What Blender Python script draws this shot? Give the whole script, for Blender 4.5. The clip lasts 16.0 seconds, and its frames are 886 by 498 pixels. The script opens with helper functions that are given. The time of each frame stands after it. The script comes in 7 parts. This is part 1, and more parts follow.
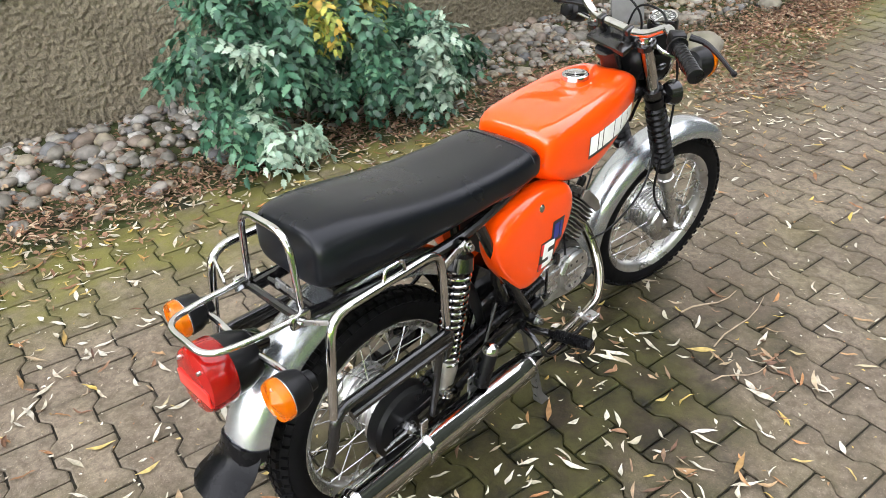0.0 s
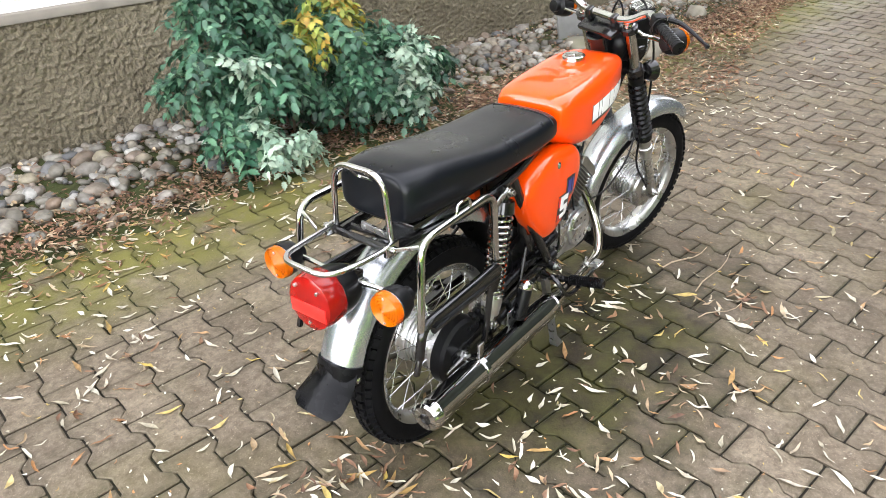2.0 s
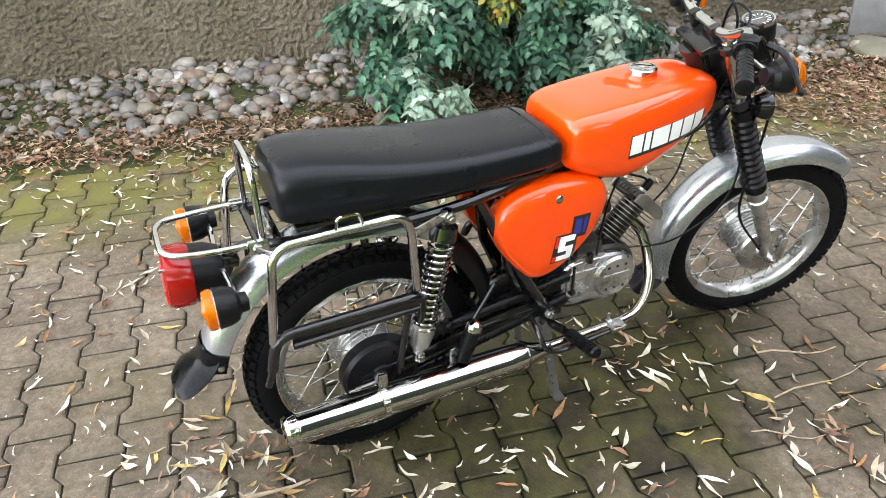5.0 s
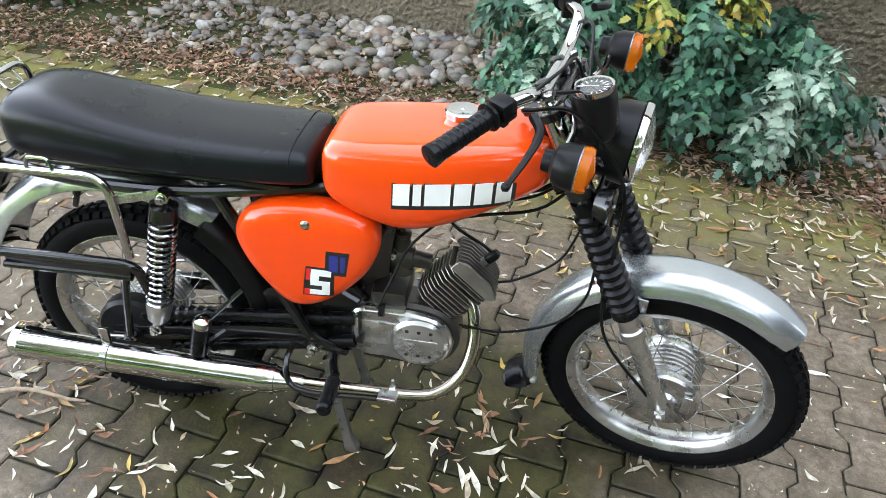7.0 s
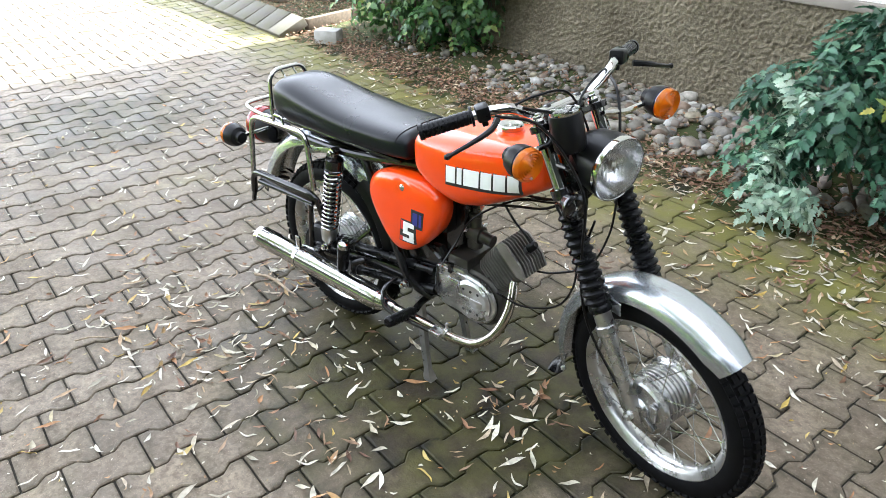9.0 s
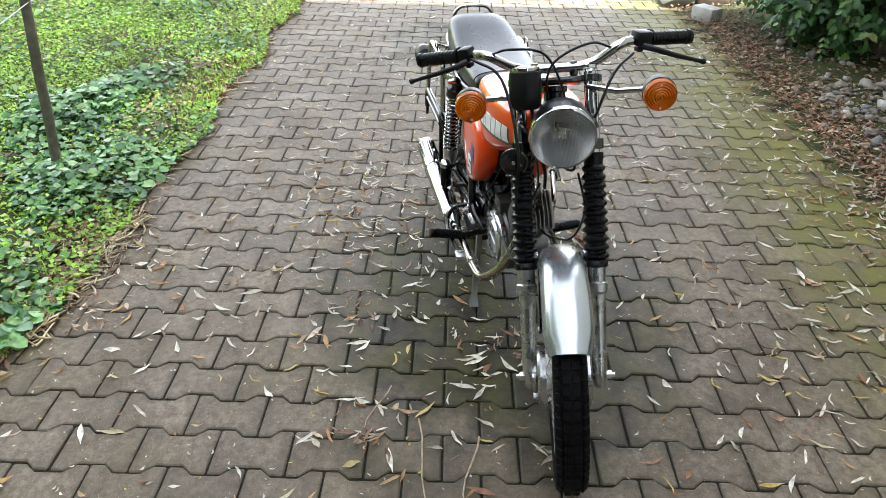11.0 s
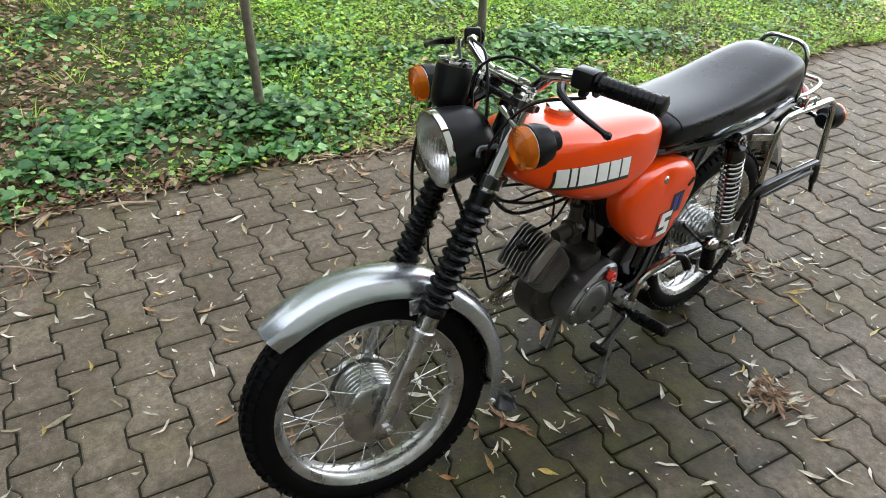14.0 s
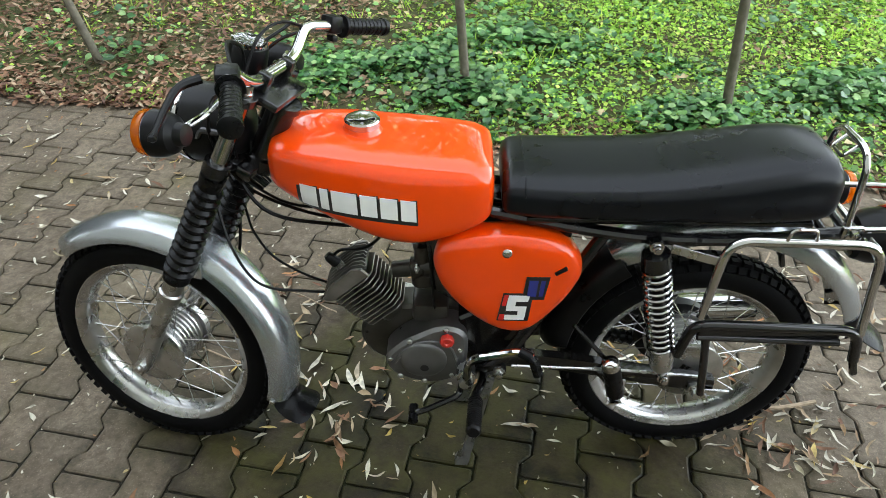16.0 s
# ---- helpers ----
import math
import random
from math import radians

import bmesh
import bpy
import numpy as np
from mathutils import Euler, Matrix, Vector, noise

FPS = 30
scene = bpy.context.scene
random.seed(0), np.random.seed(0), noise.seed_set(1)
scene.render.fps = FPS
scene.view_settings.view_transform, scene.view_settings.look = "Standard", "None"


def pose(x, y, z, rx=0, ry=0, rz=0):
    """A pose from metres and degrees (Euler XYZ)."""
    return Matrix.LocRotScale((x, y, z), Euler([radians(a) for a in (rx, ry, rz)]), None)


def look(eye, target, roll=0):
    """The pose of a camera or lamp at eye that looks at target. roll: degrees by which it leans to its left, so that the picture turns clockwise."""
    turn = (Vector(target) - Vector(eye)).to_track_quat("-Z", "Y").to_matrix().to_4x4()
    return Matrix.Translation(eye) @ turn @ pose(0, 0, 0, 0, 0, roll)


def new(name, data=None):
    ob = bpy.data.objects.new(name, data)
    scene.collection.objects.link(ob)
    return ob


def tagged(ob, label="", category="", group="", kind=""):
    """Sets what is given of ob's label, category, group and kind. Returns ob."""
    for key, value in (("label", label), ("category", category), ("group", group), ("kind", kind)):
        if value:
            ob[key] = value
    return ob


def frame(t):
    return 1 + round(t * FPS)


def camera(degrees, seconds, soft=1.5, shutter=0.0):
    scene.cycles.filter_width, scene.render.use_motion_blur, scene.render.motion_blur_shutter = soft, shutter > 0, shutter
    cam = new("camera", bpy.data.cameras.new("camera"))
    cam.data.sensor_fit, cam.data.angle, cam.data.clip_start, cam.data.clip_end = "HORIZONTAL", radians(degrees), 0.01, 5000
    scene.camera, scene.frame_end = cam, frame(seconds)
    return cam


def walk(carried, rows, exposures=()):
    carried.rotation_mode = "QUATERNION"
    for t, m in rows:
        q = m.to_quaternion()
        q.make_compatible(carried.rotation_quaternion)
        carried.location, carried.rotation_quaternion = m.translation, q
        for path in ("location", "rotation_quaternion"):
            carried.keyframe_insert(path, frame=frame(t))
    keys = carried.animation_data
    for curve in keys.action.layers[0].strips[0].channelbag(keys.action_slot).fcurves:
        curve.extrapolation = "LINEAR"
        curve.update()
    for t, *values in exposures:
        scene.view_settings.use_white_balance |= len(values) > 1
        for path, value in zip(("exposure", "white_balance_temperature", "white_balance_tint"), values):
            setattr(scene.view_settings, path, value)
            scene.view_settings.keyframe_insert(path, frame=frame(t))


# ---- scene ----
cam = camera(63.1, 16.0, soft=0.45)
PATH = [
    (0, (-0.649, -0.996, 1.4), (0.505, 0.245, 0.338), -1.5),
    (0.5, (-0.775, -1.006, 1.383), (0.382, 0.257, 0.35), -0.7),
    (1, (-0.923, -1.088, 1.381), (0.29, 0.139, 0.371), -1.6),
    (1.5, (-1.007, -1.112, 1.386), (0.222, 0.107, 0.384), -1.2),
    (2, (-1.05, -1.041, 1.391), (0.251, 0.103, 0.392), -2.2),
    (2.5, (-1.087, -0.958, 1.392), (0.277, 0.121, 0.404), -3.0),
    (3, (-1.048, -0.953, 1.391), (0.251, 0.172, 0.367), -3.5),
    (3.2, (-0.998, -0.999, 1.39), (0.24, 0.203, 0.379), -2.9),
    (5.3, (-0.085, -1.317, 1.396), (0.379, 0.263, 0.261), 0.4),
    (5.5, (0.047, -1.346, 1.398), (0.4, 0.253, 0.249), 1.0),
    (6, (0.298, -1.307, 1.366), (0.565, 0.336, 0.258), 1.7),
    (6.5, (0.559, -1.197, 1.38), (0.626, 0.445, 0.241), 0.3),
    (7, (0.881, -1.183, 1.377), (0.624, 0.43, 0.223), 3.4),
    (7.5, (1.136, -1.235, 1.381), (0.56, 0.374, 0.342), 0.8),
    (8, (1.31, -1.349, 1.417), (0.58, 0.204, 0.389), 2.1),
    (8.5, (1.507, -1.377, 1.428), (0.556, 0.106, 0.481), 0.1),
    (9, (1.779, -1.291, 1.448), (0.545, -0.071, 0.453), -0.7),
    (9.5, (1.931, -1.127, 1.425), (0.535, -0.118, 0.41), -0.0),
    (10, (2.127, -0.955, 1.45), (0.608, -0.16, 0.42), -0.4),
    (10.1, (2.184, -0.918, 1.444), (0.649, -0.186, 0.392), 0.6),
    (10.2, (2.235, -0.877, 1.457), (0.698, -0.215, 0.362), 0.5),
    (10.7, (2.418, -0.621, 1.455), (0.755, -0.245, 0.365), 0.7),
    (11.25, (2.490, -0.257, 1.452), (0.785, -0.252, 0.380), 1.0),
    (12.3, (2.375, 0.389, 1.447), (0.792, -0.239, 0.399), 1.5),
    (12.5, (2.333, 0.475, 1.458), (0.774, -0.199, 0.402), 2.4),
    (13, (2.185, 0.667, 1.46), (0.784, -0.299, 0.41), -0.2),
    (13.5, (1.994, 0.866, 1.462), (0.791, -0.301, 0.371), 2.1),
    (14, (1.739, 0.969, 1.435), (0.749, -0.341, 0.294), 2.5),
    (14.5, (1.439, 1.055, 1.432), (0.594, -0.34, 0.275), 1.2),
    (15, (1.102, 1.15, 1.439), (0.614, -0.364, 0.227), 0.4),
    (15.5, (0.814, 1.122, 1.424), (0.56, -0.44, 0.201), 0.8),
    (16, (0.485, 1.161, 1.428), (0.598, -0.439, 0.233), 0.4),
]
EXPOSURES = [(0.0, 3.70, 6500, 13), (2.5, 3.82, 6500, 13), (5.5, 3.70, 6250, 13), (7.0, 3.66, 5950, 11), (8.5, 3.70, 5950, 10), (9.2, 3.56, 6000, 10), (10.2, 3.12, 6050, 10), (12.5, 3.10, 6200, 9), (14.0, 2.97, 6250, 9), (16.0, 3.10, 6200, 5)]
walk(cam, [(t, look(e, g, r)) for t, e, g, r in PATH], EXPOSURES)

from mathutils.bvhtree import BVHTree

# ---- world, sun ----
SUN_AZ, SUN_EL = radians(81.0), radians(44.0)  # the sun stands behind the house
world = bpy.data.worlds.new("sky")
scene.world = world
world.use_nodes = True
wn = world.node_tree.nodes
sky = wn.new("ShaderNodeTexSky")
sky.sky_type = "NISHITA"
sky.sun_disc = False
sky.sun_elevation = SUN_EL
sky.sun_rotation = radians(90) - SUN_AZ
sky.air_density, sky.dust_density, sky.ozone_density = 1.0, 1.0, 1.5
wn["Background"].inputs["Strength"].default_value = 0.15
haze = wn.new("ShaderNodeHueSaturation")  # thin high cloud takes most of the blue out of the sky
haze.inputs["Saturation"].default_value = 0.17
world.node_tree.links.new(sky.outputs[0], haze.inputs["Color"])
world.node_tree.links.new(haze.outputs[0], wn["Background"].inputs["Color"])
sun_data = bpy.data.lights.new("sun", "SUN")
sun_data.energy, sun_data.angle, sun_data.color = 4.0, radians(0.55), (1.0, 0.95, 0.86)
sun = new("sun", sun_data)
toward = Vector((math.cos(SUN_AZ) * math.cos(SUN_EL), math.sin(SUN_AZ) * math.cos(SUN_EL), math.sin(SUN_EL)))
sun.matrix_world = look(toward * 30, (0, 0, 0))


# ---- materials ----
def material(name, color, rough=0.5, metal=0.0, coat=0.0, vary=0.0, scale=20.0, bump=0.0, bump_scale=200.0,
             dirt=None, dirt_scale=6.0, dirt_amount=0.0, transmission=0.0, ior=1.45, per_object=0.0, per_island=0.0, sheen=0.0, spec=0.5):
    m = bpy.data.materials.new(name)
    m.use_nodes = True
    t = m.node_tree
    n, k = t.nodes, t.links
    p = n["Principled BSDF"]
    p.inputs["Roughness"].default_value = rough
    p.inputs["Metallic"].default_value = metal
    p.inputs["Coat Weight"].default_value = coat
    p.inputs["Coat Roughness"].default_value = 0.035
    p.inputs["Transmission Weight"].default_value = transmission
    p.inputs["IOR"].default_value = ior
    p.inputs["Sheen Weight"].default_value = sheen
    p.inputs["Specular IOR Level"].default_value = spec
    co = n.new("ShaderNodeTexCoord")
    base = n.new("ShaderNodeRGB")
    base.outputs[0].default_value = (*color, 1)
    out = base.outputs[0]
    if vary:
        tex = n.new("ShaderNodeTexNoise")
        tex.inputs["Scale"].default_value, tex.inputs["Detail"].default_value = scale, 6
        k.new(co.outputs["Object"], tex.inputs["Vector"])
        hsv = n.new("ShaderNodeHueSaturation")
        ramp = n.new("ShaderNodeMapRange")
        ramp.inputs[1].default_value, ramp.inputs[2].default_value = 0.3, 0.7
        ramp.inputs[3].default_value, ramp.inputs[4].default_value = 1 - vary, 1 + vary
        k.new(tex.outputs[0], ramp.inputs[0])
        k.new(ramp.outputs[0], hsv.inputs["Value"])
        k.new(out, hsv.inputs["Color"])
        out = hsv.outputs[0]
        rr = n.new("ShaderNodeMapRange")
        rr.inputs[1].default_value, rr.inputs[2].default_value = 0.3, 0.7
        rr.inputs[3].default_value, rr.inputs[4].default_value = max(rough - 0.35 * vary, 0.02), min(rough + 0.35 * vary, 1)
        k.new(tex.outputs[0], rr.inputs[0])
        k.new(rr.outputs[0], p.inputs["Roughness"])
    if dirt:
        tex = n.new("ShaderNodeTexNoise")
        tex.inputs["Scale"].default_value, tex.inputs["Detail"].default_value = dirt_scale, 8
        k.new(co.outputs["Object"], tex.inputs["Vector"])
        ramp = n.new("ShaderNodeMapRange")
        ramp.inputs[1].default_value, ramp.inputs[2].default_value = 0.45, 0.72
        ramp.inputs[3].default_value, ramp.inputs[4].default_value = 0.0, dirt_amount
        k.new(tex.outputs[0], ramp.inputs[0])
        mix = n.new("ShaderNodeMix")
        mix.data_type = "RGBA"
        k.new(ramp.outputs[0], mix.inputs[0])
        k.new(out, mix.inputs[6])
        mix.inputs[7].default_value = (*dirt, 1)
        out = mix.outputs[2]
    if per_object or per_island:
        hsv = n.new("ShaderNodeHueSaturation")
        ramp = n.new("ShaderNodeMapRange")
        amount = per_object or per_island
        ramp.inputs[3].default_value, ramp.inputs[4].default_value = 1 - amount, 1 + amount
        if per_object:
            info = n.new("ShaderNodeObjectInfo")
            k.new(info.outputs["Random"], ramp.inputs[0])
        else:
            info = n.new("ShaderNodeNewGeometry")
            k.new(info.outputs["Random Per Island"], ramp.inputs[0])
        k.new(ramp.outputs[0], hsv.inputs["Value"])
        k.new(out, hsv.inputs["Color"])
        out = hsv.outputs[0]
    k.new(out, p.inputs["Base Color"])
    if bump:
        tex = n.new("ShaderNodeTexNoise")
        tex.inputs["Scale"].default_value, tex.inputs["Detail"].default_value = bump_scale, 4
        k.new(co.outputs["Object"], tex.inputs["Vector"])
        b = n.new("ShaderNodeBump")
        b.inputs["Strength"].default_value = bump
        b.inputs["Distance"].default_value = 0.002
        k.new(tex.outputs[0], b.inputs["Height"])
        k.new(b.outputs[0], p.inputs["Normal"])
    return m


ORANGE = material("orange_paint", (0.76, 0.058, 0.0006), 0.34, 0.0, 1.0, 0.05, 9, spec=0.08)
ORANGE.node_tree.nodes["Principled BSDF"].inputs["Coat IOR"].default_value = 1.52
VINYL = material("seat_vinyl", (0.004, 0.0048, 0.0065), 0.29, 0, 0, 0.10, 12, 0.04, 700, spec=0.26)
CHROME = material("chrome", (0.50, 0.50, 0.495), 0.06, 1.0, 0, 0.1, 14, 0.03, 90, (0.2, 0.16, 0.12), 30, 0.25)
SILVER = material("silver_paint", (0.40, 0.42, 0.435), 0.25, 0.85, 0.3, 0.06, 6, 0.02, 400)
BLACK = material("black_enamel", (0.005, 0.005, 0.0055), 0.18, 0, 0.3, 0.3, 15, 0.02, 80, (0.02, 0.016, 0.012), 25, 0.3)
RUBBER = material("black_rubber", (0.004, 0.004, 0.0045), 0.28, 0, 0, 0.25, 30, 0.08, 300, spec=0.2)
FLAP = material("flap_rubber", (0.004, 0.004, 0.0045), 0.24, 0, 0, 0.3, 30, 0.15, 300, spec=0.12)
TYRE = material("tyre_rubber", (0.004, 0.004, 0.0045), 0.6, 0, 0, 0.3, 25, 0.2, 300, (0.010, 0.009, 0.0075), 12, 0.25, spec=0.08)
PLASTIC = material("black_plastic", (0.005, 0.005, 0.0055), 0.34, 0, 0, 0.2, 20, 0.08, 500, spec=0.22)
ALU = material("cast_aluminium", (0.54, 0.54, 0.535), 0.28, 0.95, 0, 0.16, 18, 0.12, 260, (0.16, 0.14, 0.12), 14, 0.5)
DARK_ALU = material("oxidised_aluminium", (0.25, 0.238, 0.22), 0.42, 0.8, 0, 0.25, 18, 0.2, 260, (0.10, 0.09, 0.08), 20, 0.5)
# dark casting tone, with the shade of fin gaps and recesses put in
SHADE_CAST = material("shade_dark_casting", (0.062, 0.058, 0.052), 0.38, 0.55, 0, 0.35, 20, 0.2, 240, (0.02, 0.018, 0.015), 16, 0.6)
# left casings: stained, and greyer than the right to hold that side's shade
GREY_ALU = material("stained_shade_casing", (0.19, 0.19, 0.194), 0.34, 0.8, 0, 0.2, 14, 0.12, 260, (0.12, 0.11, 0.10), 10, 0.5)
GALV = material("galvanised_paint", (0.30, 0.30, 0.295), 0.30, 0.85, 0, 0.15, 30, 0.1, 150)
LENSGLASS = material("ribbed_lamp_glass", (0.97, 0.97, 0.96), 0.03, 0, 0.0, transmission=1.0, ior=1.4)
FLUTE = LENSGLASS.node_tree.nodes.new("ShaderNodeTexWave")
FLUTE.bands_direction = "Y"
FLUTE.inputs["Scale"].default_value = 38
FLUTE_BUMP = LENSGLASS.node_tree.nodes.new("ShaderNodeBump")
FLUTE_BUMP.inputs["Strength"].default_value, FLUTE_BUMP.inputs["Distance"].default_value = 0.5, 0.0015
LENSGLASS.node_tree.links.new(LENSGLASS.node_tree.nodes["Texture Coordinate"].outputs["Object"], FLUTE.inputs["Vector"])
LENSGLASS.node_tree.links.new(FLUTE.outputs[1], FLUTE_BUMP.inputs["Height"])
LENSGLASS.node_tree.links.new(FLUTE_BUMP.outputs[0], LENSGLASS.node_tree.nodes["Principled BSDF"].inputs["Normal"])
SILVERED = material("silvered_bowl", (0.60, 0.60, 0.59), 0.22, 0.8, 0, 0.1, 30)
STEEL = material("zinc_steel", (0.55, 0.55, 0.54), 0.28, 1.0, 0, 0.2, 40, 0.05, 200)
SPOKE = material("spoke_steel", (0.5, 0.5, 0.49), 0.25, 1.0)
AMBER = material("amber_plastic", (0.74, 0.19, 0.001), 0.09, 0, 0.0, 0.12, 30, 0.1, 40, transmission=0.62, ior=1.38, spec=0.35)
RED = material("red_plastic", (0.40, 0.007, 0.005), 0.12, 0, 0.1, 0.15, 25, 0.1, 40, transmission=0.45, ior=1.42)
WHITE = material("white_decal", (0.80, 0.80, 0.78), 0.3, 0, 0.4, 0.04, 30)
BLACKFILM = material("black_decal", (0.012, 0.012, 0.012), 0.3, 0, 0.4)
BLUEFILM = material("blue_decal", (0.02, 0.028, 0.20), 0.3, 0, 0.4)
REDFILM = material("red_decal", (0.62, 0.02, 0.015), 0.3, 0, 0.4)
REDCAP = material("red_cap", (0.55, 0.03, 0.02), 0.35, 0, 0.2, 0.1, 50)
GLASS = material("lamp_glass", (0.95, 0.96, 0.95), 0.03, 0, 0, transmission=1.0, ior=1.45)
DIAL = material("dial_face", (0.015, 0.015, 0.016), 0.5)
BRONZE = material("heat_stained_chrome", (0.44, 0.41, 0.36), 0.16, 1.0, 0, 0.25, 20, 0.05, 90, (0.2, 0.13, 0.07), 20, 0.5)
BARK = material("bark", (0.11, 0.085, 0.06), 0.85, 0, 0, 0.35, 40, 0.6, 120)
POSTWOOD = material("weathered_stake", (0.13, 0.115, 0.085), 0.85, 0, 0, 0.35, 30, 0.6, 150, (0.05, 0.06, 0.03), 9, 0.6)
DRYWOOD = material("dry_twig", (0.30, 0.23, 0.155), 0.8, 0, 0, 0.35, 50, 0.5, 150)
WIRE = material("white_cord", (0.55, 0.56, 0.55), 0.5, 0, 0, 0.1, 60)


# ---- mesh tools ----
def rot_axis(point, axis, angle):
    return Matrix.Translation(point) @ Matrix.Rotation(angle, 4, Vector(axis)) @ Matrix.Translation(-Vector(point))


def finish(bm, sharp=35):
    bmesh.ops.recalc_face_normals(bm, faces=bm.faces)
    for f in bm.faces:
        f.smooth = True
    lim = radians(sharp)
    for e in bm.edges:
        if len(e.link_faces) == 2 and e.calc_face_angle(0) > lim:
            e.smooth = False


def part(name, bm, mat, parent=None, label="", sharp=35):
    finish(bm, sharp)
    me = bpy.data.meshes.new(name)
    bm.to_mesh(me)
    bm.free()
    me.materials.append(mat)
    ob = new(name, me)
    if parent is not None:
        ob.parent = parent
    if label:
        tagged(ob, label)
    return ob


def spline(pts, per=8, closed=False):
    P = [Vector(p) for p in pts]
    n = len(P)
    out = []
    for i in range(n if closed else n - 1):
        a = P[(i - 1) % n] if closed or i else P[0] * 2 - P[1]
        b, c = P[i], P[(i + 1) % n]
        d = P[(i + 2) % n] if closed or i + 2 < n else P[-1] * 2 - P[-2]
        for j in range(per):
            t = j / per
            out.append(0.5 * ((2 * b) + (c - a) * t + (2 * a - 5 * b + 4 * c - d) * t * t + (3 * b - a - 3 * c + d) * t ** 3))
    if not closed:
        out.append(P[-1])
    return out


def rounded(pts, r, per=5):
    """A path with its corners rounded to about r."""
    P = [Vector(p) for p in pts]
    out = [P[0]]
    for a, b, c in zip(P, P[1:], P[2:]):
        u, w = (a - b), (c - b)
        k = min(r, u.length * 0.49, w.length * 0.49)
        s, e = b + u.normalized() * k, b + w.normalized() * k
        for j in range(per + 1):
            t = j / per
            out.append(s * (1 - t) ** 2 + b * 2 * t * (1 - t) + e * t * t)
    out.append(P[-1])
    return out


def rings(bm, loops, closed_u=True, cap_start=True, cap_end=True, closed_v=False):
    V = [[bm.verts.new(p) for p in lp] for lp in loops]
    n = len(V[0])
    pairs = list(zip(V, V[1:])) + ([(V[-1], V[0])] if closed_v else [])
    for a, b in pairs:
        for i in range(n if closed_u else n - 1):
            j = (i + 1) % n
            bm.faces.new((a[i], a[j], b[j], b[i]))
    if not closed_v:
        if cap_start:
            bm.faces.new(list(reversed(V[0])))
        if cap_end:
            bm.faces.new(V[-1])
    return V


def tube(bm, pts, r, n=10, closed=False):
    P = [Vector(p) for p in pts]
    m = len(P)
    up = None
    loops = []
    for i, p in enumerate(P):
        a = P[(i - 1) % m] if closed or i else P[0]
        b = P[(i + 1) % m] if closed or i < m - 1 else P[-1]
        d = (b - a).normalized()
        if up is None:
            up = d.orthogonal().normalized()
        up = (up - d * up.dot(d)).normalized()
        side = d.cross(up)
        rad = r[i] if isinstance(r, (list, tuple)) else r
        loops.append([p + (up * math.cos(2 * math.pi * k / n) + side * math.sin(2 * math.pi * k / n)) * rad for k in range(n)])
    rings(bm, loops, closed_v=closed)


def lathe(bm, profile, centre, axis, n=24, caps=True):
    """profile: (distance along the axis, radius)."""
    d = Vector(axis).normalized()
    up = d.orthogonal().normalized()
    side = d.cross(up)
    loops = [[Vector(centre) + d * h + (up * math.cos(2 * math.pi * k / n) + side * math.sin(2 * math.pi * k / n)) * max(r, 1e-4)
              for k in range(n)] for h, r in profile]
    rings(bm, loops, cap_start=caps, cap_end=caps)


def block(bm, size, m=Matrix(), bevel=0.0, seg=2):
    got = bmesh.ops.create_cube(bm, size=1.0)
    bmesh.ops.scale(bm, vec=size, verts=got["verts"])
    if bevel:
        es = list({e for v in got["verts"] for e in v.link_edges})
        made = bmesh.ops.bevel(bm, geom=es, offset=bevel, segments=seg, affect="EDGES", profile=0.5)
        vs = {v for f in made["faces"] for v in f.verts} | {v for v in got["verts"] if v.is_valid}
        vs = [v for v in vs if v.is_valid]
        # every vertex of the block, found through its faces
        seen, todo = set(vs), list(vs)
        while todo:
            v = todo.pop()
            for e in v.link_edges:
                o = e.other_vert(v)
                if o not in seen:
                    seen.add(o)
                    todo.append(o)
        vs = list(seen)
    else:
        vs = got["verts"]
    bmesh.ops.transform(bm, matrix=m, verts=vs)


def slab(bm, outline, y0, y1, bevel=0.003):
    """An outline in x and z, from y0 to y1, with its edges taken off."""
    s = 1 if y1 > y0 else -1
    c = sum((Vector((x, 0, z)) for x, z in outline), Vector()) / len(outline)

    def ring(y, inset):
        out = []
        for x, z in outline:
            d = Vector((x, 0, z)) - c
            q = c + d * max(0, 1 - inset / max(d.length, 1e-4))
            out.append((q.x, y, q.z))
        return out
    rings(bm, [ring(y0, bevel), ring(y0 + s * bevel, 0), ring(y1 - s * bevel, 0), ring(y1, bevel)])


# ---- the drive's own directions: along it (a) and across it (b), turned against the moped ----
TURN = radians(-7.0)
CT, ST = math.cos(TURN), math.sin(TURN)


def drive(a, b, z=0.0):
    return Vector((a * CT - b * ST, a * ST + b * CT, z))


EDGE_BED, EDGE_GRASS, WALL_B = 1.76, -1.46, 2.66
A_MIN, A_MAX = -11.0, 7.0

# ---- moped ----
moped = tagged(new("moped"), "orange moped with black seat and chrome racks on its stand", "moped")
moped.matrix_world = pose(0.004, -0.039, 0, 0, 0, 2.86)

RAKE = radians(26.5)
AX_UP = Vector((-math.sin(RAKE), 0, math.cos(RAKE)))
AX_FWD = Vector((math.cos(RAKE), 0, math.sin(RAKE)))
FRONT_AXLE, REAR_AXLE = Vector((1.194, 0, 0.276)), Vector((0.027, 0, 0.276))
STEER = rot_axis(FRONT_AXLE - AX_FWD * 0.045, AX_UP, radians(-14.5))


def fork_at(s, y=0.0, f=0.0):
    """A point s up the fork from the axle, y to the left and f ahead of it."""
    return FRONT_AXLE + AX_UP * s + AX_FWD * f + Vector((0, y, 0))


def steered(bm):
    bm.transform(STEER)
    return bm


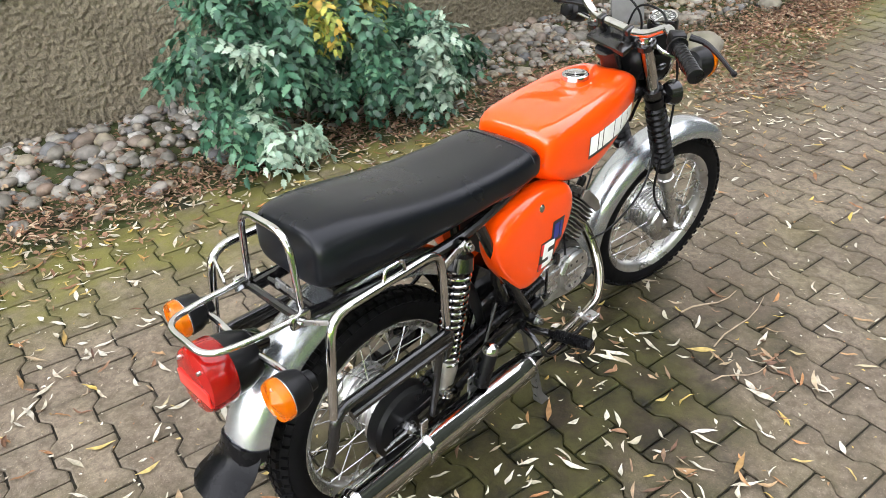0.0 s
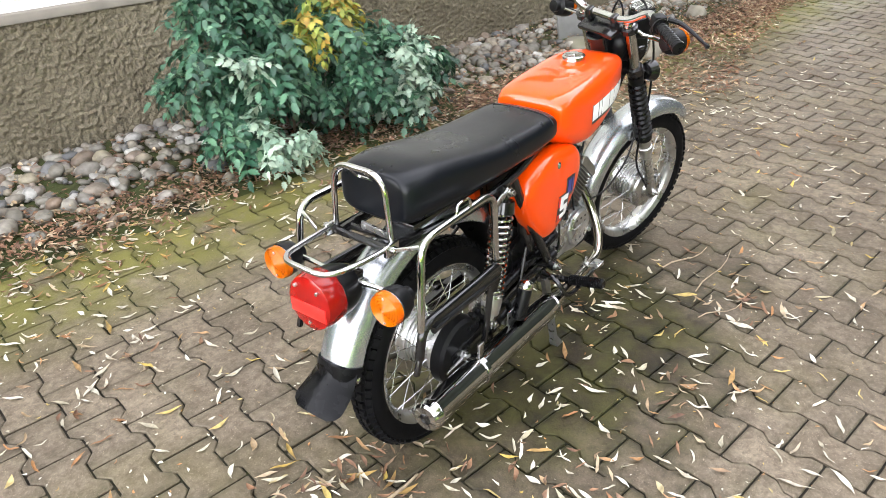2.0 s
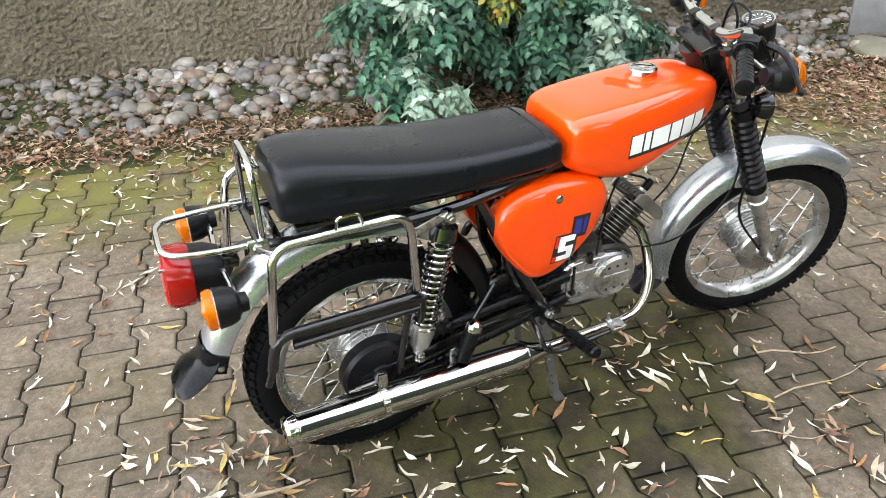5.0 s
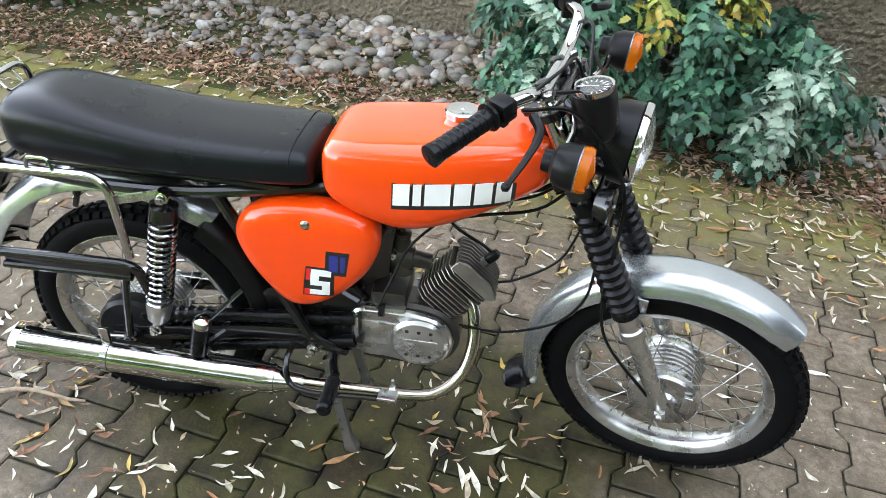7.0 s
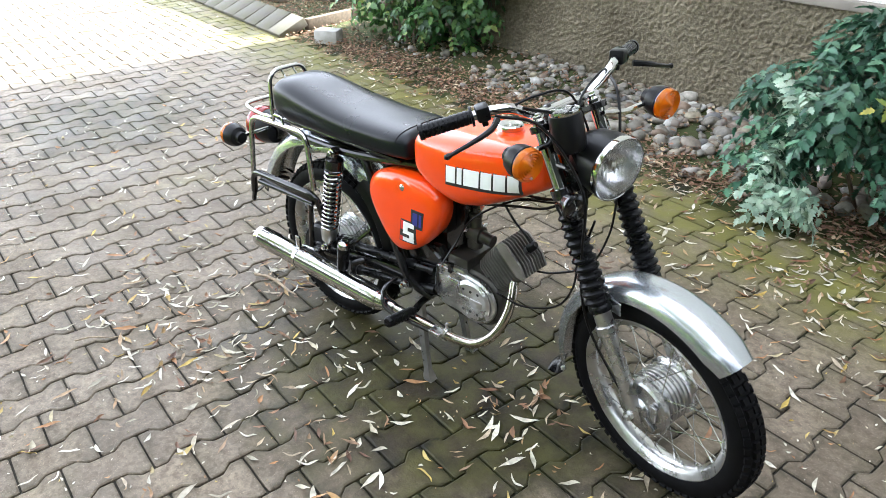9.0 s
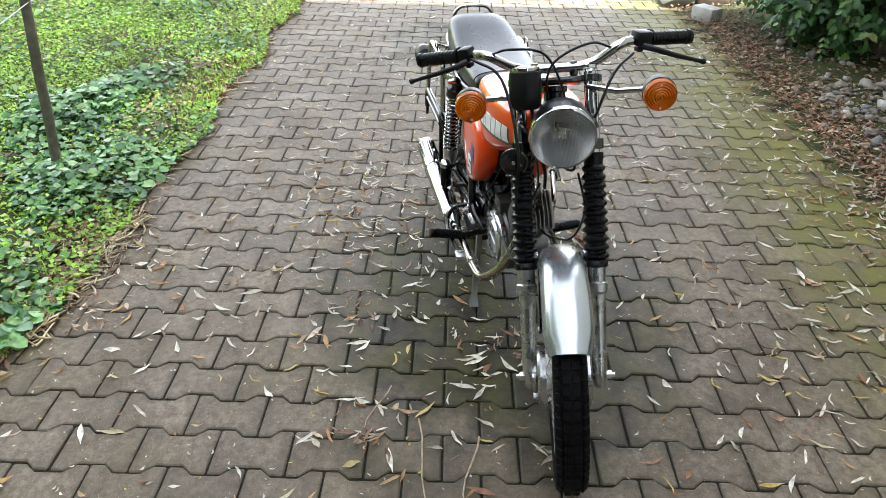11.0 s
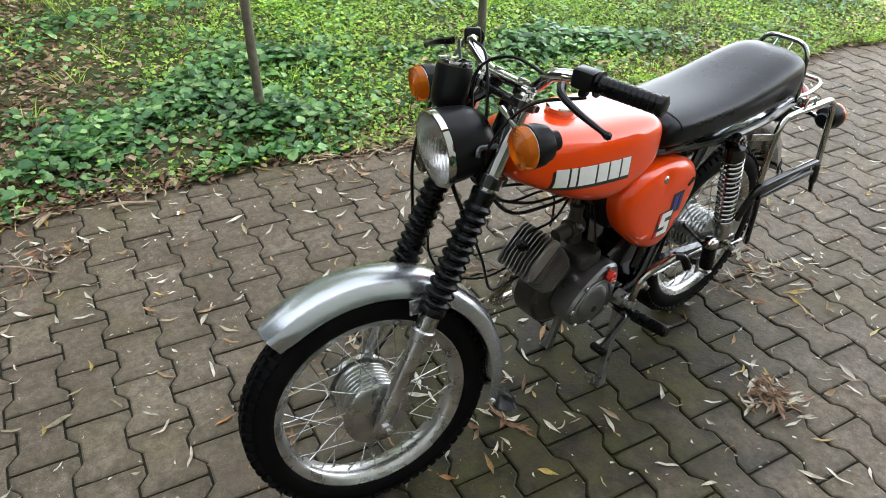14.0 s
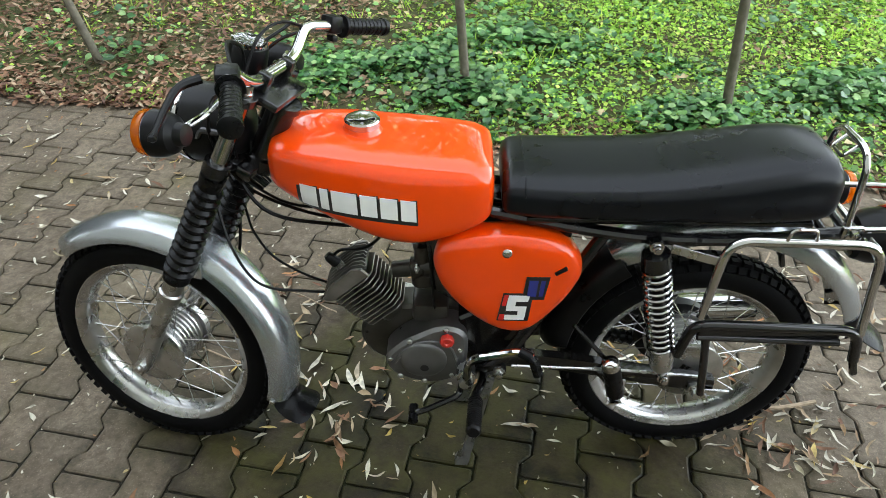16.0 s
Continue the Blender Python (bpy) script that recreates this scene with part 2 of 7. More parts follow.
def wheel(name, c, label, turn, hub_side):
    """A wire wheel: hub with its brake plate, rim, spokes and tyre."""
    keep = (lambda bm: steered(bm)) if turn else (lambda bm: bm)
    Y = (0, 1, 0)
    bm = bmesh.new()
    prof = [(-0.062, 0.03), (-0.06, 0.062), (-0.05, 0.066), (-0.045, 0.062), (-0.03, 0.06)]
    for i in range(6):
        y = -0.03 + i * 0.012
        prof += [(y, 0.070), (y + 0.003, 0.070), (y + 0.005, 0.064), (y + 0.011, 0.064)]
    prof += [(0.045, 0.066), (0.05, 0.075), (0.056, 0.075), (0.06, 0.068), (0.064, 0.03)]
    if hub_side < 0:
        prof = [(-h, r) for h, r in reversed(prof)]
    lathe(bm, prof, c, Y, 36)
    hub = part(name, keep(bm), ALU, moped, label)
    bm = bmesh.new()
    s = -hub_side
    lathe(bm, [(s * 0.046, 0.0745), (s * 0.060, 0.0745), (s * 0.066, 0.070), (s * 0.069, 0.055), (s * 0.069, 0.032), (s * 0.078, 0.026), (s * 0.08, 0.012)], c, Y, 36)
    block(bm, (0.05, 0.014, 0.02), Matrix.Translation(c + Vector((0.03, s * 0.072, -0.02))) @ Matrix.Rotation(0.7, 4, "Y"), 0.004)
    block(bm, (0.02, 0.01, 0.05), Matrix.Translation(c + Vector((0.045, s * 0.074, 0.02))), 0.004)
    part("brake_plate", keep(bm), ALU, hub)
    bm = bmesh.new()
    tube(bm, [c + Vector((0, y, 0)) for y in (-0.105, -0.1, 0.1, 0.105)], [0.007, 0.009, 0.009, 0.007], 6)
    part("axle", keep(bm), STEEL, hub)
    # rim: a channel with rolled edges
    bm = bmesh.new()
    sec = [(0.2, -0.012), (0.203, -0.02), (0.213, -0.024), (0.222, -0.027), (0.224, -0.03), (0.219, -0.031), (0.21, -0.026), (0.203, -0.022),
           (0.197, -0.012), (0.196, 0), (0.197, 0.012), (0.203, 0.022), (0.21, 0.026), (0.219, 0.031), (0.224, 0.03), (0.222, 0.027),
           (0.213, 0.024), (0.203, 0.02), (0.2, 0.012)]
    N = 72
    rings(bm, [[c + Vector((math.cos(2 * math.pi * k / N) * r, y, math.sin(2 * math.pi * k / N) * r)) for r, y in [(q * 0.965, w) for q, w in sec]] for k in range(N)],
          closed_u=True, closed_v=True)
    part("rim", keep(bm), ALU, hub, "polished aluminium rim")
    # tyre carcass and blocks
    bm = bmesh.new()
    sec = []
    for i in range(17):
        a = math.pi * (i / 16 - 0.5) * 1.42
        sec.append((0.2345 + 0.0375 * math.cos(a), 0.037 * math.sin(a)))
    sec += [(0.206, 0.024), (0.203, 0.0), (0.206, -0.024)]
    rings(bm, [[c + Vector((math.cos(2 * math.pi * k / N) * r, y, math.sin(2 * math.pi * k / N) * r)) for r, y in sec] for k in range(N)],
          closed_v=True)
    part("tyre", keep(bm), TYRE, hub, "black tyre with blocky tread")
    bm = bmesh.new()
    M = 66
    for k in range(M):
        for row, y in enumerate((-0.027, -0.0095, 0.0095, 0.027)):
            a = 2 * math.pi * (k + (0.5 if row in (1, 2) else 0)) / M
            r = 0.2715 if row in (1, 2) else 0.2625
            tilt = 0 if row in (1, 2) else (-0.75 if y < 0 else 0.75)
            m = (Matrix.Translation(c + Vector((math.cos(a) * r, y, math.sin(a) * r))) @ Matrix.Rotation(-a + math.pi / 2, 4, "Y")
                 @ Matrix.Rotation(-tilt, 4, "X"))
            w = 0.0155
            vs = [bm.verts.new(m @ Vector(q)) for q in ((-.0095, -w / 2, -.004), (.0095, -w / 2, -.004), (.0095, w / 2, -.004), (-.0095, w / 2, -.004),
                                                        (-.008, -w / 2 + .001, .004), (.008, -w / 2 + .001, .004), (.008, w / 2 - .001, .004), (-.008, w / 2 - .001, .004))]
            for q in ((4, 5, 6, 7), (0, 1, 5, 4), (1, 2, 6, 5), (2, 3, 7, 6), (3, 0, 4, 7)):
                bm.faces.new([vs[i] for i in q])
    tagged(part("tread", keep(bm), TYRE, hub), "small rubber tread blocks", kind="stuff")
    for k in range(36):
        side = 1 if k % 2 else -1
        a0 = 2 * math.pi * k / 36
        a1 = a0 + radians(34 if (k // 2) % 2 else -34)
        bm = bmesh.new()
        p0 = c + Vector((math.cos(a1) * 0.064, side * 0.05, math.sin(a1) * 0.064))
        p1 = c + Vector((math.cos(a0) * 0.19, side * 0.004, math.sin(a0) * 0.19))
        d = (p1 - p0)
        tube(bm, [p0, p0 + d * 0.9, p0 + d * 0.905, p1], [0.0013, 0.0013, 0.0024, 0.0024], 5)
        part("spoke", keep(bm), SPOKE, hub)
    return hub


def mudguard(bm, c, r, half, drop, a0, a1, n=34, thick=0.0015):
    """A sheet arched over a wheel, from the angle a0 to a1 round the centre c."""
    prof = []
    for i in range(11):
        q = (i / 10 - 0.5) * 2
        prof.append((r - drop * (abs(q) ** 2.4), half * math.sin(q * math.pi / 2 * 0.97)))
    sec = prof + [(rr - thick - (0.001 if i in (0, 10) else 0), y * 0.97) for i, (rr, y) in reversed(list(enumerate(prof)))]
    loops = []
    for k in range(n + 1):
        t = k / n
        a = radians(a0 + (a1 - a0) * t)
        end = min(t, 1 - t) * n
        s = 1.0 if end > 2 else (0.80 + 0.10 * end)
        loops.append([c + Vector((math.cos(a) * rr, y * (s if t < 0.5 else 1), math.sin(a) * rr)) for rr, y in sec])
    rings(bm, loops)


def flap(bm, c, r, a0, half0, half1, length, way):
    """A rubber spray flap that stands away from the end of a mudguard, along way in x and z."""
    a = radians(a0)
    root, out = c + Vector((math.cos(a) * r, 0, math.sin(a) * r)), Vector((math.cos(a), 0, math.sin(a)))
    along = Vector((way[0], 0, way[1])).normalized()
    face = Vector((along.z, 0, -along.x))
    if face.dot(out) < 0:
        face = -face
    tang = Vector((-math.sin(a), 0, math.cos(a)))
    loops = []
    for k in range(11):
        t = k / 10
        d = tang.lerp(along, min(1, t * 2.2)).normalized()
        root = root + d * (length / 11) if k else root - d * 0.012
        h = half0 + (half1 - half0) * math.sin(min(t * 1.3, 1) * math.pi / 2)
        h *= 1 if t < 0.72 else math.sqrt(max(1 - ((t - 0.72) / 0.30) ** 2, 0.03)) * 0.55 + 0.45
        nrm = out.lerp(face, min(1, t * 2)).normalized()
        top, low = [], []
        for i in range(9):
            q = (i / 8 - 0.5) * 2
            dip = 0.034 * (1 - 0.72 * t) * abs(q) ** 2.2
            top.append(root - nrm * dip + Vector((0, h * q, 0)))
            low.append(root - nrm * (dip + 0.003) + Vector((0, h * q * 0.97, 0)))
        loops.append(top + low[::-1])
    rings(bm, loops)


front = wheel("front_wheel", FRONT_AXLE, "spoked front wheel with a drum brake hub", True, 1)
rear = wheel("rear_wheel", REAR_AXLE, "spoked rear wheel", False, 1)

# front mudguard with its stays and flap
bm = bmesh.new()
mudguard(bm, FRONT_AXLE, 0.318, 0.054, 0.042, 50, 196)
guard = part("front_mudguard", steered(bm), SILVER, moped, "silver painted front mudguard")
bm = bmesh.new()
flap(bm, FRONT_AXLE, 0.319, 196, 0.050, 0.056, 0.075, (-0.85, -0.55))
part("spray_flap", steered(bm), FLAP, guard, "black rubber spray flap")
for s in (-1, 1):
    bm = bmesh.new()
    block(bm, (0.075, 0.004, 0.035), Matrix.Translation(fork_at(0.268, s * 0.056, 0.0)), 0.0015)
    part("bracket", steered(bm), SILVER, guard)
    bm = bmesh.new()
    q = FRONT_AXLE + Vector((math.cos(radians(196)) * 0.288, s * 0.052, math.sin(radians(196)) * 0.288))
    lathe(bm, [(0, 0.007), (0.004, 0.007), (0.006, 0.004)], q, (0, s, 0), 10)
    part("screw", steered(bm), STEEL, guard)

# fork
for s in (-1, 1):
    bm = bmesh.new()
    lathe(bm, [(-0.03, 0.006), (-0.028, 0.013), (-0.012, 0.018), (0.02, 0.018), (0.06, 0.0185), (0.2, 0.0195), (0.205, 0.025), (0.225, 0.025), (0.228, 0.021), (0.29, 0.021)],
          fork_at(0, s * 0.083), AX_UP, 20)
    leg = part("fork_leg", steered(bm), ALU, moped, "cast aluminium lower fork leg")
    bm = bmesh.new()
    lathe(bm, [(-0.004, 0.012), (0.012, 0.012), (0.013, 0.006), (0.02, 0.006)], fork_at(0, s * 0.098), (0, s, 0), 6)
    part("axle_nut", steered(bm), STEEL, leg)
    bm = bmesh.new()
    prof = [(0.262, 0.021), (0.263, 0.027), (0.275, 0.027)]
    n = 11
    for i in range(n):
        h = 0.28 + i * 0.0205
        big = 0.031 - 0.004 * i / n
        prof += [(h, 0.0235 - 0.002 * i / n), (h + 0.006, big), (h + 0.011, big), (h + 0.017, 0.0235 - 0.002 * i / n)]
    prof += [(0.508, 0.022), (0.52, 0.024), (0.53, 0.024), (0.531, 0.017)]
    lathe(bm, prof, fork_at(0, s * 0.083), AX_UP, 20)
    part("gaiter", steered(bm), RUBBER, leg, "ribbed black rubber gaiter")
    bm = bmesh.new()
    lathe(bm, [(0.5, 0.0165), (0.715, 0.0165), (0.716, 0.014), (0.722, 0.012)], fork_at(0, s * 0.083), AX_UP, 18)
    part("stanchion", steered(bm), CHROME, leg, "chromed fork tube")
    bm = bmesh.new()
    lathe(bm, [(0.722, 0.015), (0.73, 0.015), (0.734, 0.012)], fork_at(0, s * 0.083), AX_UP, 6)
    part("cap_nut", steered(bm), CHROME, leg)
for h, w in ((0.55, 0.024), (0.7, 0.016)):
    bm = bmesh.new()
    m = Matrix.Translation(fork_at(h, 0, -0.022)) @ Matrix.Rotation(-RAKE, 4, "Y")
    block(bm, (0.07, 0.13, w), m, 0.006)
    for s in (-1, 1):
        lathe(bm, [(h - w / 2, 0.022), (h - w / 2 + 0.001, 0.025), (h + w / 2 - 0.001, 0.025), (h + w / 2, 0.022)], fork_at(0, s * 0.083), AX_UP, 18)
    part("fork_yoke", steered(bm), BLACK, moped, "black fork yoke")
bm = bmesh.new()
lathe(bm, [(0.54, 0.03), (0.545, 0.033), (0.57, 0.033), (0.572, 0.026), (0.675, 0.026), (0.678, 0.032), (0.69, 0.032)], fork_at(0, 0, -0.045), AX_UP, 20)
part("steering_head", bm, BLACK, moped)

# headlamp
LAMP = Vector((1.026, 0.010, 0.820))
LAMP_AX = Vector((math.cos(radians(4)), 0, -math.sin(radians(4))))
bm = bmesh.new()
lathe(bm, [(-0.1155, 0.0005), (-0.115, 0.012), (-0.112, 0.03), (-0.100, 0.052), (-0.076, 0.065), (-0.042, 0.0715), (-0.012, 0.0735), (-0.01, 0.0715), (-0.03, 0.0705)], LAMP, LAMP_AX, 36, caps=False)
lamp = part("headlamp", steered(bm), PLASTIC, moped, "black round headlamp with a chrome rim")
bm = bmesh.new()
lathe(bm, [(-0.010, 0.0738), (-0.009, 0.0758), (-0.002, 0.0758), (0.003, 0.0742), (0.004, 0.072), (0.003, 0.0705), (-0.004, 0.0703)], LAMP, LAMP_AX, 44, caps=False)
part("lamp_rim", steered(bm), CHROME, lamp, "chrome rim")
bm = bmesh.new()
lathe(bm, [(-0.072, 0.008), (-0.07, 0.014), (-0.06, 0.03), (-0.045, 0.046), (-0.025, 0.06), (0.0, 0.07), (0.001, 0.0706)], LAMP, LAMP_AX, 40, caps=False)
part("reflector", steered(bm), SILVERED, lamp)
bm = bmesh.new()
lathe(bm, [(-0.07, 0.007), (-0.05, 0.007), (-0.046, 0.012), (-0.036, 0.014), (-0.028, 0.011), (-0.025, 0.003)], LAMP, LAMP_AX, 14)
part("bulb", steered(bm), STEEL, lamp)
bm = bmesh.new()
loops = []
for i in range(11):
    r = 0.0706 * (1 - i / 10) + 0.0005
    h = 0.002 + 0.018 * (1 - (r / 0.0706) ** 2)
    loops.append((h, r))
lathe(bm, loops, LAMP, LAMP_AX, 40, caps=False)
lens = part("lens", steered(bm), LENSGLASS, lamp, "clear ribbed glass lens")
lens.visible_shadow = False
for s in (-1, 1):
    bm = bmesh.new()
    tube(bm, rounded([fork_at(0.62, s * 0.083, 0.0), fork_at(0.6, s * 0.083, 0.05), LAMP + Vector((-0.05, s * 0.078, 0))], 0.02), 0.006, 8)
    part("lamp_bracket", steered(bm), BLACK, lamp)

# indicators: black bowl, amber lens
def indicator(c, d, arm, turn, name_label, shell=PLASTIC):
    keep = steered if turn else (lambda b: b)
    d = Vector(d).normalized()
    bm = bmesh.new()
    lathe(bm, [(-0.056, 0.008), (-0.054, 0.017), (-0.041, 0.019), (-0.034, 0.03), (-0.018, 0.036), (0.0, 0.0375), (0.001, 0.034)], c, d, 28)
    body = part("indicator", keep(bm), shell, moped, name_label)
    bm = bmesh.new()
    prof = [(0.0035, 0.0368), (0.012, 0.0368)]
    for i in range(6):
        r = 0.0345 - i * 0.0055
        prof += [(0.0185 + 0.0012 * i, r), (0.0168 + 0.0012 * i, r - 0.0028)]
    prof += [(0.0255, 0.001)]
    lathe(bm, prof, c, d, 30)
    part("lens", keep(bm), AMBER, body, "amber ribbed lens").visible_shadow = False
    bm = bmesh.new()
    lathe(bm, [(0.0012, 0.0355), (0.0022, 0.0355), (0.0023, 0.012), (0.006, 0.008), (0.0105, 0.006), (0.012, 0.001)], c, d, 24)
    part("reflector", keep(bm), SILVERED, body)
    for s in (-1, 1):
        bm = bmesh.new()
        lathe(bm, [(0.012, 0.003), (0.02, 0.003), (0.021, 0.001)], Vector(c) + Vector((0, 0, s * 0.027)), d, 8)
        part("screw", keep(bm), STEEL, body)
    bm = bmesh.new()
    tube(bm, arm, 0.0062, 10)
    part("arm", keep(bm), CHROME, body, "chrome arm")
    return body


for s in (-1, 1):
    c = Vector((0.955, 0.226 if s > 0 else -0.192, 0.884))
    indicator(c, (1, 0, -0.05), [c + Vector((-0.03, -s * 0.02, 0)), c + Vector((-0.03, -s * 0.09, 0)), fork_at(0.68, s * 0.07, 0.03)], True,
              "round amber front indicator on a chrome arm")
TAIL_Y = -0.011
for s in (-1, 1):
    c = Vector((-0.281, TAIL_Y + s * 0.152, 0.617))
    indicator(c, (-1, 0, 0.0), [c + Vector((0.035, -s * 0.02, 0)), c + Vector((0.035, -s * 0.06, 0)), Vector((-0.25, TAIL_Y + s * 0.03, 0.615))], False,
              "round amber rear indicator on a chrome arm")

# speedometer
SP = Vector((0.940, -0.068, 0.953))
SP_AX = Vector((-0.24, 0, 0.97)).normalized()
bm = bmesh.new()
lathe(bm, [(-0.088, 0.012), (-0.086, 0.029), (-0.078, 0.0345), (-0.06, 0.0365), (-0.012, 0.0365), (-0.004, 0.0345), (-0.003, 0.029)], SP, SP_AX, 30)
speedo = part("speedometer", steered(bm), PLASTIC, moped, "black cup-shaped speedometer with a chrome ring")
bm = bmesh.new()
lathe(bm, [(-0.006, 0.0325), (-0.004, 0.0335), (0.002, 0.0335), (0.005, 0.0335), (0.004, 0.0292), (0.0, 0.0292)], SP, SP_AX, 32, caps=False)
part("bezel", steered(bm), CHROME, speedo)
bm = bmesh.new()
lathe(bm, [(-0.004, 0.0288), (-0.0005, 0.029), (0.0, 0.0288)], SP, SP_AX, 28)
part("dial", steered(bm), DIAL, speedo)
bm = bmesh.new()
ux = SP_AX.orthogonal().normalized()
uy = SP_AX.cross(ux)
for i in range(13):
    a = radians(-130 + i * 260 / 12)
    d = ux * math.cos(a) + uy * math.sin(a)
    m = Matrix.Translation(SP + d * 0.0215 + SP_AX * 0.001) @ Matrix((d, SP_AX.cross(d), SP_AX)).transposed().to_4x4()
    block(bm, (0.010 if i % 2 == 0 else 0.006, 0.002, 0.0006), m)
part("scale_marks", steered(bm), WHITE, speedo)
bm = bmesh.new()
m = Matrix.Translation(SP + SP_AX * 0.003) @ Matrix((ux, uy, SP_AX)).transposed().to_4x4() @ Matrix.Rotation(2.3, 4, "Z") @ Matrix.Translation((0.008, 0, 0))
block(bm, (0.034, 0.0018, 0.0008), m)
part("pointer", steered(bm), WHITE, speedo)
bm = bmesh.new()
lathe(bm, [(0.0052, 0.0292), (0.0058, 0.0292), (0.0065, 0.001)], SP, SP_AX, 28)
g = part("glass", steered(bm), GLASS, speedo)
g.visible_shadow = False
bm = bmesh.new()
tube(bm, [SP - SP_AX * 0.07, SP - SP_AX * 0.09 + Vector((-0.02, 0.01, 0)), fork_at(0.7, -0.03, 0.0)], 0.009, 8)
part("mount", steered(bm), BLACK, speedo)

# handlebar
BAR = {s: [(0.862, 0.0, 0.922), (0.862, s * 0.085, 0.925), (0.866, s * 0.150, 0.974), (0.838, s * 0.185, 0.972), (0.768, s * 0.320, 0.948)] for s in (-1, 1)}
BAR[-1] = [(x, y, z - (0.0, 0.0, 0.006, 0.009, 0.011)[i]) for i, (x, y, z) in enumerate(BAR[-1])]
bm = bmesh.new()
line = rounded([BAR[-1][3], BAR[-1][2], BAR[-1][1], BAR[1][1], BAR[1][2], BAR[1][3]], 0.05)
tube(bm, [Vector(BAR[-1][4])] + line + [Vector(BAR[1][4])], 0.011, 14)
bars = part("handlebar", steered(bm), CHROME, moped, "chrome high handlebar")
for s in (-1, 1):
    p0, p1 = Vector(BAR[s][3]).lerp(Vector(BAR[s][4]), 0.24), Vector(BAR[s][4])
    d = p1 - p0
    bm = bmesh.new()
    prof = [(0, 0.014), (0.001, 0.022), (0.006, 0.0225), (0.007, 0.0155)]
    L = d.length
    for i in range(9):
        h = 0.012 + i * (L - 0.022) / 9
        w = (L - 0.022) / 9
        prof += [(h, 0.0150), (h + 0.001, 0.0162), (h + w - 0.0025, 0.0162), (h + w - 0.0015, 0.0150)]
    prof += [(L - 0.008, 0.0155), (L - 0.007, 0.0178), (L + 0.002, 0.0178), (L + 0.004, 0.013)]
    lathe(bm, prof, p0, d, 18)
    part("grip", steered(bm), RUBBER, bars, "ribbed black rubber grip")
    # lever with its perch
    perch = Vector((0.868, s * 0.2, 0.968 + 0.004 * s))
    tip = Vector((0.882, s * 0.332, 0.924))
    bm = bmesh.new()
    pts = spline([perch + Vector((0.012, 0, -0.004)), perch + Vector((0.03, s * 0.03, -0.01)), perch.lerp(tip, 0.55) + Vector((0.02, 0, 0.0)), tip], 6)
    tube(bm, pts, [0.008 - 0.0035 * i / (len(pts) - 2) for i in range(len(pts) - 1)] + [0.007], 8)
    bmesh.ops.create_icosphere(bm, subdivisions=1, radius=0.0075, matrix=Matrix.Translation(tip))
    part("lever", steered(bm), PLASTIC, bars, "black control lever")
    bm = bmesh.new()
    dn = d.normalized()
    m = Matrix.Translation(Vector(BAR[s][3]).lerp(Vector(BAR[s][4]), 0.12) + Vector((0.004, 0, 0.002))) @ dn.to_track_quat("Y", "Z").to_matrix().to_4x4()
    block(bm, (0.036, 0.040 if s > 0 else 0.030, 0.034), m @ Matrix.Translation((0, 0, 0.002)), 0.006)
    block(bm, (0.02, 0.014, 0.012), m @ Matrix.Translation((-s * 0.004, 0, -0.024)), 0.003)
    part("switch_housing", steered(bm), PLASTIC, bars)
    bm = bmesh.new()
    block(bm, (0.026, 0.02, 0.036), Matrix.Translation(Vector((0.860, s * 0.045, 0.920))) @ Matrix.Rotation(-RAKE, 4, "Y"), 0.006)
    part("bar_clamp", steered(bm), BLACK, bars)

# horn
HC = fork_at(0.52, -0.1, 0.045)
bm = bmesh.new()
lathe(bm, [(-0.022, 0.014), (-0.02, 0.024), (-0.004, 0.03), (0.004, 0.033), (0.007, 0.033), (0.009, 0.029), (0.006, 0.02), (0.009, 0.01), (0.011, 0.004)], HC, (1, -0.1, 0), 26)
horn = part("horn", steered(bm), BLACK, moped, "small black horn")
bm = bmesh.new()
lathe(bm, [(0.008, 0.005), (0.013, 0.005), (0.014, 0.002)], HC, (1, -0.1, 0), 10)
part("screw", steered(bm), STEEL, horn)
bm = bmesh.new()
tube(bm, [HC + Vector((-0.015, 0, 0)), HC + Vector((-0.03, 0.02, 0.0)), fork_at(0.55, -0.06, 0.0)], 0.006, 6)
part("bracket", steered(bm), BLACK, horn)

# tank
def oval(x, zt, zb, w, up=3.4, low=2.6, mid=0.52, n=40):
    zc = zb + (zt - zb) * mid
    out = []
    for k in range(n):
        a = 2 * math.pi * k / n
        c, s = math.cos(a), math.sin(a)
        e = 2 / (up if s > 0 else low)
        h = (zt - zc) if s > 0 else (zc - zb)
        out.append((x, w * math.copysign(abs(c) ** e, c), zc + h * math.copysign(abs(s) ** e, s)))
    return out


def smooth_rows(rows, per=4):
    return [tuple(v) for v in np.array([list(p) for p in _interp(rows, per)])]


def _interp(rows, per):
    R = np.array(rows, float)
    out = []
    for i in range(len(R) - 1):
        a = R[i - 1] if i else R[0]
        b, c = R[i], R[i + 1]
        d = R[i + 2] if i + 2 < len(R) else R[-1]
        for j in range(per):
            t = j / per
            out.append(0.5 * (2 * b + (c - a) * t + (2 * a - 5 * b + 4 * c - d) * t * t + (3 * b - a - 3 * c + d) * t ** 3))
    out.append(R[-1])
    return out


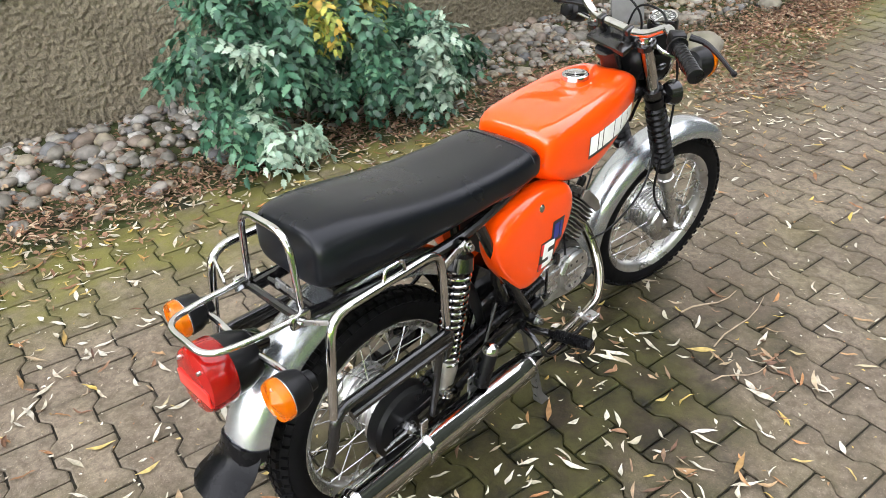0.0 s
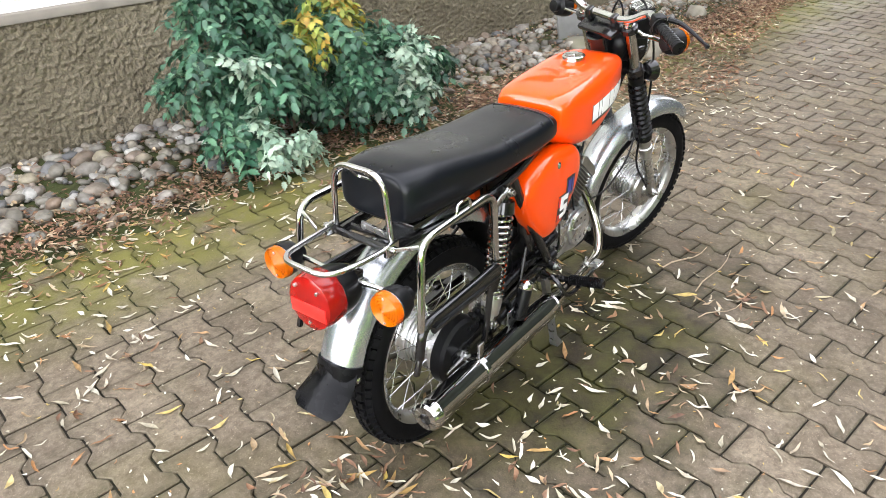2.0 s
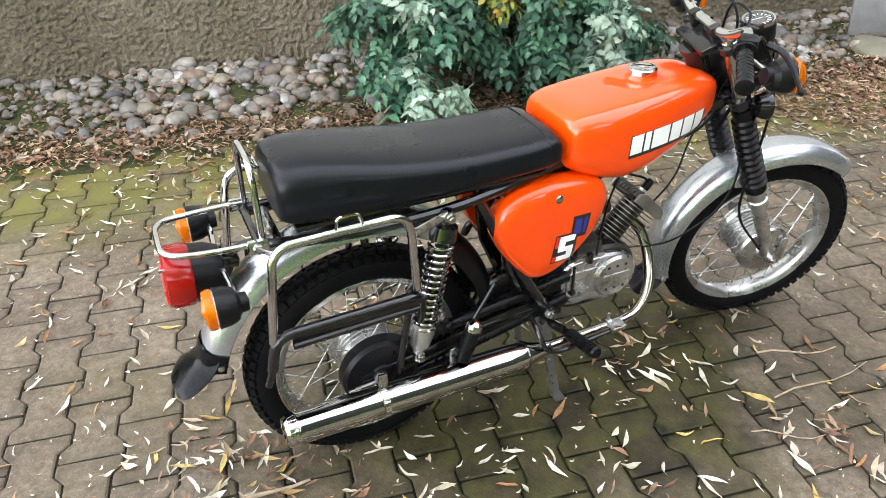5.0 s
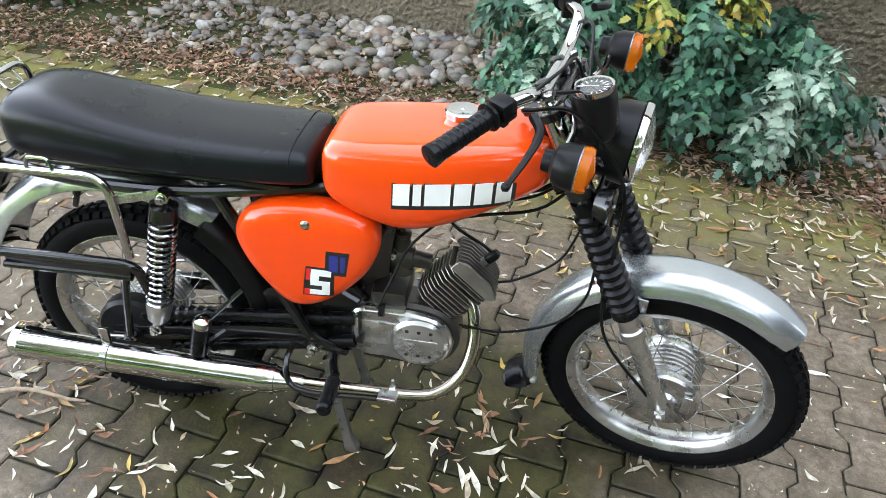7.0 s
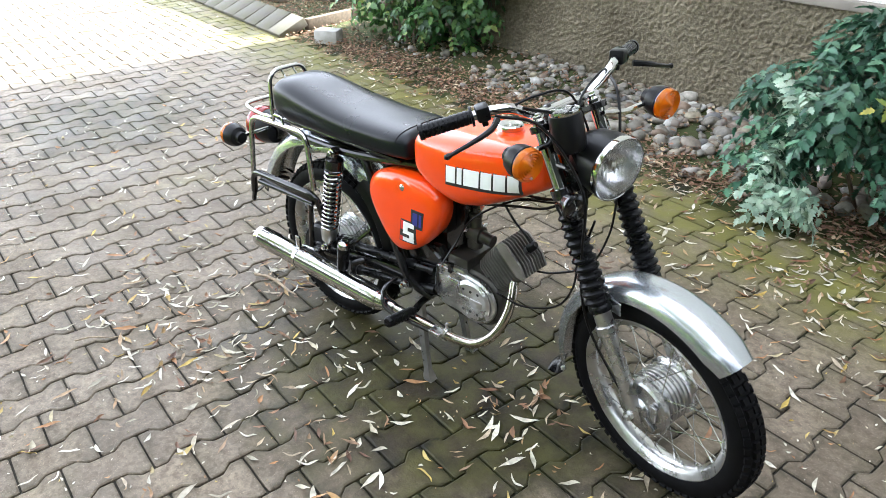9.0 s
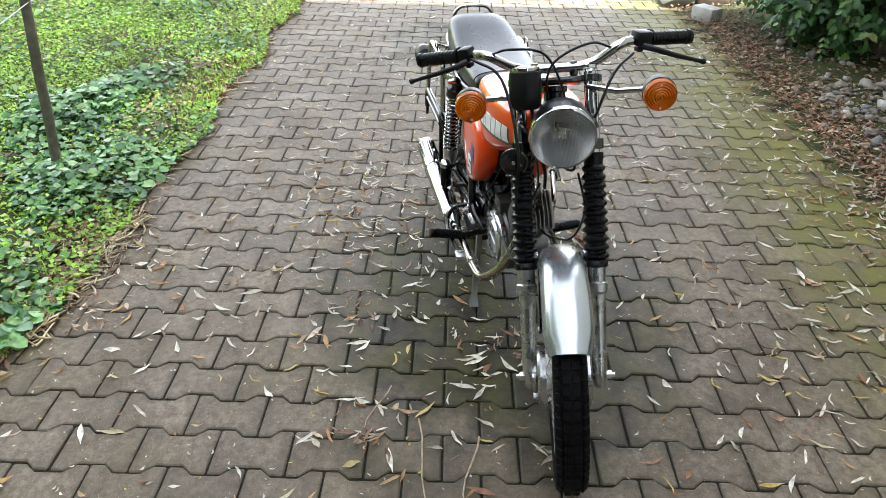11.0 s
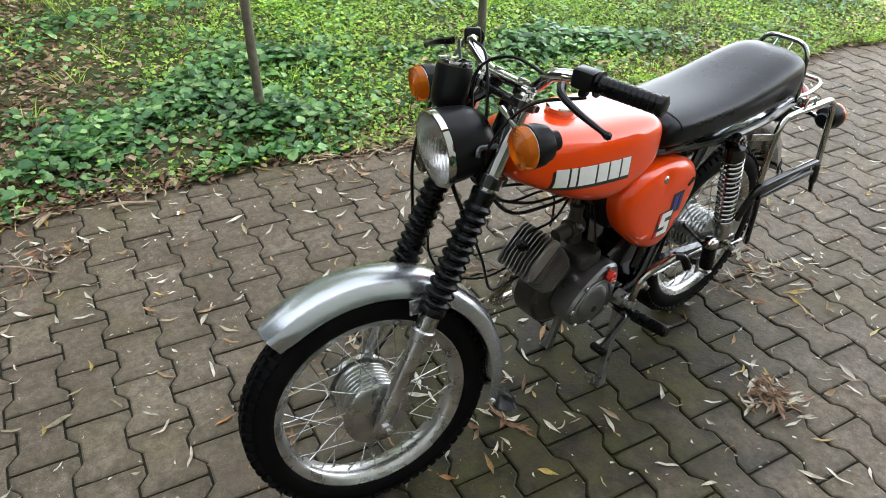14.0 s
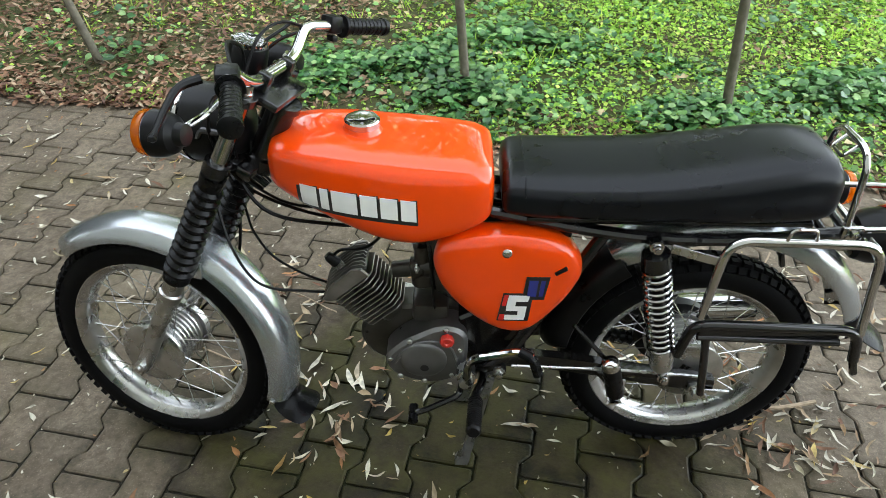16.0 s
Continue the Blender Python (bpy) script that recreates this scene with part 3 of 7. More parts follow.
TANK = [(0.471, 0.755, 0.710, 0.063), (0.474, 0.778, 0.690, 0.088), (0.484, 0.791, 0.674, 0.102), (0.510, 0.801, 0.656, 0.112), (0.560, 0.808, 0.634, 0.118), (0.620, 0.814, 0.621, 0.121), (0.680, 0.819, 0.632, 0.119),
        (0.740, 0.824, 0.659, 0.114), (0.795, 0.826, 0.688, 0.104), (0.838, 0.824, 0.712, 0.091), (0.862, 0.819, 0.726, 0.079), (0.874, 0.811, 0.735, 0.065), (0.880, 0.797, 0.746, 0.045)]
bm = bmesh.new()
rings(bm, [oval(*q, 4.4, 3.4, 0.5, 64) for q in smooth_rows(TANK)])
bmesh.ops.recalc_face_normals(bm, faces=bm.faces)
tank_tree = BVHTree.FromBMesh(bm)
tank = part("fuel_tank", bm, ORANGE, moped, "glossy orange fuel tank", 60)
CAP = Vector((0.712, 0.0, 0.822))
bm = bmesh.new()
lathe(bm, [(-0.012, 0.042), (-0.004, 0.038), (0.004, 0.033), (0.008, 0.031)], CAP, (-0.03, 0, 1), 30)
part("filler_neck", bm, ORANGE, tank)
bm = bmesh.new()
lathe(bm, [(0.006, 0.030), (0.008, 0.0325), (0.018, 0.0325), (0.021, 0.030), (0.0215, 0.024), (0.0205, 0.022), (0.0205, 0.004), (0.022, 0.002)], CAP, (-0.03, 0, 1), 34)
part("filler_cap", bm, CHROME, tank, "chrome filler cap")

def film(name, corners, tree, side, lift, mat, parent, label="", n=6):
    """A thin film of four corners in x and z, laid on a curved side."""
    bm = bmesh.new()
    A, B, C, D = [Vector((x, 0, z)) for x, z in corners]
    grid = []
    for i in range(n + 1):
        row = []
        for j in range(n + 1):
            u, v = i / n, j / n
            q = A.lerp(B, u).lerp(D.lerp(C, u), v)
            hit = tree.ray_cast(Vector((q.x, side * 0.5, q.z)), Vector((0, -side, 0)))
            y = (hit[0].y if hit[0] else side * 0.12) + side * lift
            row.append(bm.verts.new((q.x, y, q.z)))
        grid.append(row)
    for i in range(n):
        for j in range(n):
            bm.faces.new((grid[i][j], grid[i + 1][j], grid[i + 1][j + 1], grid[i][j + 1]))
    got = bmesh.ops.extrude_face_region(bm, geom=list(bm.faces))
    bmesh.ops.translate(bm, vec=(0, -side * lift * 0.6, 0), verts=[v for v in got["geom"] if isinstance(v, bmesh.types.BMVert)])
    return part(name, bm, mat, parent, label)


# the badge on each flank: six plain white blocks on a black shadow band
X0, X1 = 0.609, 0.814
WIDTHS = (0.17, 0.085, 0.26, 0.17, 0.175, 0.155)
for s in (-1, 1):
    def at(u, v):
        """u along the badge from the rear, v up it."""
        x = X0 + (X1 - X0) * u
        return (x, 0.701 + 0.02 * u + 0.043 * v)
    order = WIDTHS if s < 0 else WIDTHS[::-1]
    total = sum(order) + 0.034 * 5
    u = 0.0
    for w in order:
        a, b = u / total, (u + w) / total
        film("badge_shadow", [at(a - 0.014, -0.20), at(b + 0.036, -0.20), at(b + 0.036, 0.90), at(a - 0.008, 1.06)], tank_tree, s, 0.0008, BLACKFILM, tank, "black shadow of a badge block", 5)
        film("badge_block", [at(a, 0.0), at(b, 0.0), at(b + 0.004, 1.0), at(a + 0.004, 1.0)], tank_tree, s, 0.0017, WHITE, tank, "white badge block", 5)
        u += w + 0.034

# seat
SEAT = [(-0.138, 0.775, 0.716, 0.072), (-0.136, 0.794, 0.704, 0.086), (-0.128, 0.806, 0.696, 0.095), (-0.108, 0.813, 0.690, 0.102), (-0.062, 0.815, 0.687, 0.108),
        (0.000, 0.807, 0.686, 0.112), (0.070, 0.795, 0.688, 0.115), (0.145, 0.784, 0.689, 0.116), (0.220, 0.777, 0.690, 0.116), (0.300, 0.774, 0.692, 0.114),
        (0.385, 0.774, 0.694, 0.112), (0.430, 0.774, 0.696, 0.107), (0.449, 0.767, 0.698, 0.101), (0.456, 0.752, 0.704, 0.089)]
bm = bmesh.new()
rings(bm, [oval(x, zt, zb, w, 3.2, 4.2, 0.50, 56) for x, zt, zb, w in smooth_rows(SEAT)])
seat = part("seat", bm, VINYL, moped, "long black vinyl bench seat", 70)
bm = bmesh.new()
block(bm, (0.52, 0.17, 0.012), Matrix.Translation((0.15, 0, 0.684)), 0.004)
part("seat_base", bm, BLACK, seat)
# stitched seam across the front of the cushion
bm = bmesh.new()
tube(bm, [Vector((x, y, z + 0.0008)) for x, y, z in oval(0.418, 0.7745, 0.6955, 0.1090, 3.2, 4.2, 0.5, 56)[1:28]], 0.0012, 5)
part("seam", bm, VINYL, seat)
bm = bmesh.new()
block(bm, (0.006, 0.075, 0.016), Matrix.Translation((-0.150, -0.012, 0.678)) @ Matrix.Rotation(0.1, 4, "X"), 0.002)
for dy in (-0.028, 0.028):
    lathe(bm, [(0, 0.006), (0.004, 0.006), (0.005, 0.003)], (-0.152, -0.012 + dy, 0.678), (-1, 0, 0), 8)
part("seat_latch", bm, GALV, seat, "pale steel latch plate under the seat")

# side covers
COVER = spline([(x, 0, z - 0.010 - 0.052 * (z - 0.436)) for x, z in ((0.297, 0.605), (0.318, 0.655), (0.372, 0.683), (0.45, 0.69), (0.53, 0.681), (0.57, 0.656), (0.581, 0.61),
                                        (0.562, 0.55), (0.522, 0.497), (0.472, 0.454), (0.425, 0.436), (0.385, 0.447), (0.343, 0.497), (0.312, 0.55))], 5, True)
CC = Vector((0.442, 0, 0.556))


def cover_mesh(bm, s):
    def ring(y, k, dy=0):
        return [(CC.x + (p.x - CC.x) * k, s * y, CC.z + (p.z - CC.z) * k) for p in COVER]
    loops = [ring(0.058, 0.97), ring(0.062, 0.985), ring(0.086, 1.0), ring(0.095, 0.993), ring(0.103, 0.972), ring(0.1095, 0.935), ring(0.1145, 0.88), ring(0.118, 0.80),
             ring(0.120, 0.68), ring(0.121, 0.5), ring(0.1214, 0.3), ring(0.1215, 0.1)]
    rings(bm, loops)
    # the dimple round the screw
    for v in bm.verts:
        d = math.hypot(v.co.x - 0.444, v.co.z - 0.635)
        if d < 0.024 and abs(v.co.y) > 0.09:
            v.co.y -= s * 0.006 * (1 - d / 0.024)


for s, lab in ((-1, "glossy orange side cover with a dark badge"), (1, "glossy orange side cover with a lock and a dark badge")):
    bm = bmesh.new()
    cover_mesh(bm, s)
    bmesh.ops.recalc_face_normals(bm, faces=bm.faces)
    tree = BVHTree.FromBMesh(bm)
    cover = part("side_cover", bm, ORANGE, moped, lab, 60)
    bm = bmesh.new()
    lathe(bm, [(-0.004, 0.0105), (0.002, 0.0105), (0.005, 0.0075), (0.006, 0.003)], (0.444, s * 0.1135, 0.630), (0, s, 0), 16)
    part("screw", bm, CHROME, cover)
    if s > 0:
        bm = bmesh.new()
        lathe(bm, [(-0.01, 0.014), (0.002, 0.014), (0.004, 0.010), (0.003, 0.006)], (0.342, s * 0.113, 0.596), (0, s, 0), 18)
        block(bm, (0.026, 0.01, 0.007), Matrix.Translation((0.342, s * 0.119, 0.596)) @ Matrix.Rotation(0.6, 4, "Y"), 0.002)
        part("lock", bm, PLASTIC, cover, "black lock")

    def flip(c):
        c = [(0.476 + (x - 0.476) * 0.86, 0.522 + (z - 0.522) * 0.86) for x, z in c]
        return [(x if s < 0 else 2 * 0.444 - x, z) for x, z in c]
    # stepped badge: black ground, white and red steps, blue bars
    film("badge_ground", flip([(0.424, 0.462), (0.496, 0.462), (0.502, 0.545), (0.436, 0.545)]), tree, s, 0.0008, BLACKFILM, cover, "black badge ground")
    film("badge_ground", flip([(0.478, 0.527), (0.527, 0.527), (0.536, 0.592), (0.484, 0.592)]), tree, s, 0.001, BLACKFILM, cover, "black badge ground")
    for q, mt, lb in (([(0.446, 0.522), (0.492, 0.522), (0.495, 0.539), (0.449, 0.539)], WHITE, "white badge step"),
                      ([(0.444, 0.503), (0.463, 0.503), (0.466, 0.522), (0.446, 0.522)], WHITE, "white badge step"),
                      ([(0.444, 0.494), (0.489, 0.494), (0.49, 0.507), (0.445, 0.507)], WHITE, "white badge step"),
                      ([(0.470, 0.478), (0.488, 0.478), (0.489, 0.496), (0.471, 0.496)], WHITE, "white badge step"),
                      ([(0.441, 0.467), (0.486, 0.467), (0.488, 0.481), (0.442, 0.481)], WHITE, "white badge step"),
                      ([(0.434, 0.508), (0.443, 0.508), (0.448, 0.54), (0.438, 0.54)], REDFILM, "red badge step"),
                      ([(0.428, 0.466), (0.440, 0.466), (0.441, 0.482), (0.43, 0.482)], REDFILM, "red badge step"),
                      ([(0.488, 0.538), (0.508, 0.538), (0.511, 0.582), (0.491, 0.582)], BLUEFILM, "blue badge bar"),
                      ([(0.514, 0.538), (0.523, 0.538), (0.527, 0.582), (0.517, 0.582)], BLUEFILM, "blue badge bar")):
        film("badge_step", flip(q), tree, s, 0.0019, mt, cover, lb, 3)

# tubular frame
def bar(name, pts, r, mat=BLACK, label="", n=10, parent=moped, keep=None):
    bm = bmesh.new()
    tube(bm, pts, r, n)
    if keep:
        keep(bm)
    return part(name, bm, mat, parent, label)


spine = bar("frame", spline([(0.875, 0, 0.78), (0.78, 0, 0.74), (0.6, 0, 0.70), (0.45, 0, 0.68), (0.2, 0, 0.665)], 5), 0.024, BLACK, "black tubular frame", 14)
for s in (-1, 1):
    bar("frame_tube", spline([(0.5, s * 0.05, 0.685), (0.3, s * 0.085, 0.668), (0.17, s * 0.1, 0.662), (0.0, s * 0.09, 0.655), (-0.17, s * 0.07, 0.66)], 5), 0.012, parent=spine)
    bar("frame_tube", rounded([(0.262, s * 0.085, 0.665), (0.335, s * 0.088, 0.52), (0.445, s * 0.103, 0.327), (0.5, s * 0.07, 0.285)], 0.04), 0.0125, parent=spine)
    bar("frame_tube", [(0.33, s * 0.06, 0.67), (0.36, s * 0.06, 0.46), (0.43, s * 0.06, 0.30)], 0.014, parent=spine)
    bm = bmesh.new()
    lathe(bm, [(0, 0.013), (0.01, 0.013), (0.011, 0.008), (0.022, 0.008), (0.023, 0.005)], (0.444, s * 0.115, 0.327), (0, s, 0), 6)
    part("bolt", bm, STEEL, spine)
    bm = bmesh.new()
    tube(bm, [(0.3, s * 0.108, 0.45), (0.225, s * 0.135, 0.375)], 0.005, 8)
    part("stay", bm, BLACK, spine)
bm = bmesh.new()
slab(bm, [(0.40, 0.30), (0.50, 0.285), (0.53, 0.33), (0.53, 0.42), (0.46, 0.46), (0.40, 0.44)], -0.062, 0.062, 0.006)
part("frame_plate", bm, BLACK, spine)
bar("frame_tube", [(0.44, -0.12, 0.327), (0.44, 0.12, 0.327)], 0.012, parent=spine)
bm = bmesh.new()
block(bm, (0.2, 0.13, 0.17), Matrix.Translation((0.46, 0, 0.585)), 0.02)
part("intake_box", bm, PLASTIC, spine)
# tin plate between tank, covers and engine
bm = bmesh.new()
slab(bm, [(0.53, 0.43), (0.585, 0.47), (0.6, 0.6), (0.58, 0.66), (0.52, 0.66)], -0.03, 0.03, 0.004)
part("bracket_plate", bm, BLACK, spine)
# black filler slab, added to darken the gap between engine and swingarm
bm = bmesh.new()
slab(bm, [(0.26, 0.30), (0.40, 0.282), (0.545, 0.275), (0.555, 0.40), (0.52, 0.45), (0.42, 0.44), (0.30, 0.40)], -0.052, -0.028, 0.006)
part("black_filler", bm, BLACK, spine)

# swingarm
bm = bmesh.new()
for s in (-1, 1):
    pts = spline([(0.46, s * 0.07, 0.325), (0.3, s * 0.078, 0.318), (0.1, s * 0.088, 0.292), (-0.015, s * 0.09, 0.276)], 5)
    loops = [[p + Vector((0, y, z)) for y, z in ((-0.011, -0.018), (0.011, -0.018), (0.013, -0.012), (0.013, 0.012), (0.011, 0.018), (-0.011, 0.018), (-0.013, 0.012), (-0.013, -0.012))] for p in pts]
    rings(bm, loops)
tube(bm, [(0.4, -0.07, 0.322), (0.4, 0.07, 0.322)], 0.018, 12)
part("swingarm", bm, BLACK, moped, "black rear swingarm")
for s in (-1, 1):
    bm = bmesh.new()
    lathe(bm, [(0, 0.015), (0.012, 0.015), (0.013, 0.009), (0.03, 0.009), (0.031, 0.004)], REAR_AXLE + Vector((0, s * 0.1, 0)), (0, s, 0), 6)
    nut = part("axle_nut", bm, STEEL, rear)
    bar("chain_adjuster", [REAR_AXLE + Vector((0.01, s * 0.108, 0)), REAR_AXLE + Vector((-0.075, s * 0.108, -0.008))], 0.004, STEEL, parent=rear)

# chain case and chain tunnels, on the right
bm = bmesh.new()
lathe(bm, [(0.0, 0.06), (0.001, 0.09), (0.026, 0.088), (0.034, 0.08), (0.036, 0.03), (0.04, 0.026), (0.041, 0.01)], REAR_AXLE + Vector((0.006, -0.062, 0.0)), (0, -1, 0), 34)
case = part("chain_case", bm, PLASTIC, moped, "black round chain case")
for dz in (0.052, -0.045):
    bm = bmesh.new()
    a, b = Vector((0.05, -0.082, 0.276 + dz)), Vector((0.52, -0.07, 0.345 + dz * 0.65))
    pts = [a.lerp(b, i / 46) for i in range(47)]
    tube(bm, pts, [(0.0185 if i % 2 else 0.0145) if i < 16 else 0.0145 for i in range(47)], 12)
    part("chain_tunnel", bm, RUBBER, case, "black rubber chain tunnel")

# shock absorbers
for s in (-1, 1):
    top, low = Vector((0.180, s * 0.120, 0.664)), Vector((0.108, s * 0.122, 0.333))
    d = (low - top)
    L = d.length
    dn = d.normalized()
    bm = bmesh.new()
    lathe(bm, [(-0.012, 0.006), (-0.011, 0.012), (0.018, 0.012), (0.022, 0.026), (0.05, 0.029), (0.054, 0.026), (0.055, 0.012), (L - 0.09, 0.012)], top, dn, 22)
    shock = part("shock_absorber", bm, BLACK, moped, "rear shock absorber with a bare chrome spring")
    bm = bmesh.new()
    turns = 14
    ux = dn.orthogonal().normalized()
    uy = dn.cross(ux)
    pts = []
    for i in range(turns * 14 + 1):
        a = 2 * math.pi * i / 14
        h = 0.052 + (L - 0.052 - 0.075) * i / (turns * 14)
        pts.append(top + dn * h + (ux * math.cos(a) + uy * math.sin(a)) * 0.0245)
    tube(bm, pts, 0.0038, 7)
    part("spring", bm, CHROME, shock, "chrome coil spring")
    bm = bmesh.new()
    lathe(bm, [(L - 0.085, 0.015), (L - 0.082, 0.025), (L - 0.06, 0.027), (L - 0.04, 0.024), (L - 0.025, 0.022), (L - 0.02, 0.012), (L, 0.012), (L + 0.012, 0.007)], top, dn, 22)
    part("lower_sleeve", bm, ALU, shock)
    for q in (top, low):
        bm = bmesh.new()
        lathe(bm, [(-0.006, 0.013), (0.008, 0.013), (0.009, 0.009), (0.016, 0.009), (0.017, 0.006), (0.021, 0.006)], q + Vector((0, s * 0.006, 0)), (0, s, 0), 14)
        part("bolt", bm, CHROME, shock)

# rear mudguard, flap, lamp carrier
RG = Vector((0.014, -0.005, 0.31))
bm = bmesh.new()
mudguard(bm, RG, 0.35, 0.053, 0.046, 50, 165)
guard2 = part("rear_mudguard", bm, SILVER, moped, "silver painted rear mudguard")
bm = bmesh.new()
flap(bm, RG, 0.354, 164, 0.054, 0.068, 0.108, (-0.74, -0.67))
mudguard(bm, RG, 0.3545, 0.0565, 0.049, 159.5, 167.5)  # the collar that clips over the sheet
part("spray_flap", bm, FLAP, guard2, "black rubber spray flap")
for s in (-1, 1):
    bm = bmesh.new()
    q = RG + Vector((math.cos(radians(165)) * 0.315, s * 0.053, math.sin(radians(165)) * 0.315))
    lathe(bm, [(-0.004, 0.0075), (0.003, 0.0075), (0.005, 0.004)], q, (0, s, 0), 10)
    part("screw", bm, STEEL, guard2)
bm = bmesh.new()
mudguard(bm, RG, 0.335, 0.058, 0.05, 2, 52)
part("inner_guard", bm, PLASTIC, guard2, "black inner mudguard")

TL = Vector((-0.302, TAIL_Y, 0.600))
bm = bmesh.new()
lathe(bm, [(0.06, 0.02), (0.055, 0.045), (0.03, 0.054), (0.0, 0.057)], TL, (1, 0, -0.06), 30)
tail = part("tail_lamp", bm, PLASTIC, moped, "round red tail lamp on a black base")
bm = bmesh.new()
lathe(bm, [(0.0, 0.058), (0.004, 0.0605), (0.036, 0.0605), (0.047, 0.057), (0.05, 0.05), (0.051, 0.002)], TL, (-1, 0, 0.06), 36)
part("lens", bm, RED, tail, "red lens")
bm = bmesh.new()
block(bm, (0.004, 0.096, 0.03), Matrix.Translation(TL + Vector((-0.051, 0, -0.01))), 0.001)
part("reflector", bm, REDFILM, tail, "flat red reflector")
for dy, dz in ((-0.03, 0.035), (0.03, 0.035), (0.0, -0.042)):
    bm = bmesh.new()
    lathe(bm, [(0.0, 0.004), (0.054, 0.004), (0.055, 0.001)], TL + Vector((0, dy, dz)), (-1, 0, 0.06), 8)
    part("screw", bm, STEEL, tail)
bm = bmesh.new()
block(bm, (0.1, 0.05, 0.02), Matrix.Translation((-0.262, TAIL_Y * 0.6, 0.622)) @ Matrix.Rotation(0.25, 4, "Y"), 0.004)
block(bm, (0.03, 0.04, 0.06), Matrix.Translation((-0.24, TAIL_Y * 0.4, 0.60)) @ Matrix.Rotation(0.5, 4, "Y"), 0.004)
part("lamp_carrier", bm, BLACK, moped, "black rear lamp bracket")

# grab hoop and rear rack
rack = bar("grab_hoop", rounded([(-0.172, -0.078, 0.655), (-0.172, -0.068, 0.822), (-0.172, 0.068, 0.822), (-0.172, 0.082, 0.655)], 0.045, 7), 0.0064, CHROME, "chrome grab hoop behind the seat", 12)
bar("rack_loop", rounded([(-0.165, 0.082, 0.674), (-0.27, 0.078, 0.675), (-0.346, 0.062, 0.680), (-0.346, -0.066, 0.680), (-0.27, -0.078, 0.675), (-0.165, -0.082, 0.674)], 0.04, 7), 0.006, CHROME, "chrome rack loop", 12, rack)
for s in (-1, 1):
    bm = bmesh.new()
    block(bm, (0.04, 0.012, 0.028), Matrix.Translation((-0.182, s * 0.084, 0.670)), 0.004)
    lathe(bm, [(0, 0.009), (0.01, 0.009), (0.012, 0.005)], (-0.184, s * 0.089, 0.670), (0, s, 0), 6)
    part("clamp", bm, CHROME, rack)
    bar("rack_bar", rounded([(-0.185, s * 0.08, 0.664), (-0.12, s * 0.082, 0.662), (-0.02, s * 0.085, 0.658)], 0.02), 0.008, BLACK, "", 8, rack)
bar("rack_bar", [(-0.178, -0.08, 0.664), (-0.178, 0.08, 0.664)], 0.008, BLACK, "", 8, rack)
bar("rack_bar", [(-0.14, -0.08, 0.66), (-0.14, 0.08, 0.66)], 0.008, BLACK, "", 8, rack)
bar("buckle", rounded([(-0.174, -0.022, 0.818), (-0.150, -0.022, 0.792), (-0.150, 0.022, 0.792), (-0.174, 0.022, 0.818)], 0.008, 4), 0.003, CHROME, "", 6, rack)

# pannier racks on both sides
for s in (-1, 1):
    RACK_FIRST = len(scene.objects)
    y = s * 0.155
    pr = bar("pannier_rack", rounded([(0.1, s * 0.149, 0.53), (0.088, s * 0.149, 0.706), (-0.172, y, 0.704), (-0.195, s * 0.161, 0.505)], 0.045, 7), 0.0085, CHROME, "chrome and black pannier rack", 12)
    bar("lower_bar", rounded([(0.115, s * 0.126, 0.41), (0.11, s * 0.153, 0.515), (-0.19, s * 0.163, 0.516), (-0.205, s * 0.161, 0.44)], 0.035, 6), 0.0105, BLACK, "black lower bar", 12, pr)
    bar("lower_bar", [(0.1, s * 0.157, 0.488), (-0.16, s * 0.165, 0.488)], 0.008, BLACK, "", 10, pr)
    bm = bmesh.new()
    block(bm, (0.26, 0.005, 0.03), Matrix.Translation((-0.03, s * 0.160, 0.502)), 0.002)
    part("plate", bm, BLACK, pr)
    bm = bmesh.new()
    block(bm, (0.014, 0.012, 0.06), Matrix.Translation((-0.208, s * 0.161, 0.43)) @ Matrix.Rotation(0.35, 4, "Y"), 0.004)
    part("hook", bm, BLACK, pr)
    bar("strut", rounded([(0.085, s * 0.151, 0.51), (0.07, s * 0.149, 0.42), (0.055, s * 0.146, 0.32)], 0.03), 0.008, BLACK, "", 10, pr)
    bm = bmesh.new()
    a, b = Vector((0.09, s * 0.145, 0.655)), Vector((0.176, s * 0.130, 0.672))
    m = Matrix.Translation((a + b) / 2) @ (b - a).to_track_quat("X", "Z").to_matrix().to_4x4()
    block(bm, ((b - a).length, 0.004, 0.018), m, 0.001)
    part("strap", bm, STEEL, pr)
    bm = bmesh.new()
    a, b = Vector((-0.172, s * 0.149, 0.69)), Vector((-0.190, s * 0.088, 0.67))
    m = Matrix.Translation((a + b) / 2) @ (b - a).to_track_quat("X", "Z").to_matrix().to_4x4()
    block(bm, ((b - a).length, 0.004, 0.009), m, 0.001)
    part("strap", bm, STEEL, pr)
    bar("clip", rounded([(-0.055, y, 0.712), (-0.05, y, 0.734), (-0.01, y, 0.734), (-0.005, y, 0.712)], 0.008, 4), 0.0032, CHROME, "", 6, pr)
    if s > 0:
        for ob in list(scene.objects)[RACK_FIRST:]:
            ob.data.transform(Matrix.Translation((-0.018, 0.016, 0.0)))

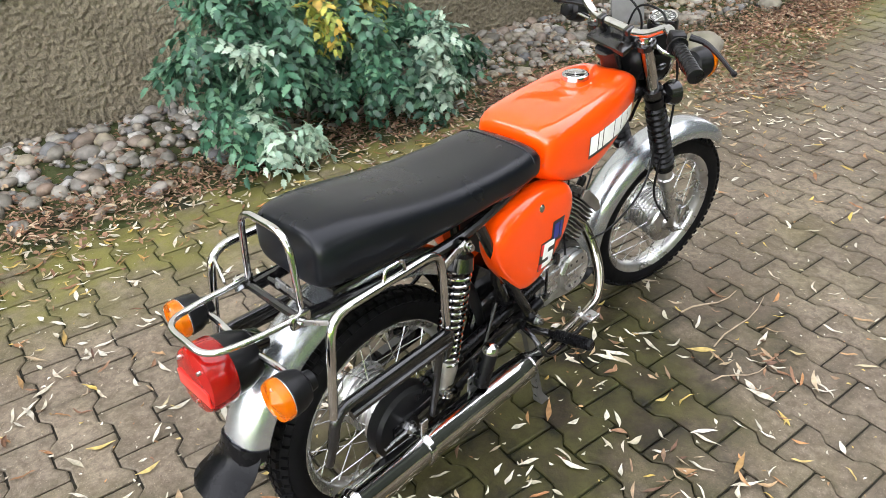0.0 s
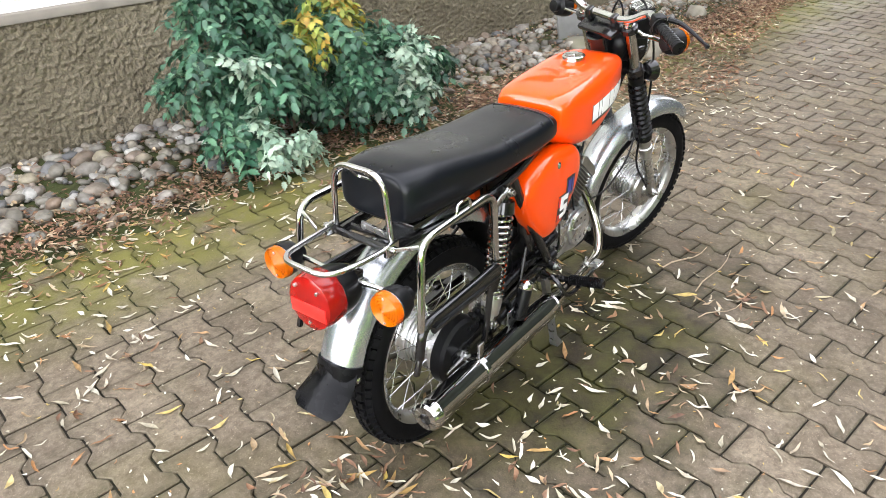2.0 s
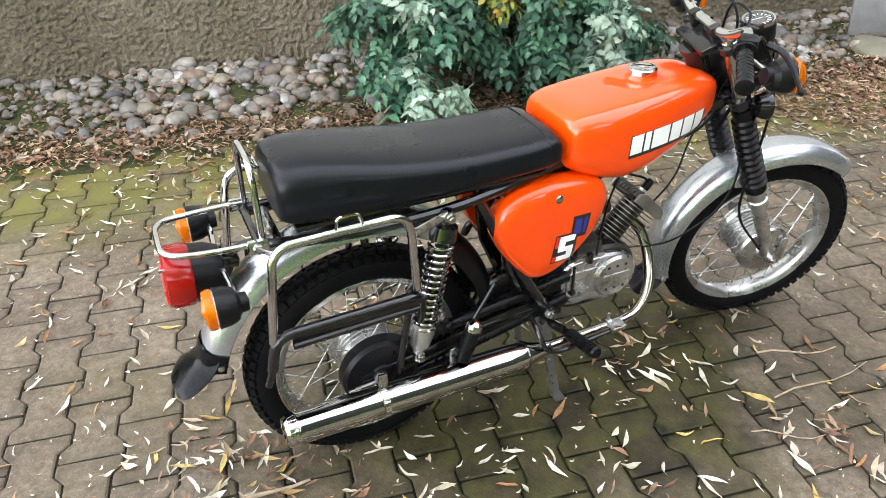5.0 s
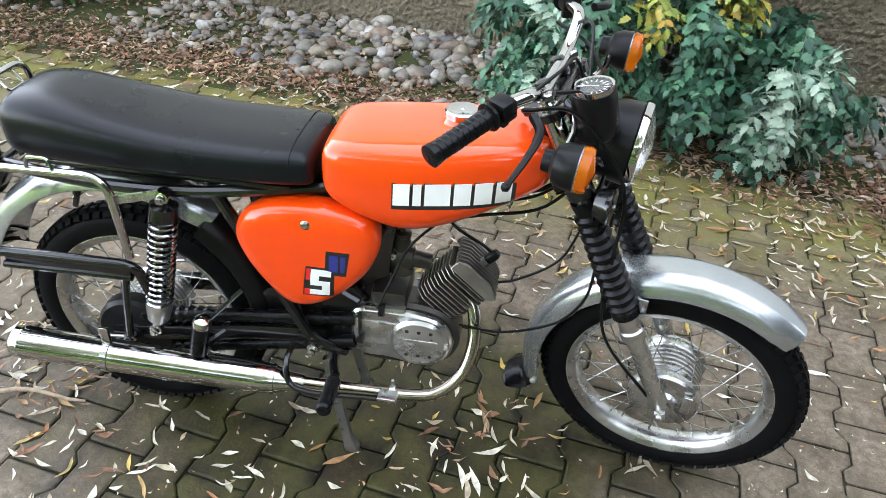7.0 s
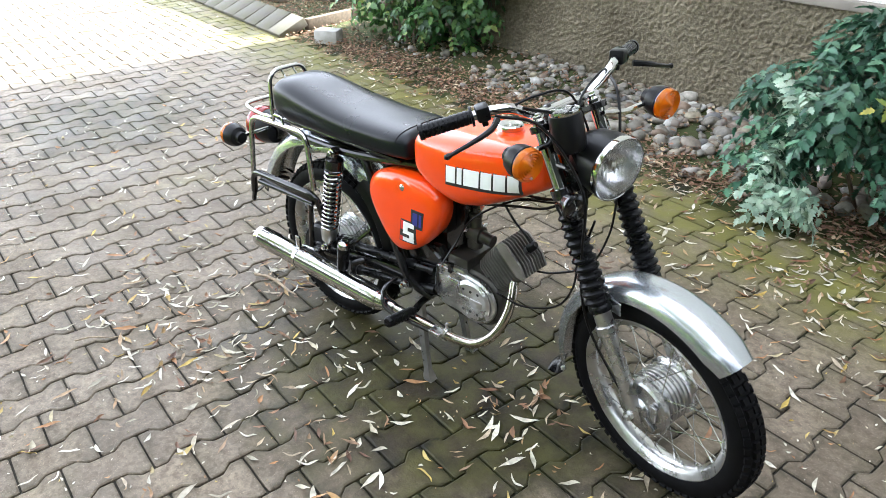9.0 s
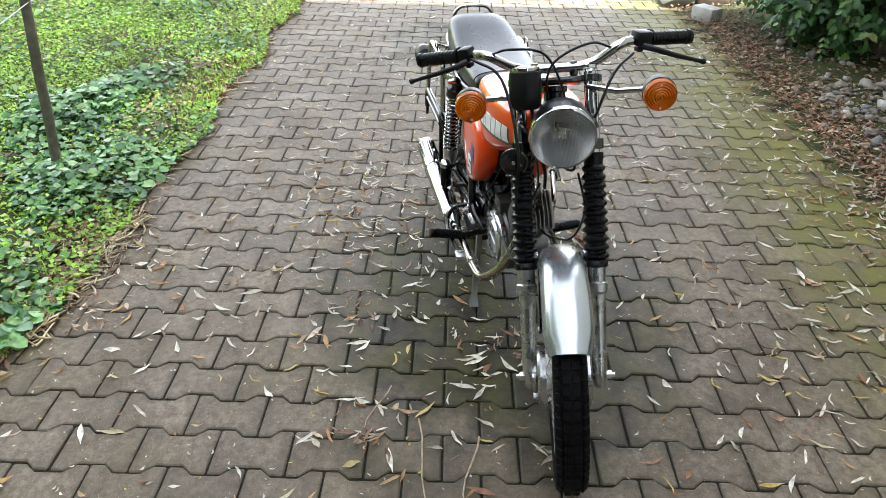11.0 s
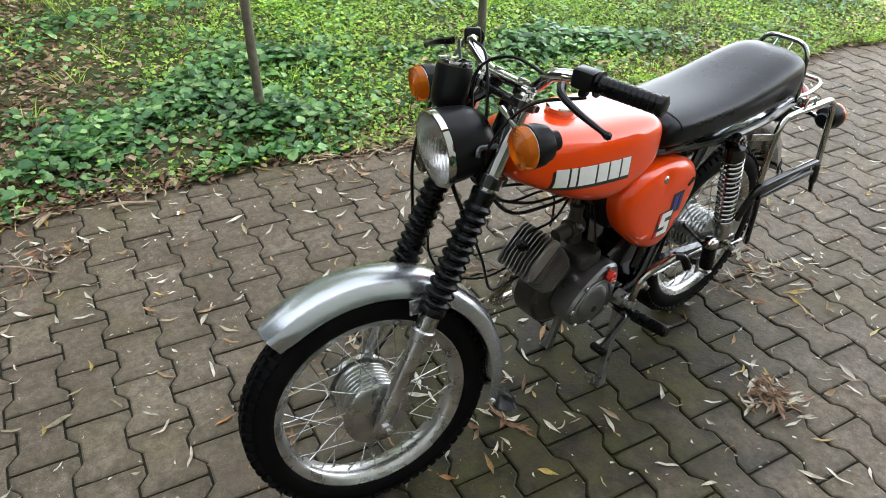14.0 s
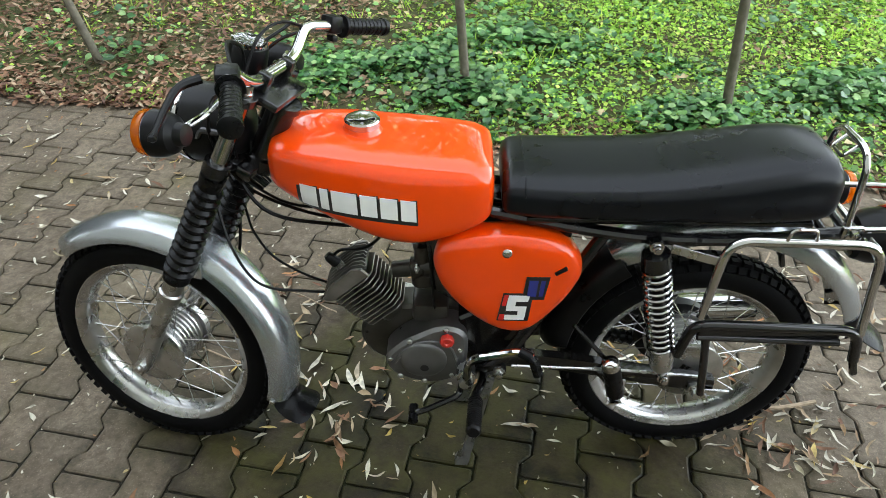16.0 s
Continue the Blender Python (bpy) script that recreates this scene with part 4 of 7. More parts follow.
# exhaust, on the right
HEAD = spline([(0.738, -0.012, 0.45), (0.764, -0.03, 0.415), (0.773, -0.062, 0.35), (0.757, -0.095, 0.29), (0.715, -0.118, 0.25), (0.66, -0.128, 0.238), (0.55, -0.138, 0.243), (0.40, -0.150, 0.253)], 6)
bm = bmesh.new()
tube(bm, HEAD, 0.0138, 16)
pipe = part("exhaust_pipe", bm, BRONZE, moped, "chrome exhaust pipe, yellowed by heat")
M0, M1 = Vector((0.43, -0.150, 0.252)), Vector((-0.205, -0.167, 0.276))
d = M1 - M0
L = d.length
bm = bmesh.new()
lathe(bm, [(0, 0.0165), (0.01, 0.019), (0.03, 0.020), (0.05, 0.027), (0.08, 0.033), (0.12, 0.035), (L - 0.03, 0.035), (L - 0.028, 0.0362), (L - 0.022, 0.0362), (L - 0.02, 0.035), (L - 0.006, 0.034), (L, 0.029), (L + 0.001, 0.014), (L - 0.02, 0.013)], M0, d, 36)
muff = part("silencer", bm, CHROME, pipe, "long chrome silencer")
bm = bmesh.new()
lathe(bm, [(0.06, 0.0285), (0.061, 0.032), (0.068, 0.034), (0.069, 0.03)], M0, d, 30)
part("joint_ring", bm, CHROME, pipe)
bm = bmesh.new()
lathe(bm, [(0.415, 0.0345), (0.416, 0.0375), (0.429, 0.0375), (0.43, 0.0345)], M0, d, 30)
block(bm, (0.02, 0.008, 0.05), Matrix.Translation(M0 + d * (0.42 / L) + Vector((0, -0.004, 0.055))), 0.002)
part("clamp", bm, CHROME, pipe)
bm = bmesh.new()
q = Vector((0.615, -0.13, 0.239))
lathe(bm, [(-0.007, 0.0155), (-0.006, 0.0185), (0.006, 0.0185), (0.007, 0.0155)], q, (1, 0, 0), 18)
tube(bm, [q + Vector((0, 0, 0.015)), q + Vector((0, 0, 0.036))], 0.004, 6)
part("pipe_clip", bm, STEEL, pipe)

# engine, all of it set by one shift
ENGINE_SHIFT = Vector((0.004, 0, -0.010))
ENGINE_FIRST = len(scene.objects)
ENG = [(0.495, 0.33), (0.50, 0.395), (0.535, 0.422), (0.60, 0.428), (0.68, 0.42), (0.722, 0.39), (0.738, 0.345), (0.722, 0.295), (0.685, 0.268), (0.62, 0.258), (0.55, 0.262), (0.51, 0.285)]
EO = [(p.x, p.z) for p in spline([(x, 0, z) for x, z in ENG], 3, True)]
bm = bmesh.new()
slab(bm, EO, -0.056, 0.025, 0.008)
engine = part("engine", bm, SHADE_CAST, moped, "small two-stroke engine")
bm = bmesh.new()
rc = [(p.x, p.z) for p in spline([(0.508, 0, 0.36), (0.514, 0, 0.408), (0.56, 0, 0.418), (0.64, 0, 0.416), (0.70, 0, 0.398), (0.726, 0, 0.345), (0.706, 0, 0.296), (0.66, 0, 0.276), (0.59, 0, 0.288), (0.52, 0, 0.296)], 4, True)]
slab(bm, rc, -0.055, -0.078, 0.006)
block(bm, (0.10, 0.014, 0.075), Matrix.Translation((0.565, -0.078, 0.352)), 0.006)
block(bm, (0.085, 0.018, 0.012), Matrix.Translation((0.58, -0.07, 0.422)), 0.003)
clutch = part("clutch_cover", bm, ALU, engine, "bright cast clutch cover")
bm = bmesh.new()
ov = []
for k in range(36):
    a = 2 * math.pi * k / 36
    ov.append((0.655 + 0.061 * math.copysign(abs(math.cos(a)) ** 0.9, math.cos(a)), 0.352 + 0.059 * math.copysign(abs(math.sin(a)) ** 0.95, math.sin(a))))
slab(bm, ov, -0.076, -0.094, 0.007)
block(bm, (0.080, 0.004, 0.022), Matrix.Translation((0.655, -0.0945, 0.352)), 0.0019)
part("round_lid", bm, ALU, clutch)
# dark discs, set on the lid as the shade inside its holes
for i in range(3):
    for sz in (-1, 1):
        bm = bmesh.new()
        lathe(bm, [(0, 0.0042), (0.0012, 0.0042), (0.0013, 0.001)], (0.63 + i * 0.025, -0.0939, 0.352 + sz * 0.032), (0, -1, 0), 10)
        part("hole_disc", bm, DIAL, clutch)
bm = bmesh.new()
block(bm, (0.014, 0.016, 0.03), Matrix.Translation((0.575, -0.082, 0.425)), 0.003)
tube(bm, [(0.53, -0.088, 0.415), (0.53, -0.09, 0.345)], 0.004, 6)
lathe(bm, [(0, 0.009), (0.012, 0.008)], (0.53, -0.082, 0.34), (0, -1, 0), 10)
part("clutch_arm", bm, BLACK, clutch)
bm = bmesh.new()
lo = [(p.x, p.z) for p in spline([(0.505, 0, 0.36), (0.515, 0, 0.412), (0.56, 0, 0.425), (0.61, 0, 0.402), (0.648, 0, 0.375), (0.678, 0, 0.335), (0.664, 0, 0.292), (0.62, 0, 0.268), (0.57, 0, 0.262), (0.52, 0, 0.29)], 4, True)]
slab(bm, lo, 0.022, 0.1, 0.008)
left_cover = part("gear_cover", bm, GREY_ALU, engine, "stained grey gear cover, toned for the shaded left side")
bm = bmesh.new()
lathe(bm, [(0, 0.050), (0.008, 0.049), (0.012, 0.045), (0.014, 0.036), (0.0135, 0.001)], (0.598, 0.096, 0.336), (0, 1, 0), 34)
part("magneto_lid", bm, GREY_ALU, left_cover)
# dark disc that paints the depth of a hole in the lid
bm = bmesh.new()
lathe(bm, [(0.012, 0.009), (0.0145, 0.009), (0.0146, 0.001)], (0.596, 0.096, 0.318), (0, 1, 0), 14)
part("lid_hole_disc", bm, DIAL, left_cover)
bm = bmesh.new()
lathe(bm, [(0, 0.015), (0.012, 0.015), (0.015, 0.012), (0.015, 0.006), (0.012, 0.004)], (0.549, 0.103, 0.398), (0, 1, 0), 8)
part("filler_plug", bm, REDCAP, left_cover, "faded red filler plug")
bm = bmesh.new()
block(bm, (0.075, 0.13, 0.045), Matrix.Translation((0.585, 0, 0.435)), 0.01)
part("casing_top", bm, SHADE_CAST, engine)

for dx, dz in ((-0.075, 0.03), (-0.06, -0.045), (0.0, -0.064), (0.052, -0.05), (0.072, 0.0), (0.03, 0.052), (-0.045, 0.085)):
    bm = bmesh.new()
    lathe(bm, [(0, 0.006), (0.003, 0.006), (0.005, 0.004), (0.0052, 0.001)], (0.597 + dx, 0.0995, 0.335 + dz), (0, 1, 0), 10)
    part("screw", bm, STEEL, left_cover)
bm = bmesh.new()
tube(bm, spline([(0.52, 0.1, 0.30), (0.545, 0.101, 0.375), (0.595, 0.101, 0.386), (0.635, 0.101, 0.364), (0.66, 0.1, 0.325)], 5), 0.004, 8)
part("cast_rib", bm, GREY_ALU, left_cover)

# cylinder and head, leaning forward
CA = Vector((0.67, 0, 0.742)).normalized()
CF = Vector((CA.z, 0, -CA.x))
CYL = Vector((0.720, 0.004, 0.462))
CM = Matrix.Translation(CYL) @ Matrix((CF, Vector((0, 1, 0)), CA)).transposed().to_4x4() @ Matrix.Scale(0.86, 4)  # fore-aft, across, along the bore
bm = bmesh.new()
# core coloured dark for the shade between the fins
lathe(bm, [(-0.085, 0.030), (-0.08, 0.033), (0.05, 0.033)], CYL, CA, 24)
barrel = part("cylinder", bm, SHADE_CAST, engine, "finned grey cylinder leaning forward")
for i in range(10):
    h = -0.070 + i * 0.0126
    f = 0.061 + 0.006 * min(i, 4) / 4
    w = 0.058 + 0.005 * min(i, 4) / 4
    bm = bmesh.new()
    c = 0.02
    ol = [(-f, -w + c), (-f + c, -w), (f - c, -w), (f, -w + c), (f, w - c), (f - c, w), (-f + c, w), (-f, w - c)]
    lo_ = [CM @ Vector((x, y, h)) for x, y in ol]
    hi_ = [CM @ Vector((x, y, h + 0.0026)) for x, y in ol]
    rings(bm, [lo_, hi_])
    part("fin", bm, DARK_ALU, barrel)
bm = bmesh.new()
block(bm, (0.118, 0.09, 0.012), CM @ Matrix.Translation((0, 0, 0.060)), 0.004)
head = part("cylinder_head", bm, SHADE_CAST, engine, "dark cylinder head with cooling fins")
for s in (-1, 1):
    bm = bmesh.new()
    bm2 = [(-0.066, 0.052), (0.055, 0.052), (0.068, 0.062), (0.068, 0.072), (0.03, 0.088), (-0.046, 0.088), (-0.066, 0.076)]
    lp = []
    for y in (s * 0.058, s * 0.060, s * 0.066, s * 0.068):
        k = 0.97 if abs(y) in (0.058, 0.068) else 1.0
        lp.append([CM @ Vector((x * k, y, 0.07 + (z - 0.07) * k)) for x, z in bm2])
    rings(bm, lp)
    part("side_plate", bm, DARK_ALU, head)
for i in range(7):
    y = -0.0465 + i * 0.0155
    bm = bmesh.new()
    ol = [(-0.066, 0.066), (0.068, 0.066), (0.068, 0.074), (0.030, 0.089), (-0.046, 0.089), (-0.066, 0.078)]
    rings(bm, [[CM @ Vector((x, yy, z)) for x, z in ol] for yy in (y - 0.0014, y + 0.0014)])
    part("fin", bm, DARK_ALU, head)
bm = bmesh.new()
PL = CM @ Vector((0.0, 0.004, 0.085))
lathe(bm, [(0, 0.011), (0.012, 0.011), (0.013, 0.007), (0.02, 0.007)], PL, CA, 6)
part("spark_plug", bm, STEEL, head)
bm = bmesh.new()
lathe(bm, [(0.012, 0.009), (0.014, 0.012), (0.035, 0.012), (0.042, 0.008)], PL, CA, 14)
tube(bm, spline([PL + CA * 0.03, PL + CA * 0.032 - CF * 0.03, PL + CA * 0.01 - CF * 0.09 + Vector((0, 0.02, 0)), (0.66, 0.03, 0.64)], 6), 0.0035, 6)
part("plug_cap", bm, PLASTIC, head)

# carburettor and intake
bm = bmesh.new()
lathe(bm, [(-0.055, 0.02), (-0.03, 0.02), (-0.028, 0.026), (0.02, 0.026), (0.022, 0.019), (0.06, 0.018)], (0.605, 0.0, 0.515), (1, 0, -0.12), 18)
lathe(bm, [(-0.045, 0.018), (-0.04, 0.024), (-0.01, 0.024), (0.0, 0.02), (0.05, 0.017), (0.052, 0.02), (0.06, 0.02), (0.063, 0.008), (0.075, 0.006)], (0.602, 0.0, 0.515), (0, 0, 1), 18)
carb = part("carburettor", bm, SHADE_CAST, engine, "small dark grey carburettor")
bm = bmesh.new()
lathe(bm, [(0, 0.022), (0.002, 0.028), (0.012, 0.028), (0.014, 0.023), (0.024, 0.023), (0.026, 0.028), (0.036, 0.028), (0.038, 0.023), (0.07, 0.023)], (0.575, 0, 0.525), (-1, 0, 0.25), 18)
part("intake_hose", bm, RUBBER, carb)
for dx, dy in ((0.012, 0.03), (-0.01, -0.03)):
    bm = bmesh.new()
    lathe(bm, [(0, 0.006), (0.015, 0.006), (0.016, 0.003), (0.024, 0.003)], (0.60 + dx, dy * 0.6, 0.53), (0, math.copysign(1, dy), 0), 8)
    part("adjuster", bm, STEEL, carb)

for ob in list(scene.objects)[ENGINE_FIRST:]:
    ob.data.transform(Matrix.Translation(ENGINE_SHIFT) @ Matrix.Diagonal((1, 0.88, 1, 1)))

# foot rests, pedals, stand
for s in (-1, 1):
    e = Vector((0.497, s * 0.243, 0.283))
    a = Vector((0.49, s * 0.125, 0.262))
    bm = bmesh.new()
    d = e - a
    prof = []
    n = 15
    for i in range(n):
        h = 0.02 + i * (d.length - 0.022) / n
        prof += [(h, 0.0125), (h + 0.002, 0.0158), (h + 0.0055, 0.0158), (h + 0.0075, 0.0125)]
    prof += [(d.length - 0.002, 0.016), (d.length + 0.003, 0.012)]
    lathe(bm, [(0, 0.009)] + [(0.019, 0.009)] + prof, a, d, 14)
    part("foot_rest", bm, RUBBER, moped, "ribbed rubber foot rest")
    bar("foot_rest_arm", rounded([(0.47, 0, 0.265), (0.475, s * 0.09, 0.262), tuple(a)], 0.02), 0.01, BLACK)
    # pillion peg, folded up
    p0, p1 = Vector((0.203, s * 0.150, 0.300)), Vector((0.231, s * 0.157, 0.406))
    bm = bmesh.new()
    lathe(bm, [(0, 0.013), (0.004, 0.0185), (0.09, 0.0185), (0.094, 0.0175)], p0, p1 - p0, 18)
    peg = part("pillion_peg", bm, RUBBER, moped, "folded pillion peg with a chrome end")
    bm = bmesh.new()
    lathe(bm, [(0.088, 0.0192), (0.096, 0.0195), (0.104, 0.016), (0.109, 0.007), (0.110, 0.001)], p0, p1 - p0, 20)
    part("end_cap", bm, CHROME, peg)
    bm = bmesh.new()
    block(bm, (0.035, 0.006, 0.05), Matrix.Translation(p0 + Vector((-0.004, -s * 0.02, -0.004))), 0.002)
    block(bm, (0.024, 0.03, 0.004), Matrix.Translation(p0 + Vector((0, 0, -0.014))), 0.001)
    part("peg_bracket", bm, STEEL, peg)
    bar("peg_arm", [p0 + Vector((0, -s * 0.02, 0)), (0.24, s * 0.09, 0.315)], 0.009, BLACK, "", 8, peg)

bm = bmesh.new()
tube(bm, rounded([(0.40, -0.11, 0.325), (0.393, -0.158, 0.315), (0.405, -0.178, 0.268), (0.45, -0.180, 0.258), (0.60, -0.168, 0.258)], 0.03), 0.0065, 10)
pedal = part("brake_pedal", bm, BLACK, moped, "black bent brake pedal")
bm = bmesh.new()
block(bm, (0.04, 0.03, 0.012), Matrix.Translation((0.612, -0.168, 0.266)), 0.003)
part("pedal_pad", bm, STEEL, pedal)
bm = bmesh.new()
tube(bm, rounded([(0.512, 0.105, 0.315), (0.512, 0.14, 0.318), (0.508, 0.148, 0.39), (0.41, 0.165, 0.43), (0.385, 0.178, 0.425)], 0.03), 0.0085, 10)
kick = part("kick_starter", bm, CHROME, moped, "chrome kick starter lever")
bm = bmesh.new()
tube(bm, rounded([(0.41, 0.165, 0.43), (0.385, 0.178, 0.425), (0.373, 0.188, 0.39)], 0.02), 0.0105, 10)
part("lever_rubber", bm, RUBBER, kick)
bm = bmesh.new()
lathe(bm, [(0, 0.02), (0.03, 0.02), (0.032, 0.014), (0.05, 0.014)], (0.512, 0.095, 0.31), (0, 1, 0), 16)
part("boss", bm, STEEL, kick)
bm = bmesh.new()
tube(bm, rounded([(0.52, 0.1, 0.28), (0.525, 0.145, 0.28), (0.60, 0.15, 0.235), (0.625, 0.15, 0.225)], 0.015), 0.007, 8)
shift = part("gear_lever", bm, BLACK, moped, "black gear lever")
bm = bmesh.new()
lathe(bm, [(0, 0.011), (0.04, 0.011), (0.042, 0.008)], (0.622, 0.13, 0.225), (0, 1, 0), 12)
part("toe_rubber", bm, RUBBER, shift)
bar("brake_rod", [(0.42, 0.13, 0.355), (0.2, 0.125, 0.345), (0.03, 0.115, 0.32)], 0.0035, STEEL, "thin steel brake rod")

bm = bmesh.new()
tube(bm, [(0.465, -0.085, 0.255), (0.465, 0.085, 0.255)], 0.012, 10)
for s in (-1, 1):
    loops = []
    for x, y, z, w, th in ((0.462, 0.078, 0.262, 0.013, 0.008), (0.475, 0.083, 0.19, 0.011, 0.008), (0.49, 0.09, 0.10, 0.010, 0.008), (0.503, 0.094, 0.034, 0.010, 0.008), (0.511, 0.097, 0.014, 0.014, 0.013), (0.516, 0.098, 0.002, 0.015, 0.014)):
        loops.append([(x + w, s * y + th, z), (x - w, s * y + th, z), (x - w, s * y - th, z), (x + w, s * y - th, z)])
    rings(bm, loops)
part("centre_stand", bm, GALV, moped, "galvanised steel centre stand")

# cables
def cable(pts, r=0.0032, front_end=False):
    bm = bmesh.new()
    tube(bm, spline(pts, 6), r, 6)
    if front_end:
        steered(bm)
    part("cable", bm, PLASTIC, moped)


cable([(0.86, -0.19, 0.96), (0.93, -0.12, 0.93), (1.02, -0.09, 0.80), (1.03, -0.1, 0.66), (1.03, -0.098, 0.53), (1.06, -0.09, 0.42), (1.16, -0.085, 0.30)], 0.0035, True)
cable([(1.0, -0.06, 0.70), (0.985, -0.085, 0.60), (0.975, -0.09, 0.52), (0.93, -0.085, 0.45), (0.83, -0.075, 0.40), (0.74, -0.07, 0.40)], 0.003)
cable([(0.86, 0.18, 0.955), (0.93, 0.11, 0.93), (0.97, 0.06, 0.83), (0.93, 0.04, 0.72), (0.82, 0.035, 0.66), (0.70, 0.02, 0.63), (0.62, 0.0, 0.60)], 0.0035)
cable([(0.86, -0.16, 0.955), (0.92, -0.08, 0.92), (0.95, -0.045, 0.80), (0.88, -0.045, 0.69), (0.76, -0.04, 0.65), (0.66, -0.035, 0.62), (0.605, -0.01, 0.585)], 0.0035)
cable([(0.95, 0.03, 0.74), (0.86, 0.02, 0.67), (0.74, 0.0, 0.645), (0.64, -0.05, 0.58), (0.60, -0.075, 0.50), (0.575, -0.1, 0.44)], 0.003)
cable([(0.97, 0.02, 0.79), (0.9, 0.055, 0.68), (0.78, 0.05, 0.645), (0.66, 0.045, 0.64)], 0.004)
cable([(1.0, 0.03, 0.72), (0.97, 0.07, 0.6), (0.93, 0.06, 0.5), (0.85, 0.03, 0.46), (0.80, 0.02, 0.45)], 0.003)
cable([(0.86, 0.14, 0.96), (0.90, 0.08, 0.99), (0.92, -0.0, 0.96), (0.93, -0.02, 0.9), (0.93, 0.0, 0.8)], 0.003, True)
cable([(0.86, -0.15, 0.965), (0.89, -0.1, 0.985), (0.90, -0.02, 0.97), (0.92, 0.02, 0.88), (0.93, 0.02, 0.8)], 0.003, True)
cable([(0.94, -0.055, 0.87), (0.98, -0.05, 0.80), (0.97, -0.03, 0.72), (0.95, -0.03, 0.66)], 0.0045, True)
cable([(0.6, 0.0, 0.6), (0.59, 0.03, 0.58), (0.585, 0.05, 0.5), (0.58, 0.055, 0.44)], 0.0028)
# wiring and brackets behind the headlamp
bm = bmesh.new()
for i in range(7):
    random.seed(40 + i)
    y = random.uniform(-0.05, 0.05)
    tube(bm, spline([(0.93 + random.uniform(-0.01, 0.02), y, 0.83), (0.9 + random.uniform(0, 0.05), y * 1.2, 0.78), (0.93, y * 0.6, 0.73), (0.9, y * 0.4, 0.70)], 5), 0.003, 5)
part("wiring", steered(bm), PLASTIC, moped)

# ---- surroundings: materials by place ----
def ground_material(name, base, dark, moss, rough=0.8, bump=0.5, random_amount=0.12, stone=False):
    """Concrete or soil by its place in the world: grain, stains, painted shade and, along the bed, moss."""
    m = bpy.data.materials.new(name)
    m.use_nodes = True
    n, k = m.node_tree.nodes, m.node_tree.links
    p = n["Principled BSDF"]
    p.inputs["Specular IOR Level"].default_value = 0.19
    geo = n.new("ShaderNodeNewGeometry")

    def noise_at(scale, detail=6, rough_=0.6):
        t = n.new("ShaderNodeTexNoise")
        t.inputs["Scale"].default_value, t.inputs["Detail"].default_value, t.inputs["Roughness"].default_value = scale, detail, rough_
        k.new(geo.outputs["Position"], t.inputs["Vector"])
        return t.outputs[0]

    def ranged(v, a, b, c, d):
        r = n.new("ShaderNodeMapRange")
        for i, q in enumerate((a, b, c, d)):
            r.inputs[i + 1].default_value = q
        k.new(v, r.inputs[0])
        return r.outputs[0]

    def mixed(f, a, b):
        x = n.new("ShaderNodeMix")
        x.data_type = "RGBA"
        k.new(f, x.inputs[0])
        for i, c in ((6, a), (7, b)):
            if isinstance(c, tuple):
                x.inputs[i].default_value = (*c, 1)
            else:
                k.new(c, x.inputs[i])
        return x.outputs[2]

    def math_(op, a, b):
        x = n.new("ShaderNodeMath")
        x.operation = op
        for i, c in ((0, a), (1, b)):
            if isinstance(c, (int, float)):
                x.inputs[i].default_value = c
            else:
                k.new(c, x.inputs[i])
        return x.outputs[0]
    col = mixed(ranged(noise_at(2.2, 6, 0.65), 0.40, 0.64, 0, 0.9), base, dark)
    speck = noise_at(220, 2)
    col = mixed(ranged(speck, 0.62, 0.72, 0, 0.55), col, tuple(min(c * 2.0, 0.6) for c in base))
    col = mixed(ranged(noise_at(120, 3), 0.58, 0.7, 0, 0.5), col, tuple(c * 0.4 for c in dark))
    col = mixed(ranged(noise_at(34, 5, 0.75), 0.38, 0.62, 0.0, 0.72), col, tuple(c * 0.55 for c in dark))
    col = mixed(ranged(noise_at(420, 2), 0.66, 0.72, 0, 0.7), col, tuple(min(c * 2.6, 0.6) for c in base))
    # moss in patches, thicker towards the planted bed
    sep = n.new("ShaderNodeSeparateXYZ")
    k.new(geo.outputs["Position"], sep.inputs[0])
    across = math_("ADD", math_("MULTIPLY", sep.outputs[0], -ST), math_("MULTIPLY", sep.outputs[1], CT))
    near_bed = ranged(across, 0.95, 1.42, 0.0, 1.5)
    patch = ranged(noise_at(4.5, 8, 0.65), 0.33, 0.58, 0.1, 0.85)
    thin = ranged(noise_at(1.7, 4), 0.5, 0.7, 0.0, 0.34)
    col = mixed(math_("MULTIPLY", math_("MAXIMUM", near_bed, thin), patch), col, moss)
    # damp parking place, darkened further to paint the moped's shade, with a ragged rim
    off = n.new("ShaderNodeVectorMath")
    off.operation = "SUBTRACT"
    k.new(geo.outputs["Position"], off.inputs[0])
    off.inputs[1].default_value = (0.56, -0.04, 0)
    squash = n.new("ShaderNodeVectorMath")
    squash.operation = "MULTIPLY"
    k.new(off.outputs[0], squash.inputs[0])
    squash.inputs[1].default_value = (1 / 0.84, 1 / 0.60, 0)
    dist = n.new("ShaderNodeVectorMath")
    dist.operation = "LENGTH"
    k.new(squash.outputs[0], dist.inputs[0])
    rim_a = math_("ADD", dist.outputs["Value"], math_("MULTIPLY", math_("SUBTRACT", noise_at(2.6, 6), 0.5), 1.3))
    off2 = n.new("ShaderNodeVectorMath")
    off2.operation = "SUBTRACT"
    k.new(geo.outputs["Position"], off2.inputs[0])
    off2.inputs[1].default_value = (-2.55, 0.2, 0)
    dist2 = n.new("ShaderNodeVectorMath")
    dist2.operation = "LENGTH"
